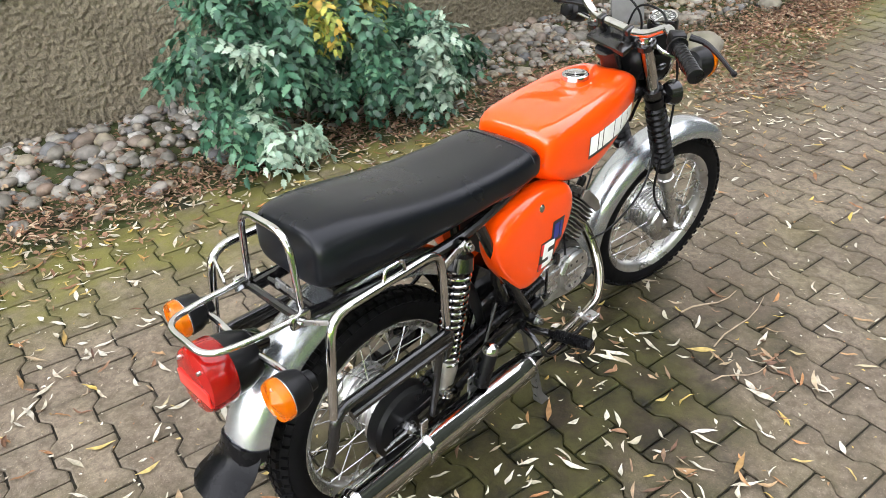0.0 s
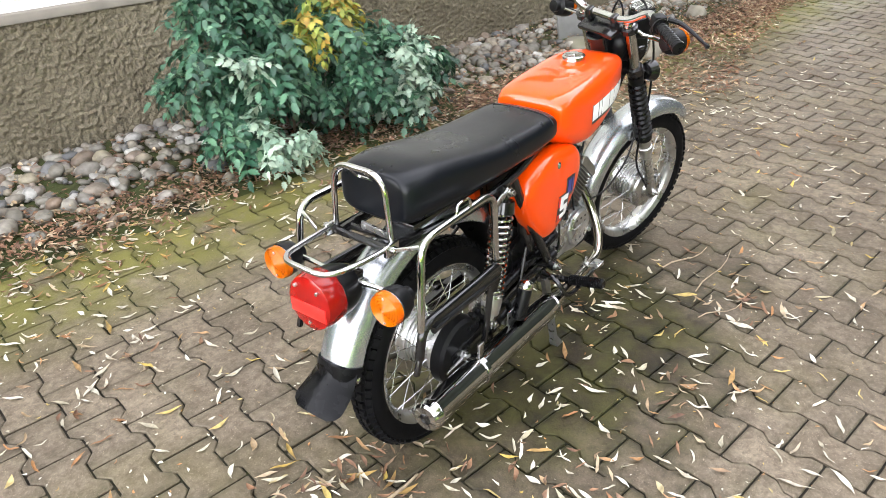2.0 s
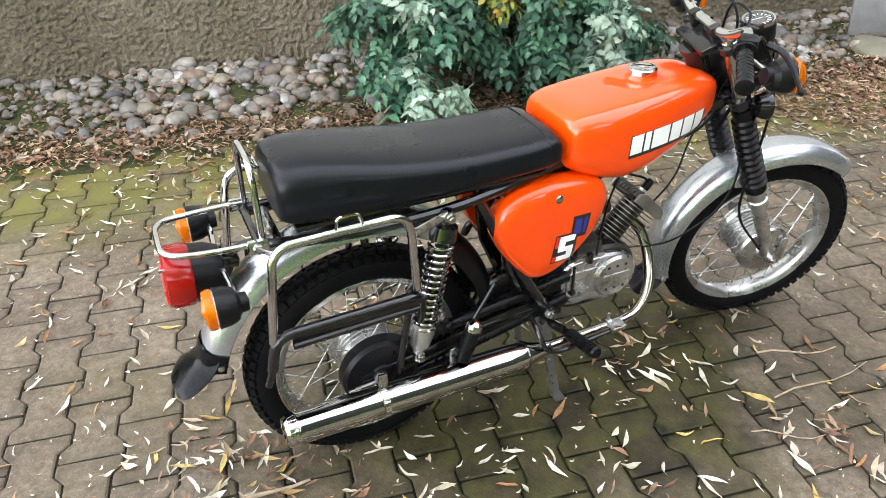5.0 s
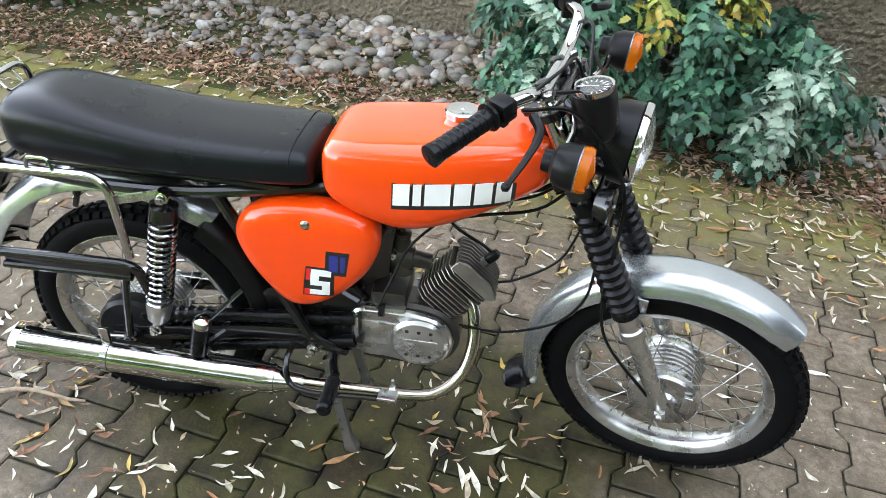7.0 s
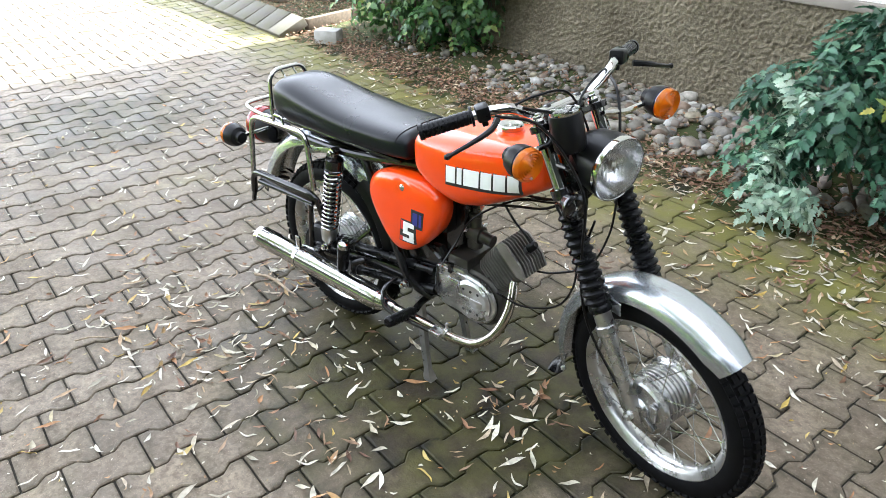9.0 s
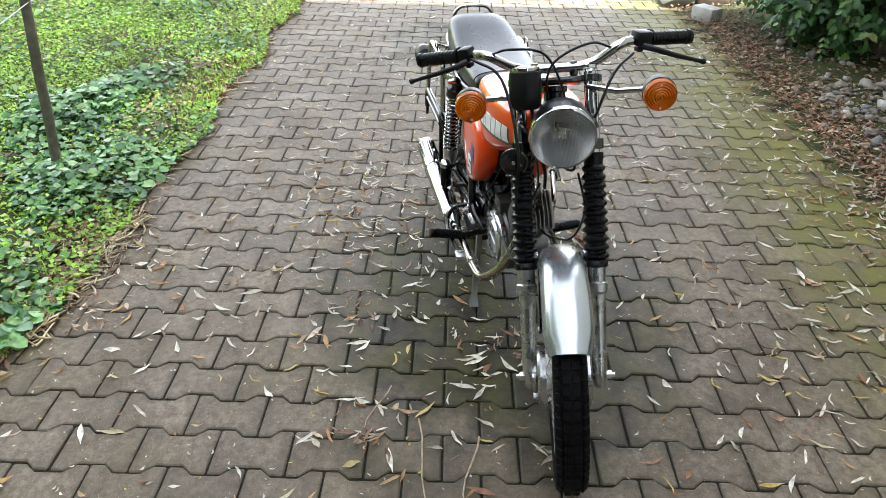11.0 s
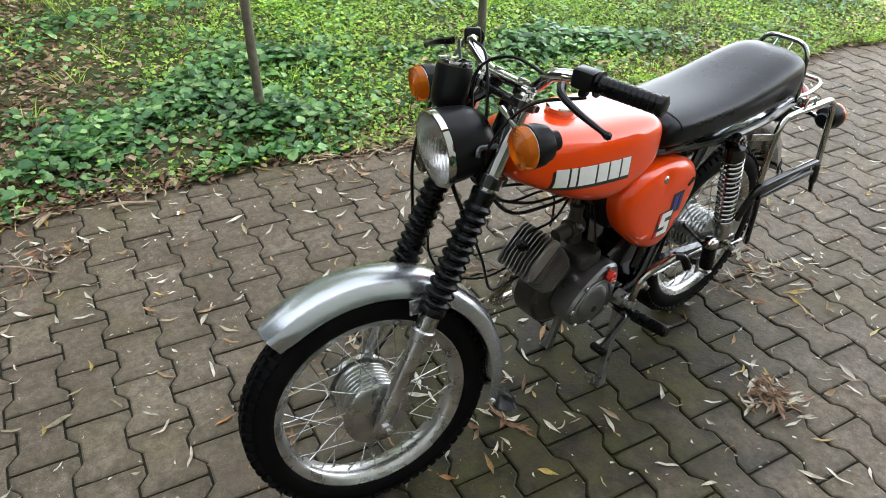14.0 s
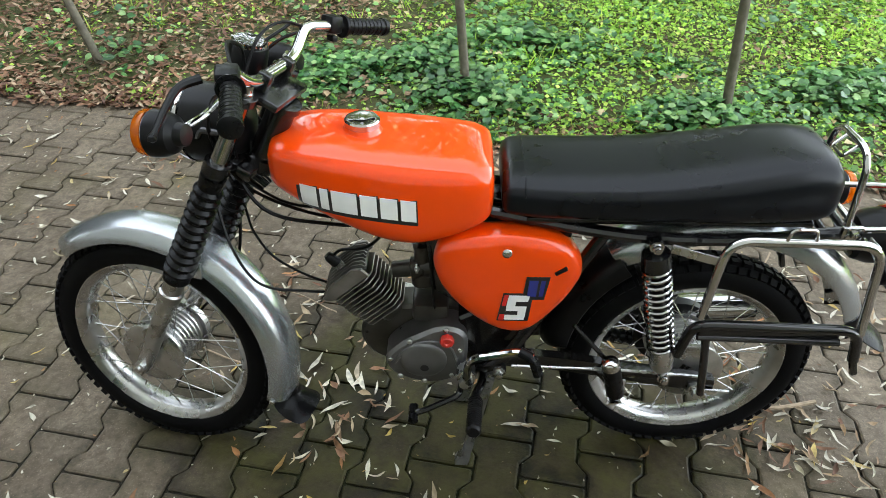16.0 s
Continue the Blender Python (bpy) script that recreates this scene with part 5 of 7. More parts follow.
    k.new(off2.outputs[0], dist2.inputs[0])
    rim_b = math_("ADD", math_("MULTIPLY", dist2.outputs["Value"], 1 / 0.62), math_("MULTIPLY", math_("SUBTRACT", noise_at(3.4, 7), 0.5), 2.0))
    damp_shade = math_("MAXIMUM", ranged(rim_a, 0.60, 1.12, 1.0, 0.0), ranged(rim_b, 0.6, 1.1, 0.6, 0.0))
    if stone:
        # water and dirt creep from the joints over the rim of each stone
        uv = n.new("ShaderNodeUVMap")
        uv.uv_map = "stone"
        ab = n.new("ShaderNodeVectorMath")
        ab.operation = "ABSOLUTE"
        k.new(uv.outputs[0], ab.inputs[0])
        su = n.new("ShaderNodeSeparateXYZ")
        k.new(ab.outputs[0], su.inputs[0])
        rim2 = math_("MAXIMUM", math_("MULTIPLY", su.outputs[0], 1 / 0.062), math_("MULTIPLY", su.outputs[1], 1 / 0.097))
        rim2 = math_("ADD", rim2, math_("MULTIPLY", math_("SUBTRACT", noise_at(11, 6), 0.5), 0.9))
        creep = math_("MULTIPLY", ranged(rim2, 0.52, 1.04, 0.0, 1.0), math_("ADD", 0.30, math_("MULTIPLY", damp_shade, 0.65)))
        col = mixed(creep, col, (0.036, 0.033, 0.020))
    # wet tone, made darker still for the shade under the moped
    wet_shaded = n.new("ShaderNodeHueSaturation")
    wet_shaded.inputs["Value"].default_value, wet_shaded.inputs["Saturation"].default_value = 0.22, 1.3
    k.new(col, wet_shaded.inputs["Color"])
    damp_shade_col = mixed(ranged(noise_at(6.5, 7, 0.7), 0.40, 0.6, 0.0, 0.8), wet_shaded.outputs[0], tuple(c * 0.40 for c in moss))
    col = mixed(damp_shade, col, damp_shade_col)
    hsv = n.new("ShaderNodeHueSaturation")
    info = n.new("ShaderNodeNewGeometry")
    oi = n.new("ShaderNodeObjectInfo")
    both = math_("FRACT", math_("ADD", info.outputs["Random Per Island"], oi.outputs["Random"]), 0)
    k.new(ranged(both, 0, 1, 1 - random_amount, 1 + random_amount), hsv.inputs["Value"])
    k.new(col, hsv.inputs["Color"])
    k.new(hsv.outputs[0], p.inputs["Base Color"])
    k.new(math_("SUBTRACT", ranged(noise_at(3.1, 5), 0.35, 0.65, rough - 0.2, rough), math_("MULTIPLY", damp_shade, 0.05)), p.inputs["Roughness"])
    b = n.new("ShaderNodeBump")
    b.inputs["Strength"].default_value, b.inputs["Distance"].default_value = bump, 0.003
    k.new(math_("ADD", noise_at(90, 5), math_("MULTIPLY", noise_at(14, 4), 0.8)), b.inputs["Height"])
    k.new(b.outputs[0], p.inputs["Normal"])
    return m


def palette_material(name, stops, rough=0.6, translucent=0.0, noise_scale=0.0, bump=0.0, per="island"):
    """A colour for each separate piece, picked from a row of colours."""
    m = bpy.data.materials.new(name)
    m.use_nodes = True
    n, k = m.node_tree.nodes, m.node_tree.links
    p = n["Principled BSDF"]
    p.inputs["Roughness"].default_value = rough
    geo = n.new("ShaderNodeNewGeometry")
    ramp = n.new("ShaderNodeValToRGB")
    ramp.color_ramp.interpolation = "LINEAR"
    while len(ramp.color_ramp.elements) < len(stops):
        ramp.color_ramp.elements.new(0.5)
    for e, (q, c) in zip(ramp.color_ramp.elements, stops):
        e.position, e.color = q, (*c, 1)
    oi = n.new("ShaderNodeObjectInfo")
    add = n.new("ShaderNodeMath")
    add.operation = "ADD"
    k.new(geo.outputs["Random Per Island"], add.inputs[0])
    k.new(oi.outputs["Random"], add.inputs[1])
    fr = n.new("ShaderNodeMath")
    fr.operation = "FRACT"
    k.new(add.outputs[0], fr.inputs[0])
    k.new(fr.outputs[0], ramp.inputs[0])
    out = ramp.outputs[0]
    if noise_scale:
        t = n.new("ShaderNodeTexNoise")
        t.inputs["Scale"].default_value, t.inputs["Detail"].default_value = noise_scale, 5
        k.new(geo.outputs["Position"], t.inputs["Vector"])
        hsv = n.new("ShaderNodeHueSaturation")
        r = n.new("ShaderNodeMapRange")
        r.inputs[1].default_value, r.inputs[2].default_value, r.inputs[3].default_value, r.inputs[4].default_value = 0.3, 0.7, 0.65, 1.35
        k.new(t.outputs[0], r.inputs[0])
        wide = n.new("ShaderNodeTexNoise")
        wide.inputs["Scale"].default_value, wide.inputs["Detail"].default_value = 1.9, 4
        k.new(geo.outputs["Position"], wide.inputs["Vector"])
        r2 = n.new("ShaderNodeMapRange")
        r2.inputs[1].default_value, r2.inputs[2].default_value, r2.inputs[3].default_value, r2.inputs[4].default_value = 0.32, 0.68, 0.7, 1.35
        k.new(wide.outputs[0], r2.inputs[0])
        both_scales = n.new("ShaderNodeMath")
        both_scales.operation = "MULTIPLY"
        k.new(r.outputs[0], both_scales.inputs[0])
        k.new(r2.outputs[0], both_scales.inputs[1])
        k.new(both_scales.outputs[0], hsv.inputs["Value"])
        k.new(out, hsv.inputs["Color"])
        out = hsv.outputs[0]
        if bump:
            b = n.new("ShaderNodeBump")
            b.inputs["Strength"].default_value, b.inputs["Distance"].default_value = bump, 0.004
            k.new(t.outputs[0], b.inputs["Height"])
            k.new(b.outputs[0], p.inputs["Normal"])
    k.new(out, p.inputs["Base Color"])
    if translucent:
        tr = n.new("ShaderNodeBsdfTranslucent")
        k.new(out, tr.inputs["Color"])
        mx = n.new("ShaderNodeMixShader")
        mx.inputs[0].default_value = translucent
        k.new(p.outputs[0], mx.inputs[1])
        k.new(tr.outputs[0], mx.inputs[2])
        k.new(mx.outputs[0], n["Material Output"].inputs["Surface"])
    return m


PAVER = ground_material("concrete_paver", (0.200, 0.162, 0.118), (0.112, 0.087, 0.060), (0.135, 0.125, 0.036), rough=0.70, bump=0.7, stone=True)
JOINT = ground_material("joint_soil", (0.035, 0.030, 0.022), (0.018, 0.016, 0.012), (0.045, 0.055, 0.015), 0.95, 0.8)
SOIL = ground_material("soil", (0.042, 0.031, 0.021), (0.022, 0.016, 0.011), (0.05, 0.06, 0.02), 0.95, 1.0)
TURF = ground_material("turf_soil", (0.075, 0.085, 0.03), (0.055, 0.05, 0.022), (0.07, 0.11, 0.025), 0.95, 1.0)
PEBBLE = palette_material("pebbles", [(0, (0.109, 0.097, 0.076)), (0.2, (0.185, 0.172, 0.143)), (0.38, (0.143, 0.101, 0.071)), (0.55, (0.311, 0.302, 0.277)), (0.68, (0.193, 0.168, 0.126)), (0.82, (0.092, 0.092, 0.092)), (0.92, (0.218, 0.185, 0.139)), (1, (0.185, 0.160, 0.109))],
                          0.6, 0, 30, 0.3)
LITTER = palette_material("fallen_leaves", [(0, (0.40, 0.37, 0.29)), (0.25, (0.58, 0.545, 0.45)), (0.40, (0.27, 0.185, 0.095)), (0.50, (0.31, 0.14, 0.045)), (0.58, (0.15, 0.07, 0.035)), (0.68, (0.42, 0.30, 0.06)), (0.78, (0.29, 0.26, 0.18)), (1, (0.54, 0.50, 0.41))],
                          0.55, 0.12, 60)
BROWNLITTER = palette_material("brown_litter", [(0, (0.14, 0.065, 0.035)), (0.3, (0.22, 0.12, 0.065)), (0.55, (0.09, 0.045, 0.028)), (0.75, (0.28, 0.19, 0.11)), (0.88, (0.36, 0.29, 0.19)), (1, (0.17, 0.075, 0.045))], 0.75, 0.05, 60)
SHRUB = palette_material("shrub_leaves", [(0, (0.011, 0.046, 0.025)), (0.45, (0.030, 0.095, 0.052)), (0.8, (0.060, 0.146, 0.080)), (1, (0.12, 0.22, 0.125))], 0.42, 0.2, 25)
SHRUB_PALE = palette_material("pale_shrub_leaves", [(0, (0.13, 0.21, 0.15)), (0.5, (0.24, 0.33, 0.24)), (1, (0.34, 0.41, 0.31))], 0.5, 0.22, 25)
SHRUB_YELLOW = palette_material("yellowing_shrub_leaves", [(0, (0.16, 0.24, 0.05)), (0.5, (0.30, 0.33, 0.06)), (1, (0.40, 0.24, 0.04))], 0.5, 0.25, 25)
WILLOW = palette_material("willow_crown_leaves", [(0, (0.05, 0.085, 0.02)), (0.6, (0.085, 0.13, 0.035)), (1, (0.19, 0.19, 0.06))], 0.5, 0.3)
STRAW = palette_material("straw", [(0, (0.30, 0.22, 0.11)), (0.5, (0.46, 0.37, 0.21)), (1, (0.56, 0.49, 0.34))], 0.6, 0.1, 40)
SHRUB_GREEN = palette_material("green_shrub_leaves", [(0, (0.016, 0.052, 0.014)), (0.5, (0.045, 0.125, 0.030)), (0.85, (0.10, 0.21, 0.05)), (1, (0.22, 0.26, 0.07))], 0.42, 0.25, 25)
SHRUB_DARK = palette_material("dark_shrub_leaves", [(0, (0.012, 0.03, 0.008)), (0.6, (0.028, 0.06, 0.014)), (0.9, (0.07, 0.115, 0.026)), (1, (0.18, 0.18, 0.04))], 0.5, 0.22, 25)
IVY = palette_material("ground_ivy", [(0, (0.026, 0.096, 0.026)), (0.5, (0.082, 0.20, 0.055)), (0.85, (0.18, 0.33, 0.10)), (1, (0.28, 0.42, 0.16))], 0.34, 0.25, 30)
CLOVER = palette_material("small_leaves", [(0, (0.13, 0.27, 0.026)), (0.5, (0.28, 0.48, 0.05)), (0.85, (0.42, 0.60, 0.09)), (1, (0.54, 0.60, 0.15))], 0.4, 0.42, 25)
THATCH = palette_material("dry_litter", [(0, (0.09, 0.055, 0.03)), (0.5, (0.19, 0.12, 0.065)), (0.85, (0.32, 0.23, 0.12)), (1, (0.46, 0.38, 0.22))], 0.6, 0.1, 25)
GRASS = palette_material("grass_blades", [(0, (0.20, 0.36, 0.034)), (0.5, (0.35, 0.53, 0.056)), (0.85, (0.48, 0.61, 0.10)), (1, (0.58, 0.56, 0.2))], 0.4, 0.45, 20)


def roughcast():
    m = bpy.data.materials.new("roughcast")
    m.use_nodes = True
    n, k = m.node_tree.nodes, m.node_tree.links
    p = n["Principled BSDF"]
    p.inputs["Roughness"].default_value = 0.95
    geo = n.new("ShaderNodeNewGeometry")
    big = n.new("ShaderNodeTexNoise")
    big.inputs["Scale"].default_value, big.inputs["Detail"].default_value = 1.6, 8
    vor = n.new("ShaderNodeTexVoronoi")
    vor.inputs["Scale"].default_value = 85
    fine = n.new("ShaderNodeTexNoise")
    fine.inputs["Scale"].default_value, fine.inputs["Detail"].default_value = 100, 6
    warp = n.new("ShaderNodeTexNoise")
    warp.inputs["Scale"].default_value, warp.inputs["Detail"].default_value = 38, 5
    for t in (big, vor, fine, warp):
        k.new(geo.outputs["Position"], t.inputs["Vector"])
    r = n.new("ShaderNodeValToRGB")
    r.color_ramp.elements[0].position, r.color_ramp.elements[0].color = 0.32, (0.125, 0.104, 0.068, 1)
    r.color_ramp.elements[1].position, r.color_ramp.elements[1].color = 0.7, (0.205, 0.176, 0.122, 1)
    k.new(big.outputs[0], r.inputs[0])
    h = n.new("ShaderNodeMath")
    h.operation = "ADD"
    k.new(warp.outputs[0], h.inputs[0])
    k.new(fine.outputs[0], h.inputs[1])
    hsv = n.new("ShaderNodeHueSaturation")
    mr = n.new("ShaderNodeMapRange")
    mr.inputs[1].default_value, mr.inputs[2].default_value, mr.inputs[3].default_value, mr.inputs[4].default_value = 0.72, 1.3, 0.72, 1.28
    k.new(h.outputs[0], mr.inputs[0])
    k.new(mr.outputs[0], hsv.inputs["Value"])
    k.new(r.outputs[0], hsv.inputs["Color"])
    k.new(hsv.outputs[0], p.inputs["Base Color"])
    b = n.new("ShaderNodeBump")
    b.inputs["Strength"].default_value, b.inputs["Distance"].default_value = 0.8, 0.02
    k.new(h.outputs[0], b.inputs["Height"])
    k.new(b.outputs[0], p.inputs["Normal"])
    return m


ROUGHCAST = roughcast()
WHITEWALL = material("white_render", (0.66, 0.64, 0.60), 0.9, 0, 0, 0.22, 90, 1.0, 110)
LEDGE = material("grey_ledge", (0.20, 0.178, 0.15), 0.85, 0, 0, 0.2, 8, 0.4, 90)
KERB = material("kerb_concrete", (0.092, 0.083, 0.064), 0.8, 0, 0, 0.2, 9, 0.5, 130, (0.085, 0.085, 0.045), 7, 0.6, per_object=0.12)
FLAG = material("brown_flagstone", (0.14, 0.122, 0.098), 0.85, 0, 0, 0.25, 9, 0.4, 120, (0.08, 0.075, 0.05), 6, 0.6)
CONCRETE = material("pale_concrete", (0.38, 0.37, 0.34), 0.85, 0, 0, 0.15, 12, 0.4, 120, (0.12, 0.13, 0.07), 9, 0.5)


def structure(name, bm, mat, label, category):
    ob = part(name, bm, mat, None)
    return tagged(ob, label, category, kind="structure")


def oriented(bm, a0, a1, b0, b1, z0, z1, bevel=0.0):
    """A block in the drive's own directions."""
    c = drive((a0 + a1) / 2, (b0 + b1) / 2, (z0 + z1) / 2)
    block(bm, (a1 - a0, b1 - b0, z1 - z0), Matrix.Translation(c) @ Matrix.Rotation(TURN, 4, "Z"), bevel)


# ground sheet to the horizon
bm = bmesh.new()
half = 400
bm.faces.new([bm.verts.new((x, y, -0.035)) for x, y in ((-half, -half), (half, -half), (half, half), (-half, half))])
structure("ground", bm, TURF, "dark soil and turf reaching to the horizon", "ground")

# house: plinth, ledge, white wall above, a closed block behind
WALL_A0, WALL_A1 = -3.3, 9.0
house = tagged(new("house"), "house with a grey-brown roughcast plinth and a white rendered wall", "house")
bm = bmesh.new()
oriented(bm, WALL_A0, WALL_A1, WALL_B, WALL_B + 0.35, -0.3, 0.70)
part("plinth", bm, ROUGHCAST, house, "grey-brown roughcast plinth")
# thrown coat of coarse mortar on the plinth
STEP = 0.0075
na, nz = int((4.3 - WALL_A0) / STEP), int(0.70 / STEP)
cv, cf = [], []
for i in range(na + 1):
    for j in range(nz + 1):
        a, z = WALL_A0 + i * STEP, j * STEP
        q = Vector((a, 0.0, z))
        n1 = noise.noise(q * 52)
        h = 0.004 + 0.022 * max(n1, -0.15) + 0.005 * noise.noise(q * 105) + 0.003 * noise.noise(q * 9)
        cv.append(tuple(drive(a, WALL_B - max(h, 0.001), z - 0.004)))
for i in range(na):
    for j in range(nz):
        k0 = i * (nz + 1) + j
        cf.append((k0, k0 + 1, k0 + nz + 2, k0 + nz + 1))
me = bpy.data.meshes.new("mortar_coat")
me.from_pydata(cv, [], cf)
me.polygons.foreach_set("use_smooth", [True] * len(me.polygons))
me.materials.append(ROUGHCAST)
me.update()
ob = new("mortar_coat", me)
ob.parent = house
tagged(ob, "coarse thrown mortar coat on the plinth")
bm = bmesh.new()
oriented(bm, WALL_A0, WALL_A1, WALL_B - 0.022, WALL_B + 0.35, 0.70, 0.745, 0.006)
part("ledge", bm, LEDGE, house, "grey plinth ledge")
bm = bmesh.new()
oriented(bm, WALL_A0 + 0.004, WALL_A1, WALL_B + 0.03, WALL_B + 0.35, 0.745, 7.6)
part("wall", bm, WHITEWALL, house, "white rendered wall")
bm = bmesh.new()
oriented(bm, WALL_A0, WALL_A0 + 0.35, WALL_B + 0.354, WALL_B + 7.6, -0.3, 7.6)
part("wall", bm, WHITEWALL, house)
# unseen roof, added; its deep eaves keep overhead light off the wall
bm = bmesh.new()
lo = [drive(WALL_A0 - 0.05, WALL_B - 0.8, 7.604), drive(WALL_A1 + 0.3, WALL_B - 0.8, 7.604), drive(WALL_A1 + 0.3, WALL_B + 8.0, 7.604), drive(WALL_A0 - 0.05, WALL_B + 8.0, 7.604)]
ridge = [drive(WALL_A0 - 0.05, WALL_B + 3.8, 10.0), drive(WALL_A1 + 0.3, WALL_B + 3.8, 10.0)]
vs = [bm.verts.new(p) for p in lo + ridge]
for q in ((0, 1, 5, 4), (2, 3, 4, 5), (0, 4, 3), (1, 2, 5), (3, 2, 1, 0)):
    bm.faces.new([vs[i] for i in q])
part("unseen_roof", bm, material("roof_tile", (0.2, 0.075, 0.05), 0.8, 0, 0, 0.2, 20, 0.4, 60), house, "red-brown tiled roof, unseen and added")

# tall unseen hedges, added well off the drive to block low sky and sun
HEDGE = material("hedge_green", (0.015, 0.019, 0.013), 0.9, 0, 0, 0.5, 1.5, 1.0, 12)
hedge = tagged(new("hedge"), "tall dark green hedge, unseen, added to block low light", "hedge")
for a0, a1, b0, b1, h in ((-7.0, 11, -13.6, -12.2, 5.0), (9.3, 10.8, -12.1, 2.5, 7.5), (-12.0, -3.9, 5.2, 6.4, 3.8)):
    bm = bmesh.new()
    oriented(bm, a0, a1, b0, b1, -0.2, h)
    bmesh.ops.subdivide_edges(bm, edges=list(bm.edges), cuts=14, use_grid_fill=True)
    for v in bm.verts:
        v.co += Vector((noise.noise(v.co * 0.7), noise.noise(v.co * 0.7 + Vector((5, 0, 0))), noise.noise(v.co * 0.7 + Vector((0, 5, 0))))) * 0.5
    part("hedge_blocker", bm, HEDGE, hedge)

# ---- leaf shapes ----
class Sheet:
    """Many small faces gathered fast into one mesh."""
    def __init__(self):
        self.v, self.f = [], []

    def add(self, verts, faces):
        b = len(self.v)
        self.v.extend(verts)
        self.f.extend([tuple(b + i for i in q) for q in faces])

    def build(self, name, mat, parent=None, label="", kind="", smooth=True):
        me = bpy.data.meshes.new(name)
        me.from_pydata([tuple(v) for v in self.v], [], self.f)
        me.materials.append(mat)
        if smooth:
            me.polygons.foreach_set("use_smooth", [True] * len(me.polygons))
        me.update()
        ob = new(name, me)
        if parent is not None:
            ob.parent = parent
        return tagged(ob, label, kind=kind)


def leaf_proto(length, width, curl, lobes=0, fold=0.25, bend=0.0, n=None):
    """Vertices and faces of one leaf, to be placed many times."""
    n = n or (lobes or 4)
    V, F = [], []
    for i in range(n + 1):
        t = i / n
        w = width * (math.sin(math.pi * min(max(t, 0.0), 1)) ** 0.75)
        if lobes and i % 2 == 0:
            w *= 0.52
        z = curl * length * t * t
        x = t * length
        y = bend * length * t * t
        V.append(Vector((x, y, z)))
        if 0 < i < n:
            V.append(Vector((x + (0.05 * length if lobes else 0), y + w, z + w * fold)))
            V.append(Vector((x + (0.05 * length if lobes else 0), y - w, z + w * fold)))
    # index: 0 root; then triples mid, left, right; last tip
    def M(i):
        return 0 if i == 0 else 1 + (i - 1) * 3 if i < n else 1 + (n - 1) * 3
    for i in range(n):
        if i == 0:
            F += [(0, M(1), M(1) + 1), (0, M(1) + 2, M(1))]
        elif i == n - 1:
            F += [(M(i), M(n), M(i) + 1), (M(i), M(i) + 2, M(n))]
        else:
            F += [(M(i), M(i + 1), M(i + 1) + 1, M(i) + 1), (M(i), M(i) + 2, M(i + 1) + 2, M(i + 1))]
    return V, F


# ---- planted bed: soil bank, pebbles, litter ----
rng = random.Random(7)


def bed_height(a, b):
    """The bank rises gently from the paving to the wall."""
    t = max(0.0, min(1.0, (b - EDGE_BED) / (WALL_B - EDGE_BED)))
    return -0.01 + 0.07 * t + 0.012 * noise.noise(Vector((a * 2.2, b * 2.2, 0)))


bm = bmesh.new()
NA, NB = 150, 12
grid = []
for i in range(NA + 1):
    a = -3.75 + (A_MAX + 2.5 + 3.75) * i / NA
    grid.append([bm.verts.new(drive(a, EDGE_BED - 0.02 + (WALL_B + 0.05 - EDGE_BED) * j / NB, bed_height(a, EDGE_BED + (WALL_B - EDGE_BED) * j / NB))) for j in range(NB + 1)])
for i in range(NA):
    for j in range(NB):
        bm.faces.new((grid[i][j], grid[i + 1][j], grid[i + 1][j + 1], grid[i][j + 1]))
bed = structure("bed", bm, SOIL, "narrow planted bed of soil and pebbles along the wall", "flower bed")

ico = bmesh.new()
bmesh.ops.create_icosphere(ico, subdivisions=2, radius=1.0)
ICO_V = [v.co.copy() for v in ico.verts]
ICO_F = [tuple(v.index for v in f.verts) for f in ico.faces]
ico.free()
ico = bmesh.new()
bmesh.ops.create_icosphere(ico, subdivisions=1, radius=1.0)
ICO1_V = [v.co.copy() for v in ico.verts]
ICO1_F = [tuple(v.index for v in f.verts) for f in ico.faces]
ico.free()


def pebble_verts(base, r, seed):
    sx, sy, sz = r * rng.uniform(0.85, 1.35), r * rng.uniform(0.75, 1.1), r * rng.uniform(0.5, 0.8)
    out = []
    for v in base:
        k = 1 + 0.30 * noise.noise(v * 1.2 + Vector((seed * 3.1, seed * 1.7, seed)))
        out.append(Vector((v.x * sx * k, v.y * sy * k, v.z * sz * k)))
    return out


PEB_MESH = []
for i in range(10):
    me = bpy.data.meshes.new("pebble")
    me.from_pydata([tuple(v) for v in pebble_verts(ICO_V, 1.0, i * 1.37)], [], ICO_F)
    me.polygons.foreach_set("use_smooth", [True] * len(me.polygons))
    me.materials.append(PEBBLE)
    me.update()
    PEB_MESH.append(me)

spots = []
for i in range(6800):
    a = rng.uniform(-3.0, 8.5)
    b = EDGE_BED + 0.02 + (WALL_B - EDGE_BED - 0.03) * rng.random() ** 0.75
    # pebbles thin out under the shrubs and towards the far end, where leaves lie
    dens = 0.16 if a < -1.75 else 0.8 if a < 0.55 else (0.5 if a < 1.7 else (0.75 if a < 3.2 else 0.4))
    if b < EDGE_BED + 0.22:
        dens *= 0.22 if a < 0.6 else 0.12
    if rng.random() > dens:
        continue
    r = rng.choices((0.011, 0.015, 0.02, 0.025, 0.031, 0.038, 0.05), (6, 7, 6, 5, 5, 3.6, 2.2) if a > -0.7 else (9, 8, 6, 4, 2.5, 1.2, 0.4))[0] * rng.uniform(0.85, 1.15)
    spots.append((a, b, r))
near = [q for q in spots if -1.6 < q[0] < 2.6]
near.sort(key=lambda q: -q[2])
singles = set(near[:300])
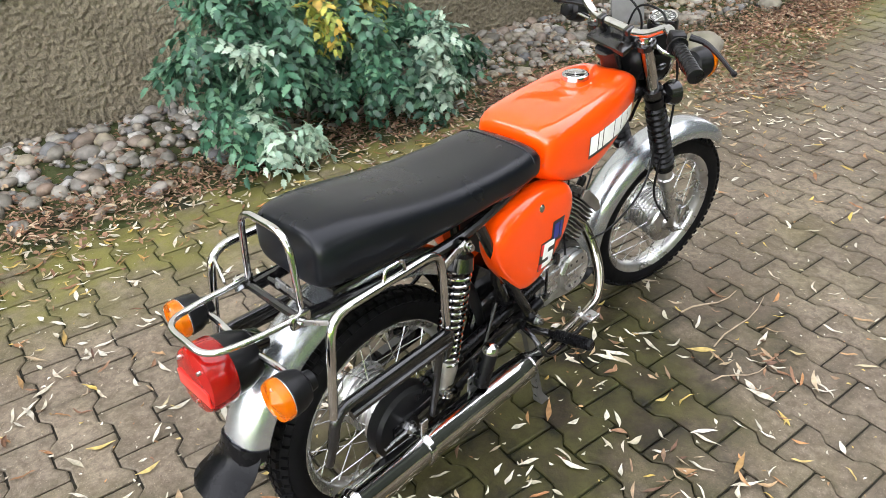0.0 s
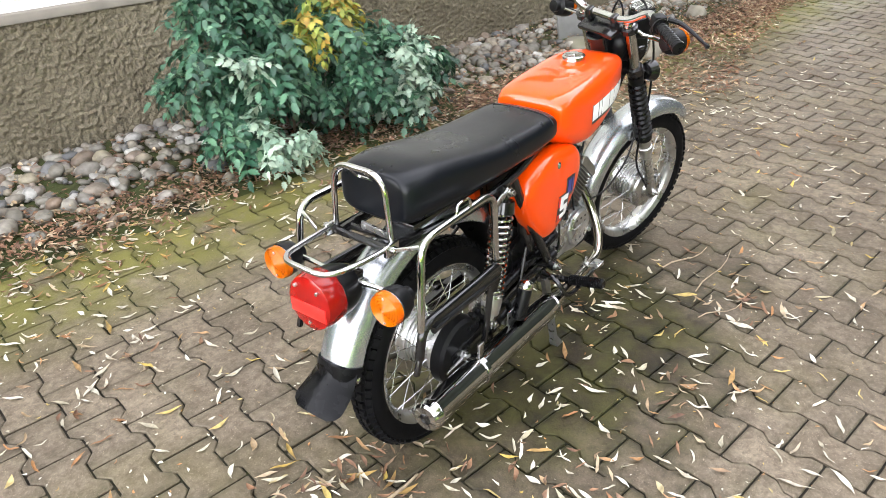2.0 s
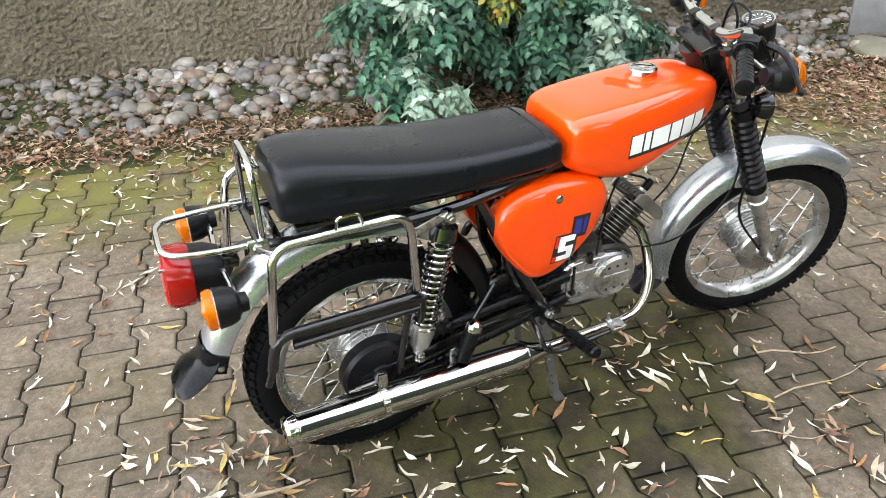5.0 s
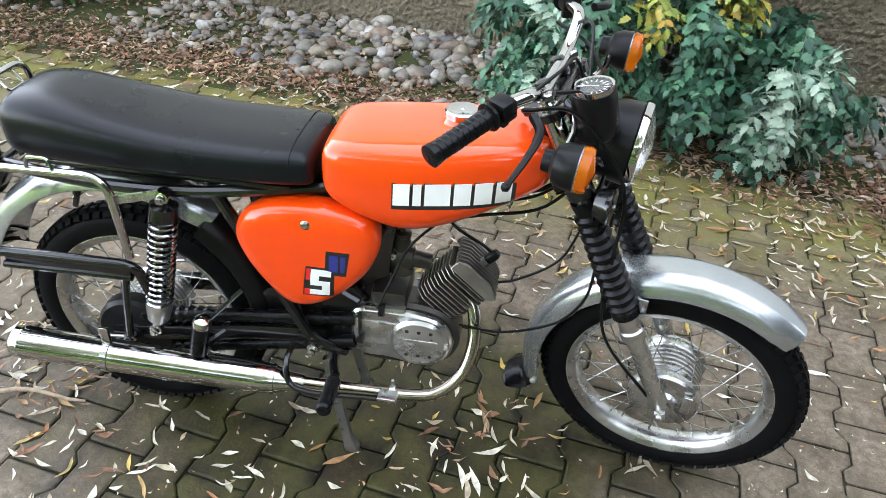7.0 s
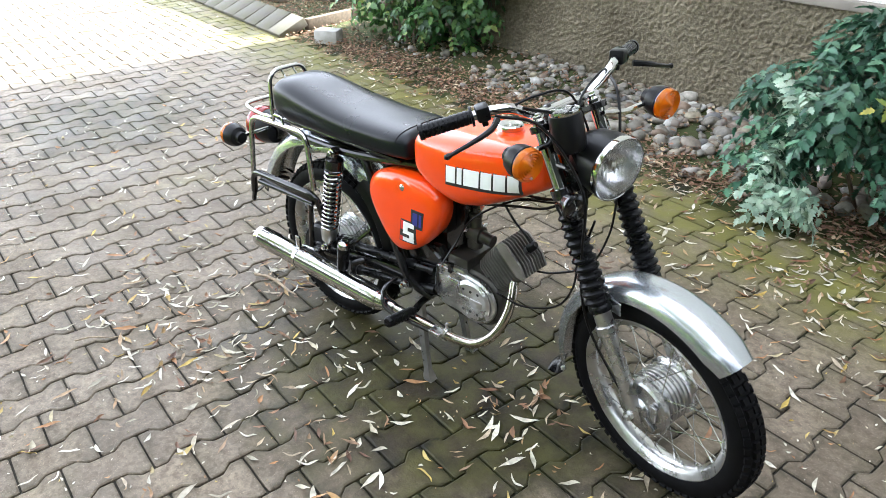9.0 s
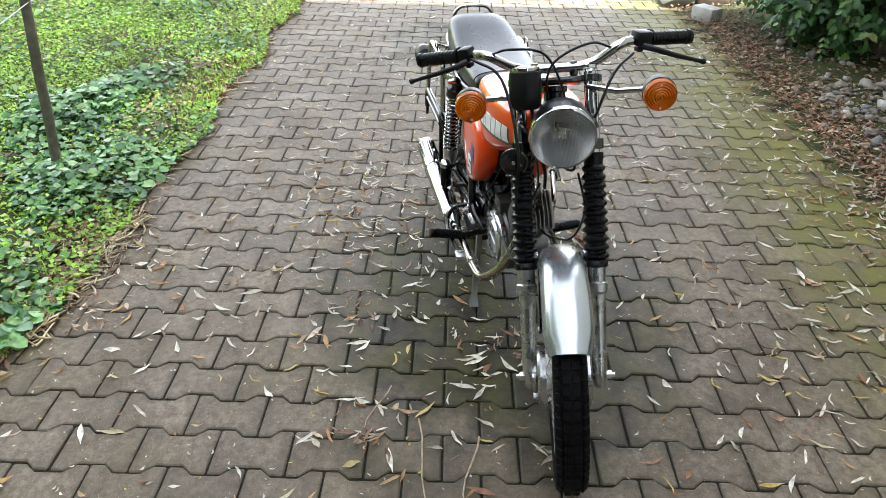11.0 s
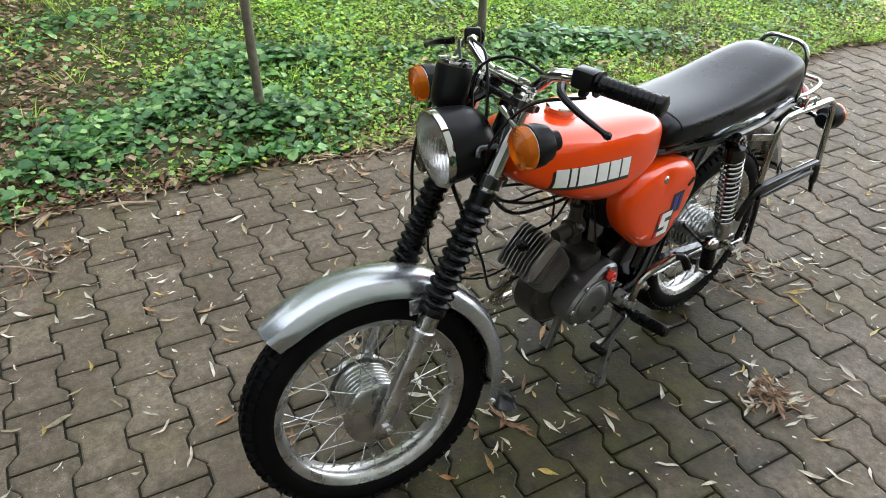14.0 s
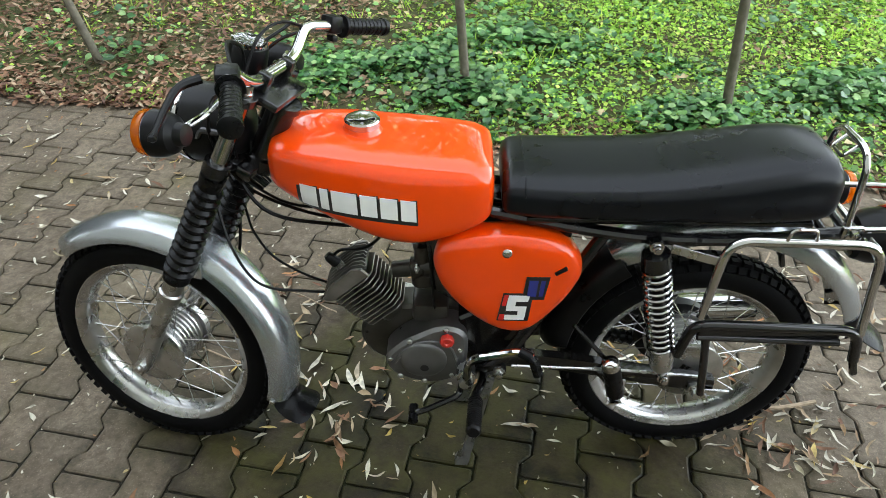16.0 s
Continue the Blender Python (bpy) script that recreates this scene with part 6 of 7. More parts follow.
rest = Sheet()
for a, b, r in spots:
    rot = Euler((rng.uniform(-0.4, 0.4), rng.uniform(-0.4, 0.4), rng.uniform(0, 6.28)))
    place = drive(a, b, bed_height(a, b) + r * 0.22 + rng.uniform(0, 0.010))
    if (a, b, r) in singles:
        ob = new("pebble", PEB_MESH[rng.randrange(10)])
        ob.parent = bed
        ob.matrix_local = Matrix.LocRotScale(place, rot, Vector((r, r, r)))
    else:
        m = Matrix.LocRotScale(place, rot, None)
        fine = r > 0.019 and -1.8 < a < 3.0
        rest.add([m @ v for v in pebble_verts(ICO_V if fine else ICO1_V, r, rng.uniform(0, 50))], ICO_F if fine else ICO1_F)
rest.build("pebbles", PEBBLE, bed, "rounded grey and brown pebbles", "stuff")

brown = Sheet()
BL = [leaf_proto(0.045, 0.008, 0.15, 0, 0.5), leaf_proto(0.03, 0.011, 0.3, 0, 0.5), leaf_proto(0.06, 0.006, -0.1, 0, 0.6, 0.3)]
for i in range(26000):
    a = rng.uniform(-3.7, 6.0)
    b = rng.gauss(EDGE_BED + 0.10, 0.12) if rng.random() < 0.65 else rng.uniform(EDGE_BED, WALL_B)
    if i % 4 == 0:
        a, b = rng.uniform(-6.5, -3.8), rng.uniform(EDGE_BED + 0.12, WALL_B + 0.6)
    if a > 1.3 and rng.random() < 0.6:
        b = rng.uniform(EDGE_BED - 0.05, WALL_B) if rng.random() < 0.6 else EDGE_BED - abs(rng.gauss(0, 0.17))
    if (b > WALL_B - 0.02 and a > -3.4) or b < EDGE_BED - 0.35:
        continue
    V, F = BL[rng.randrange(3)]
    z = max(bed_height(a, b), 0.0) + rng.uniform(0.004, 0.034) if a > -3.75 else rng.uniform(0.022, 0.04)
    m = Matrix.LocRotScale(drive(a, b, z), Euler((rng.uniform(-0.5, 0.5), rng.uniform(-0.35, 0.35), rng.uniform(0, 6.28))), Vector((1, 1, 1)) * rng.uniform(0.3, 0.95))
    brown.add([m @ v for v in V], F)
# a drift that spreads from the bed over the paving
for i in range(7000):
    a = rng.uniform(1.9, 6.2)
    reach = 0.85 * max(0.0, 1 - abs(a - 3.15) / (1.25 if a < 3.15 else 2.4)) + 0.12
    b = EDGE_BED + 0.1 - (reach + 0.1) * rng.random() ** 1.15 + rng.gauss(0, 0.05)
    V, F = BL[rng.randrange(3)]
    m = Matrix.LocRotScale(drive(a, b, max(bed_height(a, b), 0.0) + rng.uniform(0.004, 0.026)), Euler((rng.uniform(-0.5, 0.5), rng.uniform(-0.35, 0.35), rng.uniform(0, 6.28))), Vector((1, 1, 1)) * rng.uniform(0.4, 1.1))
    brown.add([m @ v for v in V], F)
tagged(brown.build("leaf_litter", BROWNLITTER, None), "layer of brown fallen leaves and twigs in the bed", "leaf litter", kind="stuff")

# three larger stones and a slab that leans by the wall
BOULDER = material("mossy_boulder", (0.20, 0.18, 0.14), 0.8, 0, 0, 0.3, 12, 0.5, 90, (0.075, 0.085, 0.03), 6, 0.8)
for a, b, r, flat, way, what in ((3.50, 1.62, 0.135, 0.55, 0.4, "rounded mossy boulder lying among fallen leaves"), (3.38, 2.03, 0.15, 0.3, 1.1, "flat pale stone lying at the foot of the wall"),
                                 (4.75, 1.95, 0.09, 0.75, 0.2, "rounded grey stone lying in the leaf litter")):
    bm = bmesh.new()
    bmesh.ops.create_icosphere(bm, subdivisions=4, radius=1.0)
    for v in bm.verts:
        k = 1 + 0.16 * noise.noise(v.co * 1.1 + Vector((a * 3, b, 0))) + 0.04 * noise.noise(v.co * 4 + Vector((b, a, 2)))
        v.co = Vector((v.co.x * k * 1.15, v.co.y * k * 0.9, v.co.z * k * flat)) * r
    bm.transform(Matrix.Translation(drive(a, b, max(bed_height(a, b), 0.0) + r * flat * 0.45)) @ Matrix.Rotation(way, 4, "Z"))
    tagged(part("stone", bm, BOULDER, None), what, "stone", "larger stones in the bed")
bm = bmesh.new()
block(bm, (0.25, 0.022, 0.21), Matrix.Translation(drive(3.52, 2.27, max(bed_height(3.52, 2.27), 0.0) + 0.095)) @ Matrix.Rotation(TURN - 0.35, 4, "Z") @ Matrix.Rotation(-0.22, 4, "X"), 0.004)
SLAB = material("grey_slab", (0.15, 0.148, 0.14), 0.85, 0, 0, 0.15, 12, 0.4, 120, (0.09, 0.09, 0.07), 9, 0.4)
tagged(part("stone_slab", bm, SLAB, None), "small grey concrete slab leaning at the foot of the wall", "slab")

# ---- shrubs ----
def leaflet_proto(length, half, curl, fold=0.3):
    """A pointed leaflet with three pairs of coarse teeth that point forward."""
    rim = ((0.06, 0.30), (0.20, 0.92), (0.24, 0.52), (0.45, 1.0), (0.46, 0.56), (0.68, 0.78), (0.69, 0.36), (0.86, 0.34), (0.87, 0.14))
    V, F = [Vector((0, 0, 0))], []
    for t, w in rim:
        z = curl * length * t * t
        V += [Vector((t * length, 0, z)), Vector((t * length, half * w, z + half * w * fold)), Vector((t * length, -half * w, z + half * w * fold))]
    V.append(Vector((length, 0, curl * length)))
    n = len(rim)
    F += [(0, 1, 2), (0, 3, 1)]
    for i in range(n - 1):
        q = 1 + i * 3
        F += [(q, q + 3, q + 4, q + 1), (q, q + 2, q + 5, q + 3)]
    q = 1 + (n - 1) * 3
    F += [(q, q + 3, q + 1), (q, q + 2, q + 3)]
    return V, F


def spray_proto(seed, length=0.2, leaflets=7, size=0.065, wide=0.019):
    """A compound leaf: a stalk with toothed leaflets in pairs and one at its tip."""
    r = random.Random(seed)
    V, F = [], []
    def put(m, lf):
        b = len(V)
        V.extend([m @ v for v in lf[0]])
        F.extend([tuple(b + i for i in q) for q in lf[1]])
    pairs = leaflets // 2
    for i in range(pairs + 1):
        t = 0.25 + 0.75 * i / pairs
        x, z = length * t, -0.2 * length * t * t
        sz = size * (0.75 + 0.35 * math.sin(math.pi * (0.25 + 0.6 * t)))
        lf = leaflet_proto(sz, wide * sz / 0.065, r.uniform(-0.35, -0.05))
        if i == pairs:
            put(Matrix.LocRotScale((x, 0, z), Euler((r.uniform(-0.3, 0.3), 0.5, 0)), None), lf)
        else:
            for s in (-1, 1):
                put(Matrix.LocRotScale((x, 0, z), Euler((r.uniform(-0.4, 0.4), r.uniform(0.0, 0.5), s * r.uniform(0.8, 1.15))), None), lf)
    # stalk
    b = len(V)
    for i in range(4):
        t = i / 3
        for dy, dz in ((-0.0013, 0), (0.0013, 0), (0, 0.002)):
            V.append(Vector((length * t, dy, -0.2 * length * t * t + dz - 0.001)))
    for i in range(3):
        for j in range(3):
            F.append((b + i * 3 + j, b + i * 3 + (j + 1) % 3, b + i * 3 + 3 + (j + 1) % 3, b + i * 3 + 3 + j))
    return V, F


def mesh_of(name, proto, mat):
    me = bpy.data.meshes.new(name)
    me.from_pydata([tuple(v) for v in proto[0]], [], proto[1])
    me.polygons.foreach_set("use_smooth", [True] * len(me.polygons))
    me.materials.append(mat)
    me.update()
    return me


def shrub(name, label, centre, lobes, count, singles_n, mats, seed, spray_len=0.2, stems_n=9):
    """Stems from the ground and leaf sprays over several rounded lobes with gaps between them."""
    r = random.Random(seed)
    root = tagged(new(name), label, "shrub")
    root.location = centre
    protos = [[spray_proto(seed + i, spray_len * f, 7, 0.067 * f * spray_len / 0.2, 0.0225) for i, f in enumerate((0.8, 1.0, 1.15, 0.95))] for _ in mats]
    meshes = [[mesh_of("leaf_spray", p, mt) for p in ps] for ps, mt in zip(protos, mats)]
    sheets = [Sheet() for _ in mats]
    for k in range(stems_n):
        lx, ly, lz, lr, _ = lobes[k % len(lobes)]
        bm = bmesh.new()
        top = Vector((lx + r.uniform(-0.1, 0.1), ly + r.uniform(-0.1, 0.1), lz + lr * 0.4))
        p0 = Vector((lx * 0.35 + r.uniform(-0.08, 0.08), ly * 0.35 + r.uniform(-0.06, 0.06), -0.02))
        midp = p0.lerp(top, 0.5) + Vector((r.uniform(-0.06, 0.06), r.uniform(-0.06, 0.06), 0.05))
        pts = spline([p0, midp, top], 5)
        tube(bm, pts, [0.011 * (1 - 0.75 * i / (len(pts) - 1)) for i in range(len(pts))], 6)
        part("stem", bm, BARK, root)
    done = 0
    weights = [q[3] ** 2 for q in lobes]
    for i in range(count):
        lx, ly, lz, lr, mat_i = r.choices(lobes, weights)[0]
        d = Vector((r.gauss(0, 1), r.gauss(0, 1), r.gauss(0.25, 1))).normalized()
        depth = 1 - 0.55 * r.random() ** 2.2
        p = Vector((lx, ly, lz)) + Vector((d.x * lr, d.y * lr, d.z * lr * 1.05)) * depth
        p += Vector((noise.noise(p * 5), noise.noise(p * 5 + Vector((9, 0, 0))), noise.noise(p * 5 + Vector((0, 9, 0))))) * 0.09
        if p.z < 0.03 or drive_b(centre + p) > WALL_B - 0.05:
            continue
        out = Vector((d.x, d.y, d.z * 0.35 + r.uniform(-0.75, 0.05))).normalized()
        q = out.to_track_quat("X", "Z").to_matrix().to_4x4()
        sc = r.uniform(0.65, 1.15)
        m = Matrix.Translation(p - out * spray_len * 0.6 * sc) @ q @ Matrix.Rotation(r.uniform(-0.6, 0.6), 4, "X") @ Matrix.Rotation(r.uniform(-0.2, 0.5), 4, "Y") @ Matrix.Scale(sc, 4)
        j = r.randrange(4)
        if done < singles_n and depth > 0.8 and d.y < 0.35:
            ob = new("leaf_spray", meshes[mat_i][j])
            ob.parent = root
            ob.matrix_local = m
            done += 1
        else:
            V, F = protos[mat_i][j]
            sheets[mat_i].add([m @ v for v in V], F)
    for sh, mt in zip(sheets, mats):
        if sh.v:
            sh.build("foliage", mt, root, "dense leaf sprays", "stuff")
    return root


def drive_b(p):
    return -ST * p.x + CT * p.y


C1 = drive(1.02, 2.2, 0.03)
shrub("shrub", "blue-green shrub with toothed leaves in the bed by the wall", C1,
      [(-0.25, 0.02, 0.57, 0.25, 0), (0.06, 0.05, 0.52, 0.26, 0), (0.44, -0.02, 0.30, 0.20, 0), (-0.5, -0.12, 0.40, 0.21, 0), (0.03, -0.2, 0.33, 0.27, 0),
       (0.48, -0.22, 0.24, 0.22, 0), (-0.14, 0.02, 0.74, 0.17, 0), (0.10, 0.05, 0.68, 0.14, 0), (0.42, -0.50, 0.22, 0.16, 1), (0.34, -0.48, 0.12, 0.14, 0), (0.12, -0.40, 0.24, 0.17, 0), (0.62, -0.42, 0.25, 0.15, 0),
       (0.58, -0.36, 0.33, 0.12, 1), (-0.50, -0.46, 0.17, 0.12, 1), (-0.36, -0.5, 0.13, 0.10, 1), (-0.55, -0.3, 0.2, 0.16, 0),
       (-0.62, -0.22, 0.40, 0.15, 0), (-0.34, -0.34, 0.44, 0.16, 0), (-0.1, -0.30, 0.54, 0.10, 2), (0.22, -0.18, 0.56, 0.12, 2), (0.26, -0.10, 0.66, 0.1, 2), (-0.5, -0.35, 0.44, 0.08, 1)],
      1500, 290, (SHRUB, SHRUB_PALE, SHRUB_YELLOW), 11, 0.165)
C2 = drive(-2.78, 2.28, 0.03)
shrub("shrub", "dense dark green shrub at the corner of the house wall", C2,
      [(-0.2, 0.0, 0.45, 0.4, 0), (0.25, 0.0, 0.5, 0.4, 0), (-0.05, 0.05, 0.95, 0.4, 0), (0.4, 0.05, 0.25, 0.25, 0), (-0.5, -0.05, 0.85, 0.3, 0), (0.1, 0, 1.3, 0.35, 0), (0.62, 0.05, 0.6, 0.32, 0), (0.7, 0.1, 1.05, 0.33, 0)],
      1050, 160, (SHRUB_GREEN,), 23, 0.2)
shrub("shrub", "small yellowing shrub behind the kerb", drive(-4.55, 2.75, 0.0),
      [(0.0, 0.0, 0.35, 0.28, 0), (0.2, 0.1, 0.6, 0.25, 0), (-0.2, 0.05, 0.6, 0.22, 0)], 170, 30, (SHRUB_YELLOW,), 31, 0.15, 6)
# low dark shrub made taller, its last three lobes added to shade the strip
shrub("shrub", "tall dark green shrub at the back of the bare strip", drive(-6.6, 4.0, 0.0),
      [(-0.9, 0.0, 0.7, 0.75, 0), (0.3, 0.1, 0.7, 0.7, 0), (1.3, 0.3, 0.8, 0.7, 0), (-0.4, 0.2, 1.6, 0.75, 0), (0.7, 0.3, 1.7, 0.7, 0), (-1.8, 0.1, 1.0, 0.8, 0), (2.2, 0.4, 0.8, 0.7, 0), (2.5, 0.5, 1.7, 0.7, 0), (3.0, 0.7, 1.0, 0.6, 0)], 2300, 40, (SHRUB_DARK,), 37, 0.34, 12)
shrub("shrub", "dark leafy shrub at the far side of the lawn", drive(0.6, -5.5, 0.0),
      [(0.0, 0.0, 0.6, 0.6, 0), (0.9, 0.1, 0.7, 0.65, 0), (-0.8, -0.1, 0.6, 0.55, 0), (1.7, 0.2, 0.6, 0.6, 0), (0.4, -0.2, 1.3, 0.6, 0)], 800, 40, (SHRUB_DARK,), 41, 0.3, 10)

# ---- willow on the lawn, at its far side ----
rng = random.Random(61)
tree = tagged(new("willow_tree"), "tall willow with a hanging crown beyond the lawn", "tree")
FOOT = drive(2.6, -10.6, 0.0)
bm = bmesh.new()
tube(bm, spline([FOOT + Vector((0, 0, -0.2)), FOOT + Vector((-0.1, 0.05, 1.2)), FOOT + Vector((-0.5, 0.3, 2.8)), FOOT + Vector((-1.1, 0.7, 4.4))], 5), [0.34 - 0.011 * i for i in range(16)], 14)
part("trunk", bm, BARK, tree)
crown = Sheet()
WILLOW_LEAF = leaf_proto(0.17, 0.019, -0.1, 0, 0.3)
for k in range(13):
    tip = drive(-4.6 + k * 0.98, -8.6 + 1.1 * math.sin(k * 2.1), 9.6 + 1.3 * math.sin(k * 1.3))
    root_ = FOOT + Vector((-1.0, 0.65, 4.2))
    pts = spline([root_, root_.lerp(tip, 0.5) + Vector((0, 0, 1.4)), tip], 6)
    bm = bmesh.new()
    tube(bm, pts, [0.13 * (1 - 0.85 * i / (len(pts) - 1)) for i in range(len(pts))], 7)
    part("limb", bm, BARK, tree)
    for n in range(64):
        at_ = (tip if n % 2 else pts[rng.randrange(4, len(pts))]) + Vector((rng.gauss(0, 0.6), rng.gauss(0, 0.7), rng.gauss(0.3, 0.5)))
        drop = rng.uniform(2.5, 6.5)
        for q in range(26):
            m = Matrix.LocRotScale(at_ + Vector((rng.gauss(0, 0.12), rng.gauss(0, 0.12), -drop * q / 26)), Euler((rng.uniform(-0.6, 0.6), rng.uniform(0.3, 1.3), rng.uniform(0, 6.28))), Vector((1, 1, 1)) * rng.uniform(1.2, 2.2))
            if m.translation.z > 1.2:
                crown.add([m @ v for v in WILLOW_LEAF[0]], WILLOW_LEAF[1])
crown.build("crown", WILLOW, tree, "hanging strands of narrow leaves", "stuff")

# ---- strip beyond the bed: kerb of slanted bricks, concrete block ----
bm = bmesh.new()
oriented(bm, -11, -3.74, EDGE_BED - 0.02, EDGE_BED + 4.5, -0.03, 0.02)
structure("side_bed", bm, SOIL, "bare soil strip beyond the end of the bed", "ground")
kerb_root = tagged(new("kerb"), "kerb of slanted concrete edging bricks beside the drive", "kerb", kind="structure")
me = bpy.data.meshes.new("kerb_brick")
bmk = bmesh.new()
block(bmk, (0.236, 0.27, 0.08), Matrix(), 0.01)
finish(bmk)
bmk.to_mesh(me)
bmk.free()
me.materials.append(KERB)
for i in range(26):
    ob = new("kerb_brick", me)
    ob.parent = kerb_root
    a = -3.82 - i * 0.245
    ob.matrix_local = Matrix.Translation(drive(a, EDGE_BED - 0.03 + 0.006 * i, 0.045)) @ Matrix.Rotation(TURN - 0.025 + 0.012 * math.sin(i * 2.1), 4, "Z") @ Matrix.Rotation(0.42 + 0.03 * math.sin(i * 1.3), 4, "X")
me = bpy.data.meshes.new("edging_board")
bmk = bmesh.new()
block(bmk, (0.5, 0.06, 0.14), Matrix(), 0.008)
finish(bmk)
bmk.to_mesh(me)
bmk.free()
me.materials.append(BARK)
for i in range(2):
    ob = new("edging_board", me)
    ob.parent = kerb_root
    ob.matrix_local = Matrix.Translation(drive(-3.80 - 0.1 * i, EDGE_BED + 0.36 + i * 0.5, 0.04)) @ Matrix.Rotation(TURN + math.pi / 2 + 0.2, 4, "Z")
for a, b, w, d, t in ((-5.25, 2.35, 0.55, 0.42, 0.25), (-5.72, 2.78, 0.5, 0.4, 0.1), (-4.9, 2.72, 0.4, 0.34, 0.5)):
    bm = bmesh.new()
    block(bm, (w, d, 0.04), Matrix.Translation(drive(a, b, 0.036)) @ Matrix.Rotation(TURN + t, 4, "Z"), 0.008)
    tagged(part("flagstone", bm, FLAG, None), "flat brown-grey flagstone lying on the soil", "flagstone", "flagstones in the bare strip")
bm = bmesh.new()
block(bm, (0.20, 0.13, 0.11), Matrix.Translation(drive(-3.30, 1.83, 0.055)) @ Matrix.Rotation(0.45, 4, "Z"), 0.012)
tagged(part("concrete_block", bm, CONCRETE, None), "small pale concrete block lying at the drive's edge", "block")
# dry stalks that hang over the bare strip
rng = random.Random(71)
stalks = Sheet()
for i in range(150):
    root_, way, up_ = Vector((rng.gauss(0, 0.12), rng.gauss(0, 0.12), 0)), rng.uniform(0, 6.28), rng.uniform(0.35, 0.8)
    reach, wd = rng.uniform(0.15, 0.55), rng.uniform(0.003, 0.006)
    side = Vector((-math.sin(way), math.cos(way), 0)) * wd
    pts = [root_ + Vector((math.cos(way), math.sin(way), 0)) * reach * t * t + Vector((0, 0, up_ * (2.0 * t - 1.35 * t * t))) for t in (0, 0.25, 0.5, 0.75, 1)]
    base = drive(-6.0, 2.95, 0.02)
    stalks.add([base + p + q for p in pts for q in (side, -side)], [(k * 2, k * 2 + 1, k * 2 + 3, k * 2 + 2) for k in range(4)])
tagged(stalks.build("dry_grass", STRAW), "clump of dry straw-coloured grass hanging over the soil", "dry grass")

# ---- fence stakes and cord ----
# foot and top of each stake in the world
POSTS = [((0.590, -1.954, -0.1), (0.658, -1.847, 0.705)), ((-0.548, -1.815, -0.1), (-0.440, -1.690, 0.90)), ((2.38, -2.10, -0.1), (2.60, -2.10, 0.80))]
tops = []
for p0, p1 in POSTS:
    p0, p1 = Vector(p0), Vector(p1)
    bm = bmesh.new()
    pts = [p0.lerp(p1, t) + Vector((noise.noise(Vector((p0.x, t * 4, 0))) * 0.006, noise.noise(Vector((p0.y, t * 4, 3))) * 0.006, 0)) for t in (0, 0.2, 0.4, 0.6, 0.8, 0.985, 1.0)]
    tube(bm, pts, [0.0215, 0.021, 0.0205, 0.020, 0.0195, 0.019, 0.016], 12)
    tagged(part("fence_stake", bm, POSTWOOD, None), "weathered round wooden stake standing in the ground cover", "fence post", "fence stakes")
    tops.append(p1)
bm = bmesh.new()
line = [tops[2] + Vector((0, 0, -0.04))]
for a, b, da, db in ((tops[2], tops[0], -0.04, -0.015), (tops[0], tops[1], -0.015, -0.12)):
    for i in range(1, 13):
        t = i / 12
        line.append(a.lerp(b, t) + Vector((0, 0, da + (db - da) * t - 0.02 * math.sin(math.pi * t))))
line.append(tops[1] + drive(-2.6, 0.0, -0.1))
tube(bm, line, 0.0019, 6)
tagged(part("cord", bm, WIRE, None), "thin white cord strung between the stakes", "cord")

# ---- grass and ground cover ----
rng = random.Random(21)
HEART = ([Vector(v) for v in ((0, 0, 0), (0.35, 0.5, 0.10), (0.75, 0.42, 0.05), (1.05, 0, -0.1), (0.75, -0.42, 0.05), (0.35, -0.5, 0.10), (-0.12, 0.3, 0.06), (-0.12, -0.3, 0.06), (0.5, 0, 0.0))],
         [(0, 8, 1, 6), (8, 2, 1), (8, 3, 2), (0, 7, 5, 8), (8, 5, 4), (8, 4, 3)])


def edge_wobble(a):
    return 0.09 * noise.noise(Vector((a * 1.7, 3.1, 0))) + 0.05 * noise.noise(Vector((a * 6, 1.1, 0)))


bm = bmesh.new()
NA, NB = 120, 40
grid = []
for i in range(NA + 1):
    a = -14 + 22.0 * i / NA
    row = []
    for j in range(NB + 1):
        b = EDGE_GRASS + edge_wobble(a) - 12.0 * (j / NB) ** 1.6
        row.append(bm.verts.new(drive(a, b, 0.003 + 0.03 * min(1, j / 4) + 0.03 * min(1, j / 3) * noise.noise(Vector((a, b, 0))))))
    grid.append(row)
for i in range(NA):
    for j in range(NB):
        bm.faces.new((grid[i][j], grid[i + 1][j], grid[i + 1][j + 1], grid[i][j + 1]))
lawn = structure("lawn", bm, TURF, "grass verge with ground cover plants along the drive", "lawn")

gen = np.random.default_rng(21)


def turned(rx, ry, rz):
    """Turning matrices for arrays of angles, x first, then y, then z."""
    cx, sx, cy, sy, cz, sz = np.cos(rx), np.sin(rx), np.cos(ry), np.sin(ry), np.cos(rz), np.sin(rz)
    return np.stack([np.stack([cz * cy, cz * sy * sx - sz * cx, cz * sy * cx + sz * sx], -1),
                     np.stack([sz * cy, sz * sy * sx + cz * cx, sz * sy * cx - cz * sx], -1),
                     np.stack([-sy, cy * sx, cy * cx], -1)], -2)


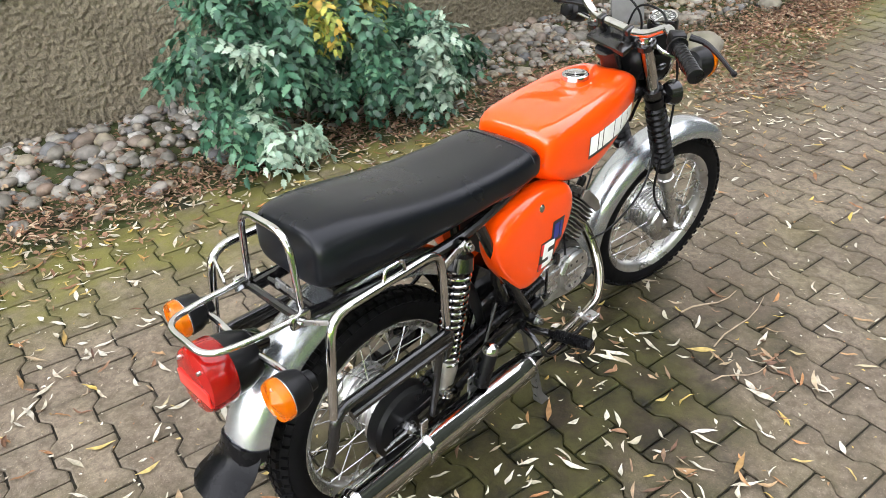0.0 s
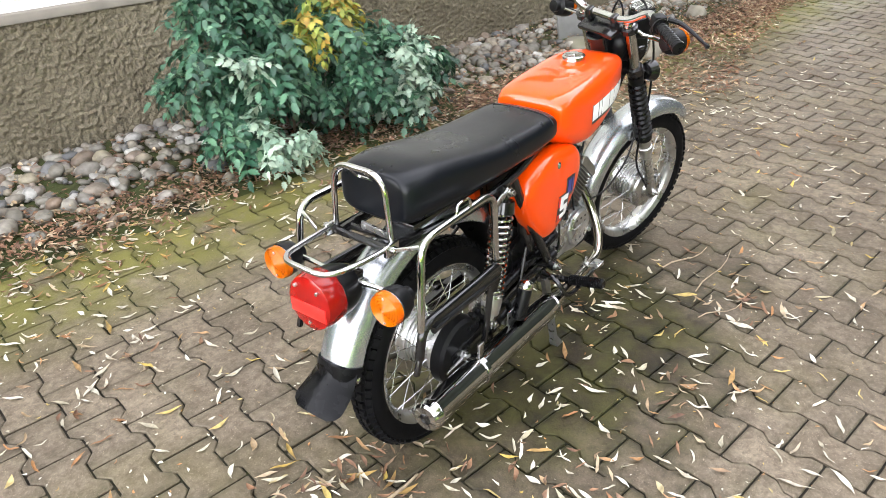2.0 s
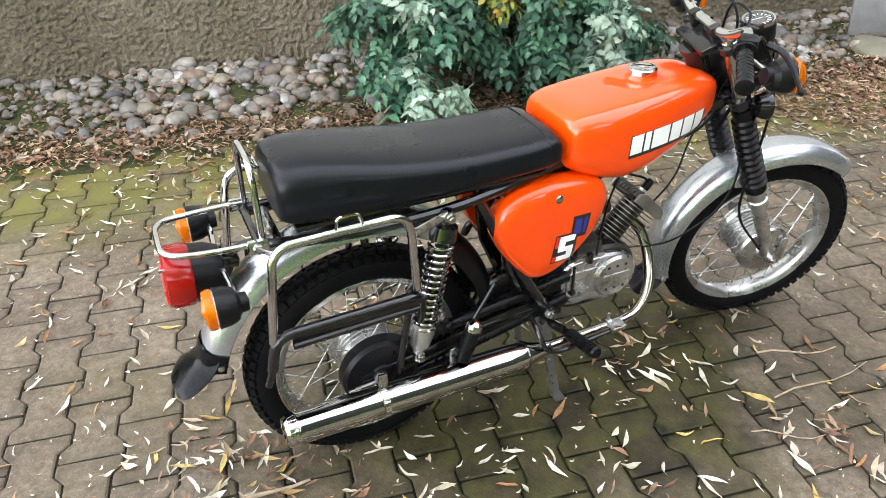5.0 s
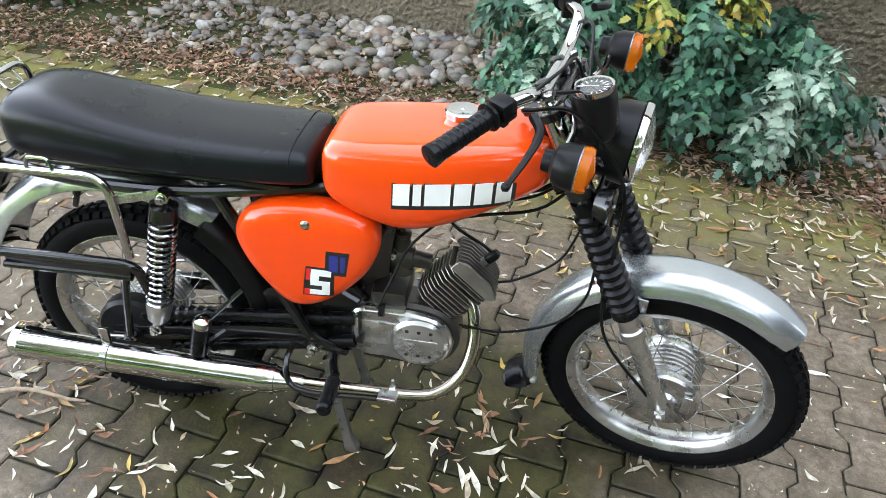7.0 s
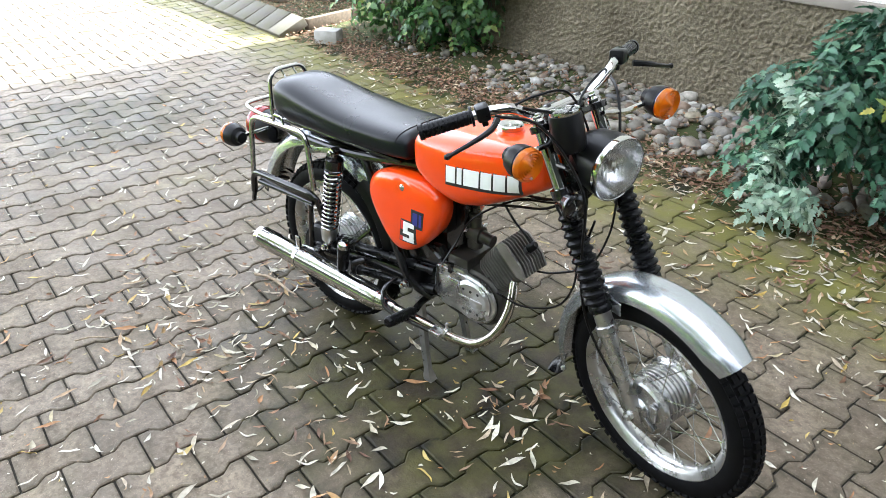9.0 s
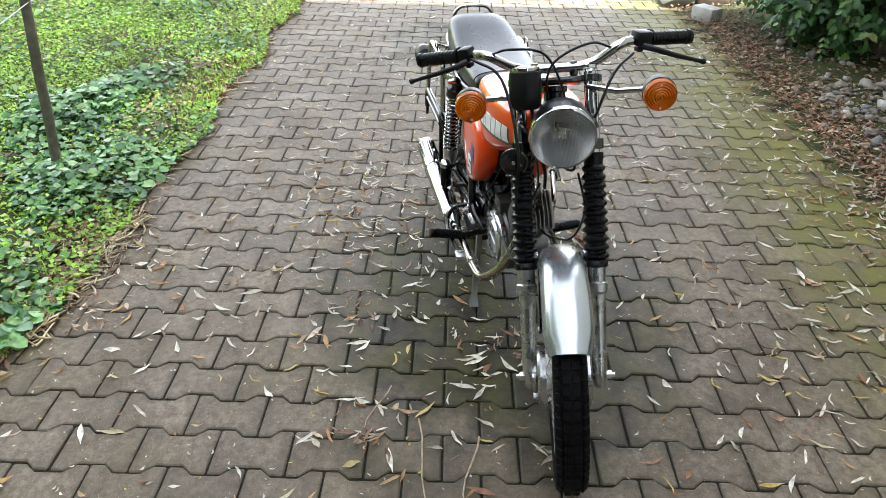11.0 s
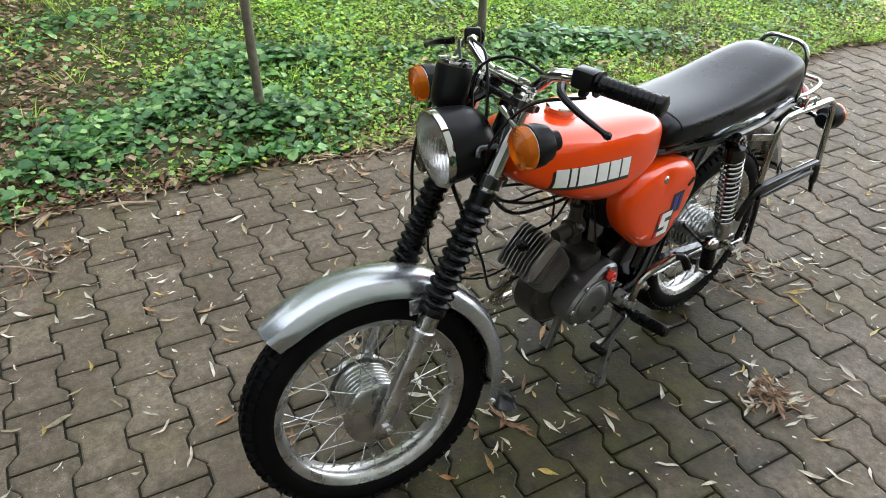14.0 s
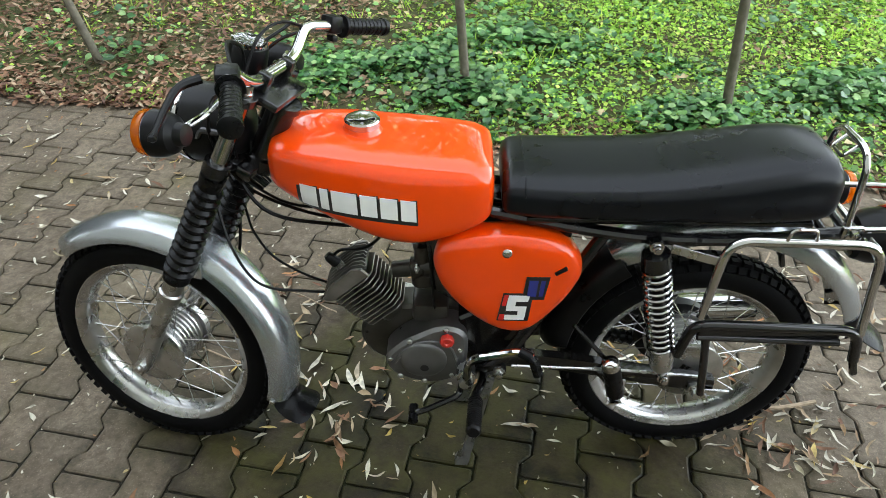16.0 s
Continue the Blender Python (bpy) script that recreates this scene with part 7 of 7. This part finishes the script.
def scatter(name, proto, a, b, z, rot, size, mat, label):
    """One mesh of many copies of a small shape, at a along and b across the drive."""
    V = np.array([tuple(v) for v in proto[0]])
    P = np.stack([CT * a - ST * b, ST * a + CT * b, z], -1)
    verts = np.einsum("nij,vj->nvi", rot * size[:, None, None], V) + P[:, None, :]
    n, k = len(a), len(V)
    faces = []
    for f in proto[1]:
        faces.append(np.array(f)[None, :] + (np.arange(n) * k)[:, None])
    by = {}
    for f in faces:
        by.setdefault(f.shape[1], []).append(f)
    me = bpy.data.meshes.new(name)
    me.from_pydata(verts.reshape(-1, 3).tolist(), [], [tuple(q) for fs in by.values() for f in fs for q in f.tolist()])
    me.materials.append(mat)
    me.polygons.foreach_set("use_smooth", [True] * len(me.polygons))
    me.update()
    ob = new(name, me)
    ob.parent = lawn
    return tagged(ob, label, kind="stuff")


def field(n, a0, a1, depth, power):
    a = gen.uniform(a0, a1, n)
    d = depth * gen.random(n) ** power
    w = np.array([edge_wobble(q) for q in a])
    patch = np.array([noise.noise(Vector((x * 0.9, -y * 0.9, 5))) for x, y in zip(a, d)])
    return a, d, EDGE_GRASS + w + 0.05 - d, patch


# heart-shaped leaves, thick along the drive
a, d, b, patch = field(46000, -3.6, 3.3, 2.3, 1.25)
mound = np.array([noise.noise(Vector((x * 1.7, -y * 2.3, 9))) for x, y in zip(a, d)])
p = np.where((d < 0.95 + 0.5 * patch) & (mound > -0.16), 1.0, np.where(patch > 0.1, 0.26, 0.10)) * np.where(d < 0.22, 0.4, 1) * np.clip((a + 1.9) / 1.0, 0.1, 1) * np.clip((2.05 - a) / 0.5, 0.06, 1)
keep = gen.random(len(a)) < p
a, d, b, mound = a[keep], d[keep], b[keep], mound[keep]
n = len(a)
scatter("ground_cover", HEART, a, b, 0.012 + (gen.uniform(0.01, 0.06, n) + 0.10 * np.clip(mound + 0.1, 0, 0.5)) * np.clip(0.25 + d / 0.35, 0, 1), turned(gen.uniform(-0.5, 0.5, n), gen.uniform(-0.3, 0.6, n), gen.uniform(0, 6.28, n)),
        gen.uniform(0.020, 0.040, n) * (1 + 0.7 * np.clip(mound, 0, 0.5)), IVY, "low dark green ground cover with heart-shaped leaves")
# small bright leaves among the grass
ROUND = ([Vector(v) for v in ((-0.5, 0, 0), (0, 0.42, 0.12), (0.55, 0, -0.05), (0, -0.42, 0.12))], [(0, 2, 1), (0, 3, 2)])
a, d, b, patch = field(230000, -7.0, 3.3, 5.5, 1.4)
p = np.where(d < 0.3, 0.45, np.where(d < 0.8 + 0.45 * patch, 0.5, 0.95)) * np.where(patch < -0.22, 0.3, 1) * np.clip((1.7 - a) / 1.6, 0.12, 1)
keep = gen.random(len(a)) < p
a, d, b = a[keep], d[keep], b[keep]
n = len(a)
scatter("small_leaves", ROUND, a, b, 0.015 + gen.uniform(0.005, 0.07, n) * np.clip(0.3 + d / 0.5, 0, 1), turned(gen.uniform(-0.6, 0.6, n), gen.uniform(-0.5, 0.6, n), gen.uniform(0, 6.28, n)),
        gen.uniform(0.010, 0.027, n) * (1 + 0.14 * d), CLOVER, "small fresh green leaves of mixed weeds")
# blades of grass
BLADE = ([Vector(v) for v in ((0, -0.035, 0), (0, 0.035, 0), (0.14, 0.028, 0.6), (0.14, -0.028, 0.6), (0.55, 0, 0.85))], [(0, 1, 2, 3), (3, 2, 4)])
a, d, b, patch = field(130000, -9.0, 3.3, 7.5, 1.3)
p = np.where((d > 0.9 + 0.4 * patch) | (a < -0.9), 0.95, 0.25) * np.clip((1.7 - a) / 1.5, 0.08, 1)
keep = gen.random(len(a)) < p
a, d, b = a[keep], d[keep], b[keep]
n = len(a)
scatter("grass", BLADE, a, b, np.full(n, 0.005), turned(gen.uniform(-0.45, 0.45, n), gen.uniform(-0.2, 0.45, n), gen.uniform(0, 6.28, n)), gen.uniform(0.03, 0.075, n) * (1 + 0.05 * d), GRASS, "bright green grass blades")
# dry stalks and litter between the plants
a, d, b, patch = field(9000, -6.0, 3.3, 3.6, 1.1)
litter = np.array([noise.noise(Vector((x * 1.1, -y * 1.9, 17))) for x, y in zip(a, d)])
keep = (litter > 0.06) & (d > 0.2)
a, d, b = a[keep], d[keep], b[keep]
n = len(a)
scatter("dry_litter", ROUND, a, b, 0.035 + gen.uniform(0.0, 0.035, n), turned(gen.uniform(-0.3, 0.3, n), gen.uniform(-0.3, 0.3, n), gen.uniform(0, 6.28, n)),
        gen.uniform(0.02, 0.05, n), THATCH, "brown dry leaves and stalks lying in the grass")
# tufts of long grass and broad weeds
LONG = ([Vector(v) for v in ((0, -0.02, 0), (0, 0.02, 0), (0.12, 0.022, 0.5), (0.12, -0.022, 0.5), (0.35, 0.015, 0.85), (0.35, -0.015, 0.85), (0.65, 0, 1.0))], [(0, 1, 2, 3), (3, 2, 4, 5), (5, 4, 6)])
ca, cd = gen.uniform(-6, 3, 170), 0.7 + 4.0 * gen.random(170) ** 1.1
a = np.repeat(ca, 14) + gen.normal(0, 0.025, 170 * 14)
b = EDGE_GRASS - np.repeat(cd, 14) + gen.normal(0, 0.025, 170 * 14)
n = len(a)
scatter("grass_tufts", LONG, a, b, np.full(n, 0.005), turned(gen.uniform(-0.5, 0.5, n), gen.uniform(-0.2, 0.5, n), gen.uniform(0, 6.28, n)), gen.uniform(0.06, 0.15, n), GRASS, "tufts of longer grass")
# dry leaves: along the edge, over the verge, and a drift beyond the front wheel
SCRAP = (BL[0][0], BL[0][1])
a1, d1 = gen.uniform(-4, 3.4, 5200), np.abs(gen.normal(0, 0.13, 5200))
a2, d2 = gen.uniform(-5, 3.4, 12000), gen.uniform(0, 3.5, 12000)
row = np.array([noise.noise(Vector((x * 0.9, -y * 0.9, 5))) for x, y in zip(a2, d2)]) < -0.12 + 0.1 * (a2 > 0.8)
a2, d2 = a2[row], d2[row]
a3, d3 = gen.uniform(1.55, 4.0, 13000), gen.uniform(0, 2.8, 13000)
a, d = np.concatenate([a1, a2, a3]), np.concatenate([d1, d2, d3])
b = EDGE_GRASS + np.array([edge_wobble(q) for q in a]) - d + 0.06
n = len(a)
scatter("dry_leaves", SCRAP, a, b, 0.012 + gen.uniform(0, 0.05, n) * np.clip(d * 2, 0, 1), turned(gen.uniform(-0.6, 0.6, n), gen.uniform(-0.4, 0.4, n), gen.uniform(0, 6.28, n)), gen.uniform(0.4, 1.3, n), BROWNLITTER,
        "brown leaves caught along the grass edge")

# ---- fallen willow leaves on the drive ----
rng = random.Random(5)


def fallen_leaf(length, width, bend, curl, roll, n=6):
    """A dry narrow leaf: bent sideways, its ends lifted, its rims rolled up."""
    V, F = [], []
    for i in range(n + 1):
        t = i / n
        w = width * max(0.06, math.sin(math.pi * t ** 0.85) ** 0.8) * (1 + 0.25 * math.sin(7 * t + length * 200))
        x = length * (t - 0.5)
        y = bend * length * (t - 0.5) ** 2 * 4
        z = curl * length * (t - 0.45) ** 2 * 4 + 0.002 * math.sin(9 * t)
        V += [Vector((x, y - w, z + w * roll)), Vector((x, y, z)), Vector((x + 0.002, y + w, z + w * roll * 0.6))]
    for i in range(n):
        for j in (0, 1):
            q = i * 3 + j
            F.append((q, q + 3, q + 4, q + 1))
    return V, F


WL = [fallen_leaf(*q) for q in ((0.070, 0.0060, 0.05, 0.06, 0.5), (0.082, 0.0066, -0.09, 0.04, 0.3), (0.060, 0.0058, 0.14, 0.12, 0.8), (0.088, 0.0072, 0.03, 0.03, 0.5),
                                (0.050, 0.0085, 0.10, 0.14, 0.6), (0.066, 0.0045, -0.18, 0.08, 1.2), (0.056, 0.0075, -0.08, 0.2, 0.8))]
WL_MESH = [mesh_of("willow_leaf", p, LITTER) for p in WL]
leaf_sheet, crumbs, clump = Sheet(), Sheet(), Sheet()
CRUMB = fallen_leaf(0.022, 0.004, 0.2, 0.2, 0.7, 3)
# where the wind has gathered them: along, across, spread, leaves, brown scraps
heaps = [(0.10, 0.40, 0.045, 34, 60), (-0.38, -0.06, 0.10, 34, 20), (1.10, -0.34, 0.06, 12, 14), (0.59, -0.41, 0.10, 14, 14), (0.10, -0.34, 0.16, 34, 24), (-0.19, -0.09, 0.12, 26, 30),
         (0.82, 0.10, 0.10, 20, 24), (0.47, 1.0, 0.2, 46, 20), (0.87, 1.34, 0.16, 44, 30), (1.8, -1.1, 0.10, 34, 50), (0.62, -1.36, 0.10, 26, 50), (0.3, -1.4, 0.12, 24, 44),
         (-0.55, 1.0, 0.3, 70, 20), (-0.3, 1.55, 0.2, 40, 40), (1.15, 1.1, 0.3, 60, 20), (1.75, 1.35, 0.35, 150, 60), (2.4, 1.2, 0.4, 170, 60), (-0.3, -0.6, 0.25, 46, 16),
         (1.0, -0.2, 0.26, 22, 14), (-0.5, -0.5, 0.32, 70, 22), (0.3, -0.75, 0.28, 44, 16), (-0.12, -0.55, 0.12, 26, 10), (2.2, 1.42, 0.3, 150, 60), (2.9, 1.3, 0.35, 170, 70), (3.4, 1.0, 0.4, 120, 40)]
spots = []
for a, b, s, n, nb in heaps:
    spots += [(rng.gauss(a, s), rng.gauss(b, s)) for _ in range(n)]
    for _ in range(nb):
        qa, qb = rng.gauss(a, s * 0.8), rng.gauss(b, s * 0.8)
        m = Matrix.LocRotScale(drive(qa, qb, 0.006 + rng.uniform(0, 0.012)), Euler((rng.uniform(-0.6, 0.6), rng.uniform(-0.4, 0.4), rng.uniform(0, 6.28))), Vector((1, 1, 1)) * rng.uniform(0.4, 0.85))
        V, F = WL[rng.randrange(7)]
        clump.add([m @ v for v in V], F)
for i in range(900):
    spots.append((rng.uniform(-2.5, 3.2), rng.uniform(EDGE_GRASS + 0.05, EDGE_BED)))
for i in range(600):
    spots.append((rng.uniform(-8, 5), rng.uniform(EDGE_GRASS, EDGE_BED)))
for i in range(620):
    spots.append((rng.uniform(-3, 5), EDGE_BED - abs(rng.gauss(0, 0.26))))
litter_root = tagged(new("fallen_leaves"), "narrow pale and yellow willow leaves scattered on the paving", "leaves", kind="stuff")
made = 0
for a, b in spots:
    if not (EDGE_GRASS < b < EDGE_BED):
        continue
    j = rng.choices(range(7), (3, 3, 2, 2, 1.3, 2, 1.5))[0]
    m = Matrix.LocRotScale(drive(a, b, 0.0035 + rng.uniform(0, 0.003)), Euler((rng.uniform(-0.3, 0.3), rng.uniform(-0.06, 0.06), rng.uniform(0, 6.28))), Vector((1, 0.95, 1)) * rng.uniform(0.42, 1.0))
    if made < 290 and -0.9 < a < 1.6 and -1.2 < b < 0.6:
        ob = new("willow_leaf", WL_MESH[j])
        ob.parent = litter_root
        ob.matrix_local = m
        made += 1
    else:
        leaf_sheet.add([m @ v for v in WL[j][0]], WL[j][1])
for i in range(3800):
    a, b = rng.uniform(-2.5, 3.2), rng.uniform(EDGE_GRASS, EDGE_BED)
    m = Matrix.LocRotScale(drive(a, b, 0.003), Euler((rng.uniform(-0.5, 0.5), rng.uniform(-0.2, 0.2), rng.uniform(0, 6.28))), Vector((1, 1, 1)) * rng.uniform(0.15, 0.75))
    crumbs.add([m @ v for v in CRUMB[0]], CRUMB[1])
leaf_sheet.build("willow_leaves", LITTER, litter_root, "scattered narrow leaves", "stuff")
clump.build("brown_leaves", BROWNLITTER, litter_root, "curled brown leaves in small heaps", "stuff")
crumbs.build("leaf_crumbs", LITTER, litter_root, "crumbs of dry leaf and catkin", "stuff")
bm = bmesh.new()
for (a0, b0), (a1, b1), r in (((-0.36, -0.2), (-0.13, -0.14), 0.006), ((-0.35, -0.85), (-0.28, -0.72), 0.003), ((1.80, -1.34), (1.66, -1.49), 0.008), ((1.56, -1.38), (1.40, -1.33), 0.008),
                              ((1.08, -0.215), (1.41, -0.152), 0.0025), ((1.14, -0.051), (1.37, -0.078), 0.003), ((0.95, -0.3), (1.12, -0.345), 0.002), ((0.62, -1.40), (0.36, -1.43), 0.006),
                              ((0.55, -1.33), (0.42, -1.42), 0.004), ((1.95, -1.15), (1.75, -1.02), 0.004), ((1.9, -1.25), (1.82, -1.0), 0.003)):
    pts = [drive(a0 + (a1 - a0) * t, b0 + (b1 - b0) * t + 0.012 * math.sin(5 * t + a0), 0.008 + r * 0.6 + 0.004 * math.sin(7 * t)) for t in (0, 0.2, 0.4, 0.6, 0.8, 1)]
    tube(bm, pts, [r, r * 0.95, r * 0.9, r * 0.8, r * 0.7, r * 0.5], 7)
rng = random.Random(91)
straw = Sheet()
for i in range(620):
    a = rng.uniform(0.02, 0.80) if i < 420 else rng.uniform(1.35, 2.0) if i < 450 else rng.uniform(-2.5, 0.1)
    b = -1.385 - 0.10 * (a if 0 < a < 1 else 0.5) + rng.gauss(0, 0.035)
    L, way, wd = rng.uniform(0.03, 0.13), rng.gauss(TURN, 0.9), rng.uniform(0.0014, 0.0042)
    d, sd = Vector((math.cos(way), math.sin(way), rng.uniform(-0.08, 0.12))), Vector((-math.sin(way), math.cos(way), 0)) * wd
    c = drive(a, b, 0.006 + rng.uniform(0, 0.016))
    ring = [c + d * L * (t - 0.5) + sd * math.sin(4 * t + i) * 2 + q for t in (0, 0.33, 0.66, 1) for q in (sd, Vector((0, 0, wd * 1.2)), -sd)]
    straw.add(ring, [(k * 3 + m, k * 3 + (m + 1) % 3, k * 3 + 3 + (m + 1) % 3, k * 3 + 3 + m) for k in range(3) for m in range(3)])
tagged(straw.build("straw", STRAW), "dry straw and stalks swept along the edge of the lawn", "straw", kind="stuff")
tagged(part("twigs", bm, DRYWOOD, None), "dry brown twigs lying on the paving", "twigs", kind="stuff")

# ---- paving: interlocking concrete stones in running bond, waisted in the middle ----
PITCH, LEN, WAIST, GAP = 0.1315, 0.199, 0.0125, 0.0034
bm = bmesh.new()
NA = 60
vs = []
for i in range(NA + 1):
    a = A_MIN - 3 + (A_MAX + 3 - A_MIN + 3) * i / NA
    vs.append((bm.verts.new(drive(a, EDGE_GRASS - 0.3, -0.0085)), bm.verts.new(drive(a, EDGE_BED + 0.06, -0.0085))))
for (p, q), (r, s) in zip(vs, vs[1:]):
    bm.faces.new((p, r, s, q))
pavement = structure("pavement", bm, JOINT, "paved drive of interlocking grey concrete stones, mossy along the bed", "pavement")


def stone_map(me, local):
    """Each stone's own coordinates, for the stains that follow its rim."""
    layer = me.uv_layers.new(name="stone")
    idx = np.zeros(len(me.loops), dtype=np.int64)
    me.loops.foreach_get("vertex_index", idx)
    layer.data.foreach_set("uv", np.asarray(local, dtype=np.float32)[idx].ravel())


def paver_outline(inset, seed):
    """Round the stone: wide at both ends, narrow in the middle, its rim a little chipped."""
    h, l, w = PITCH / 2, LEN / 2, WAIST
    g = GAP + inset
    up = [(-l + g + 0.004, h + w - g), (-0.062, h + w - g), (-0.034, h - w - g), (0.0, h - w - g), (0.034, h - w - g), (0.062, h + w - g), (l - g - 0.004, h + w - g)]
    end = [(l - g, h + w - g - 0.005), (l - g, 0.02), (l - g, -0.02), (l - g, -h - w + g + 0.005)]
    loop = [(y, v) for v, y in up] + [(y, v) for v, y in end] + [(-y, v) for v, y in reversed(up)] + [(y, -v) for v, y in reversed(end)]
    return [(x + 0.0011 * noise.noise(Vector((seed * 7.3 + i * 1.7, 0.5, 0))), y + 0.0011 * noise.noise(Vector((0.5, seed * 5.1 + i * 2.3, 4)))) for i, (x, y) in enumerate(loop)]


STONES = []
for s in range(5):
    OUT, INN = paver_outline(-0.0004, s), paver_outline(0.0042, s)
    NP = len(OUT)
    PV = [Vector((x, y, 0.0012 * noise.noise(Vector((x * 30, y * 30, s))) - 0.0006)) for x, y in INN] + [Vector((x, y, -0.0035)) for x, y in OUT] + [Vector((x, y, -0.016)) for x, y in OUT]
    PF = [tuple(range(NP))[::-1]]
    for r0 in (0, NP):
        for i in range(NP):
            j = (i + 1) % NP
            PF.append((r0 + i, r0 + j, r0 + NP + j, r0 + NP + i))
    me = bpy.data.meshes.new("paving_stone")
    me.from_pydata([tuple(v) for v in PV], [], PF)
    bmp = bmesh.new()
    bmp.from_mesh(me)
    bmesh.ops.recalc_face_normals(bmp, faces=bmp.faces)
    bmp.to_mesh(me)
    PF = [tuple(v.index for v in f.verts) for f in bmp.faces]
    bmp.free()
    me.materials.append(PAVER)
    LOCAL = [(v.x, v.y) for v in PV]
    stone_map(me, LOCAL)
    STONES.append((me, PV, PF, LOCAL))
rng = random.Random(3)
local_all = []
others = Sheet()
count = 0
A_OFF, B_OFF = ((0.283 - A_MIN) % (2 * 0.1315)), 0.062
rows = int((A_MAX + 2 - A_MIN) / PITCH)
for i in range(rows):
    a = A_MIN + A_OFF + i * PITCH
    n0 = int((EDGE_GRASS - 0.2) / LEN) - 2
    for j in range(n0, int(EDGE_BED / LEN) + 2):
        b = B_OFF + (j + (0.5 if i % 2 else 0.0)) * LEN
        if b < EDGE_GRASS - 0.2 or b > EDGE_BED - 0.06:
            continue
        z = rng.uniform(-0.0018, 0.0018) + 0.002 * noise.noise(Vector((a * 0.8, b * 0.8, 0)))
        m = (Matrix.Translation(drive(a, b, z)) @ Matrix.Rotation(TURN + rng.uniform(-0.008, 0.008), 4, "Z") @ Matrix.Rotation(rng.uniform(-0.008, 0.008), 4, "X")
             @ Matrix.Rotation(rng.uniform(-0.008, 0.008), 4, "Y"))
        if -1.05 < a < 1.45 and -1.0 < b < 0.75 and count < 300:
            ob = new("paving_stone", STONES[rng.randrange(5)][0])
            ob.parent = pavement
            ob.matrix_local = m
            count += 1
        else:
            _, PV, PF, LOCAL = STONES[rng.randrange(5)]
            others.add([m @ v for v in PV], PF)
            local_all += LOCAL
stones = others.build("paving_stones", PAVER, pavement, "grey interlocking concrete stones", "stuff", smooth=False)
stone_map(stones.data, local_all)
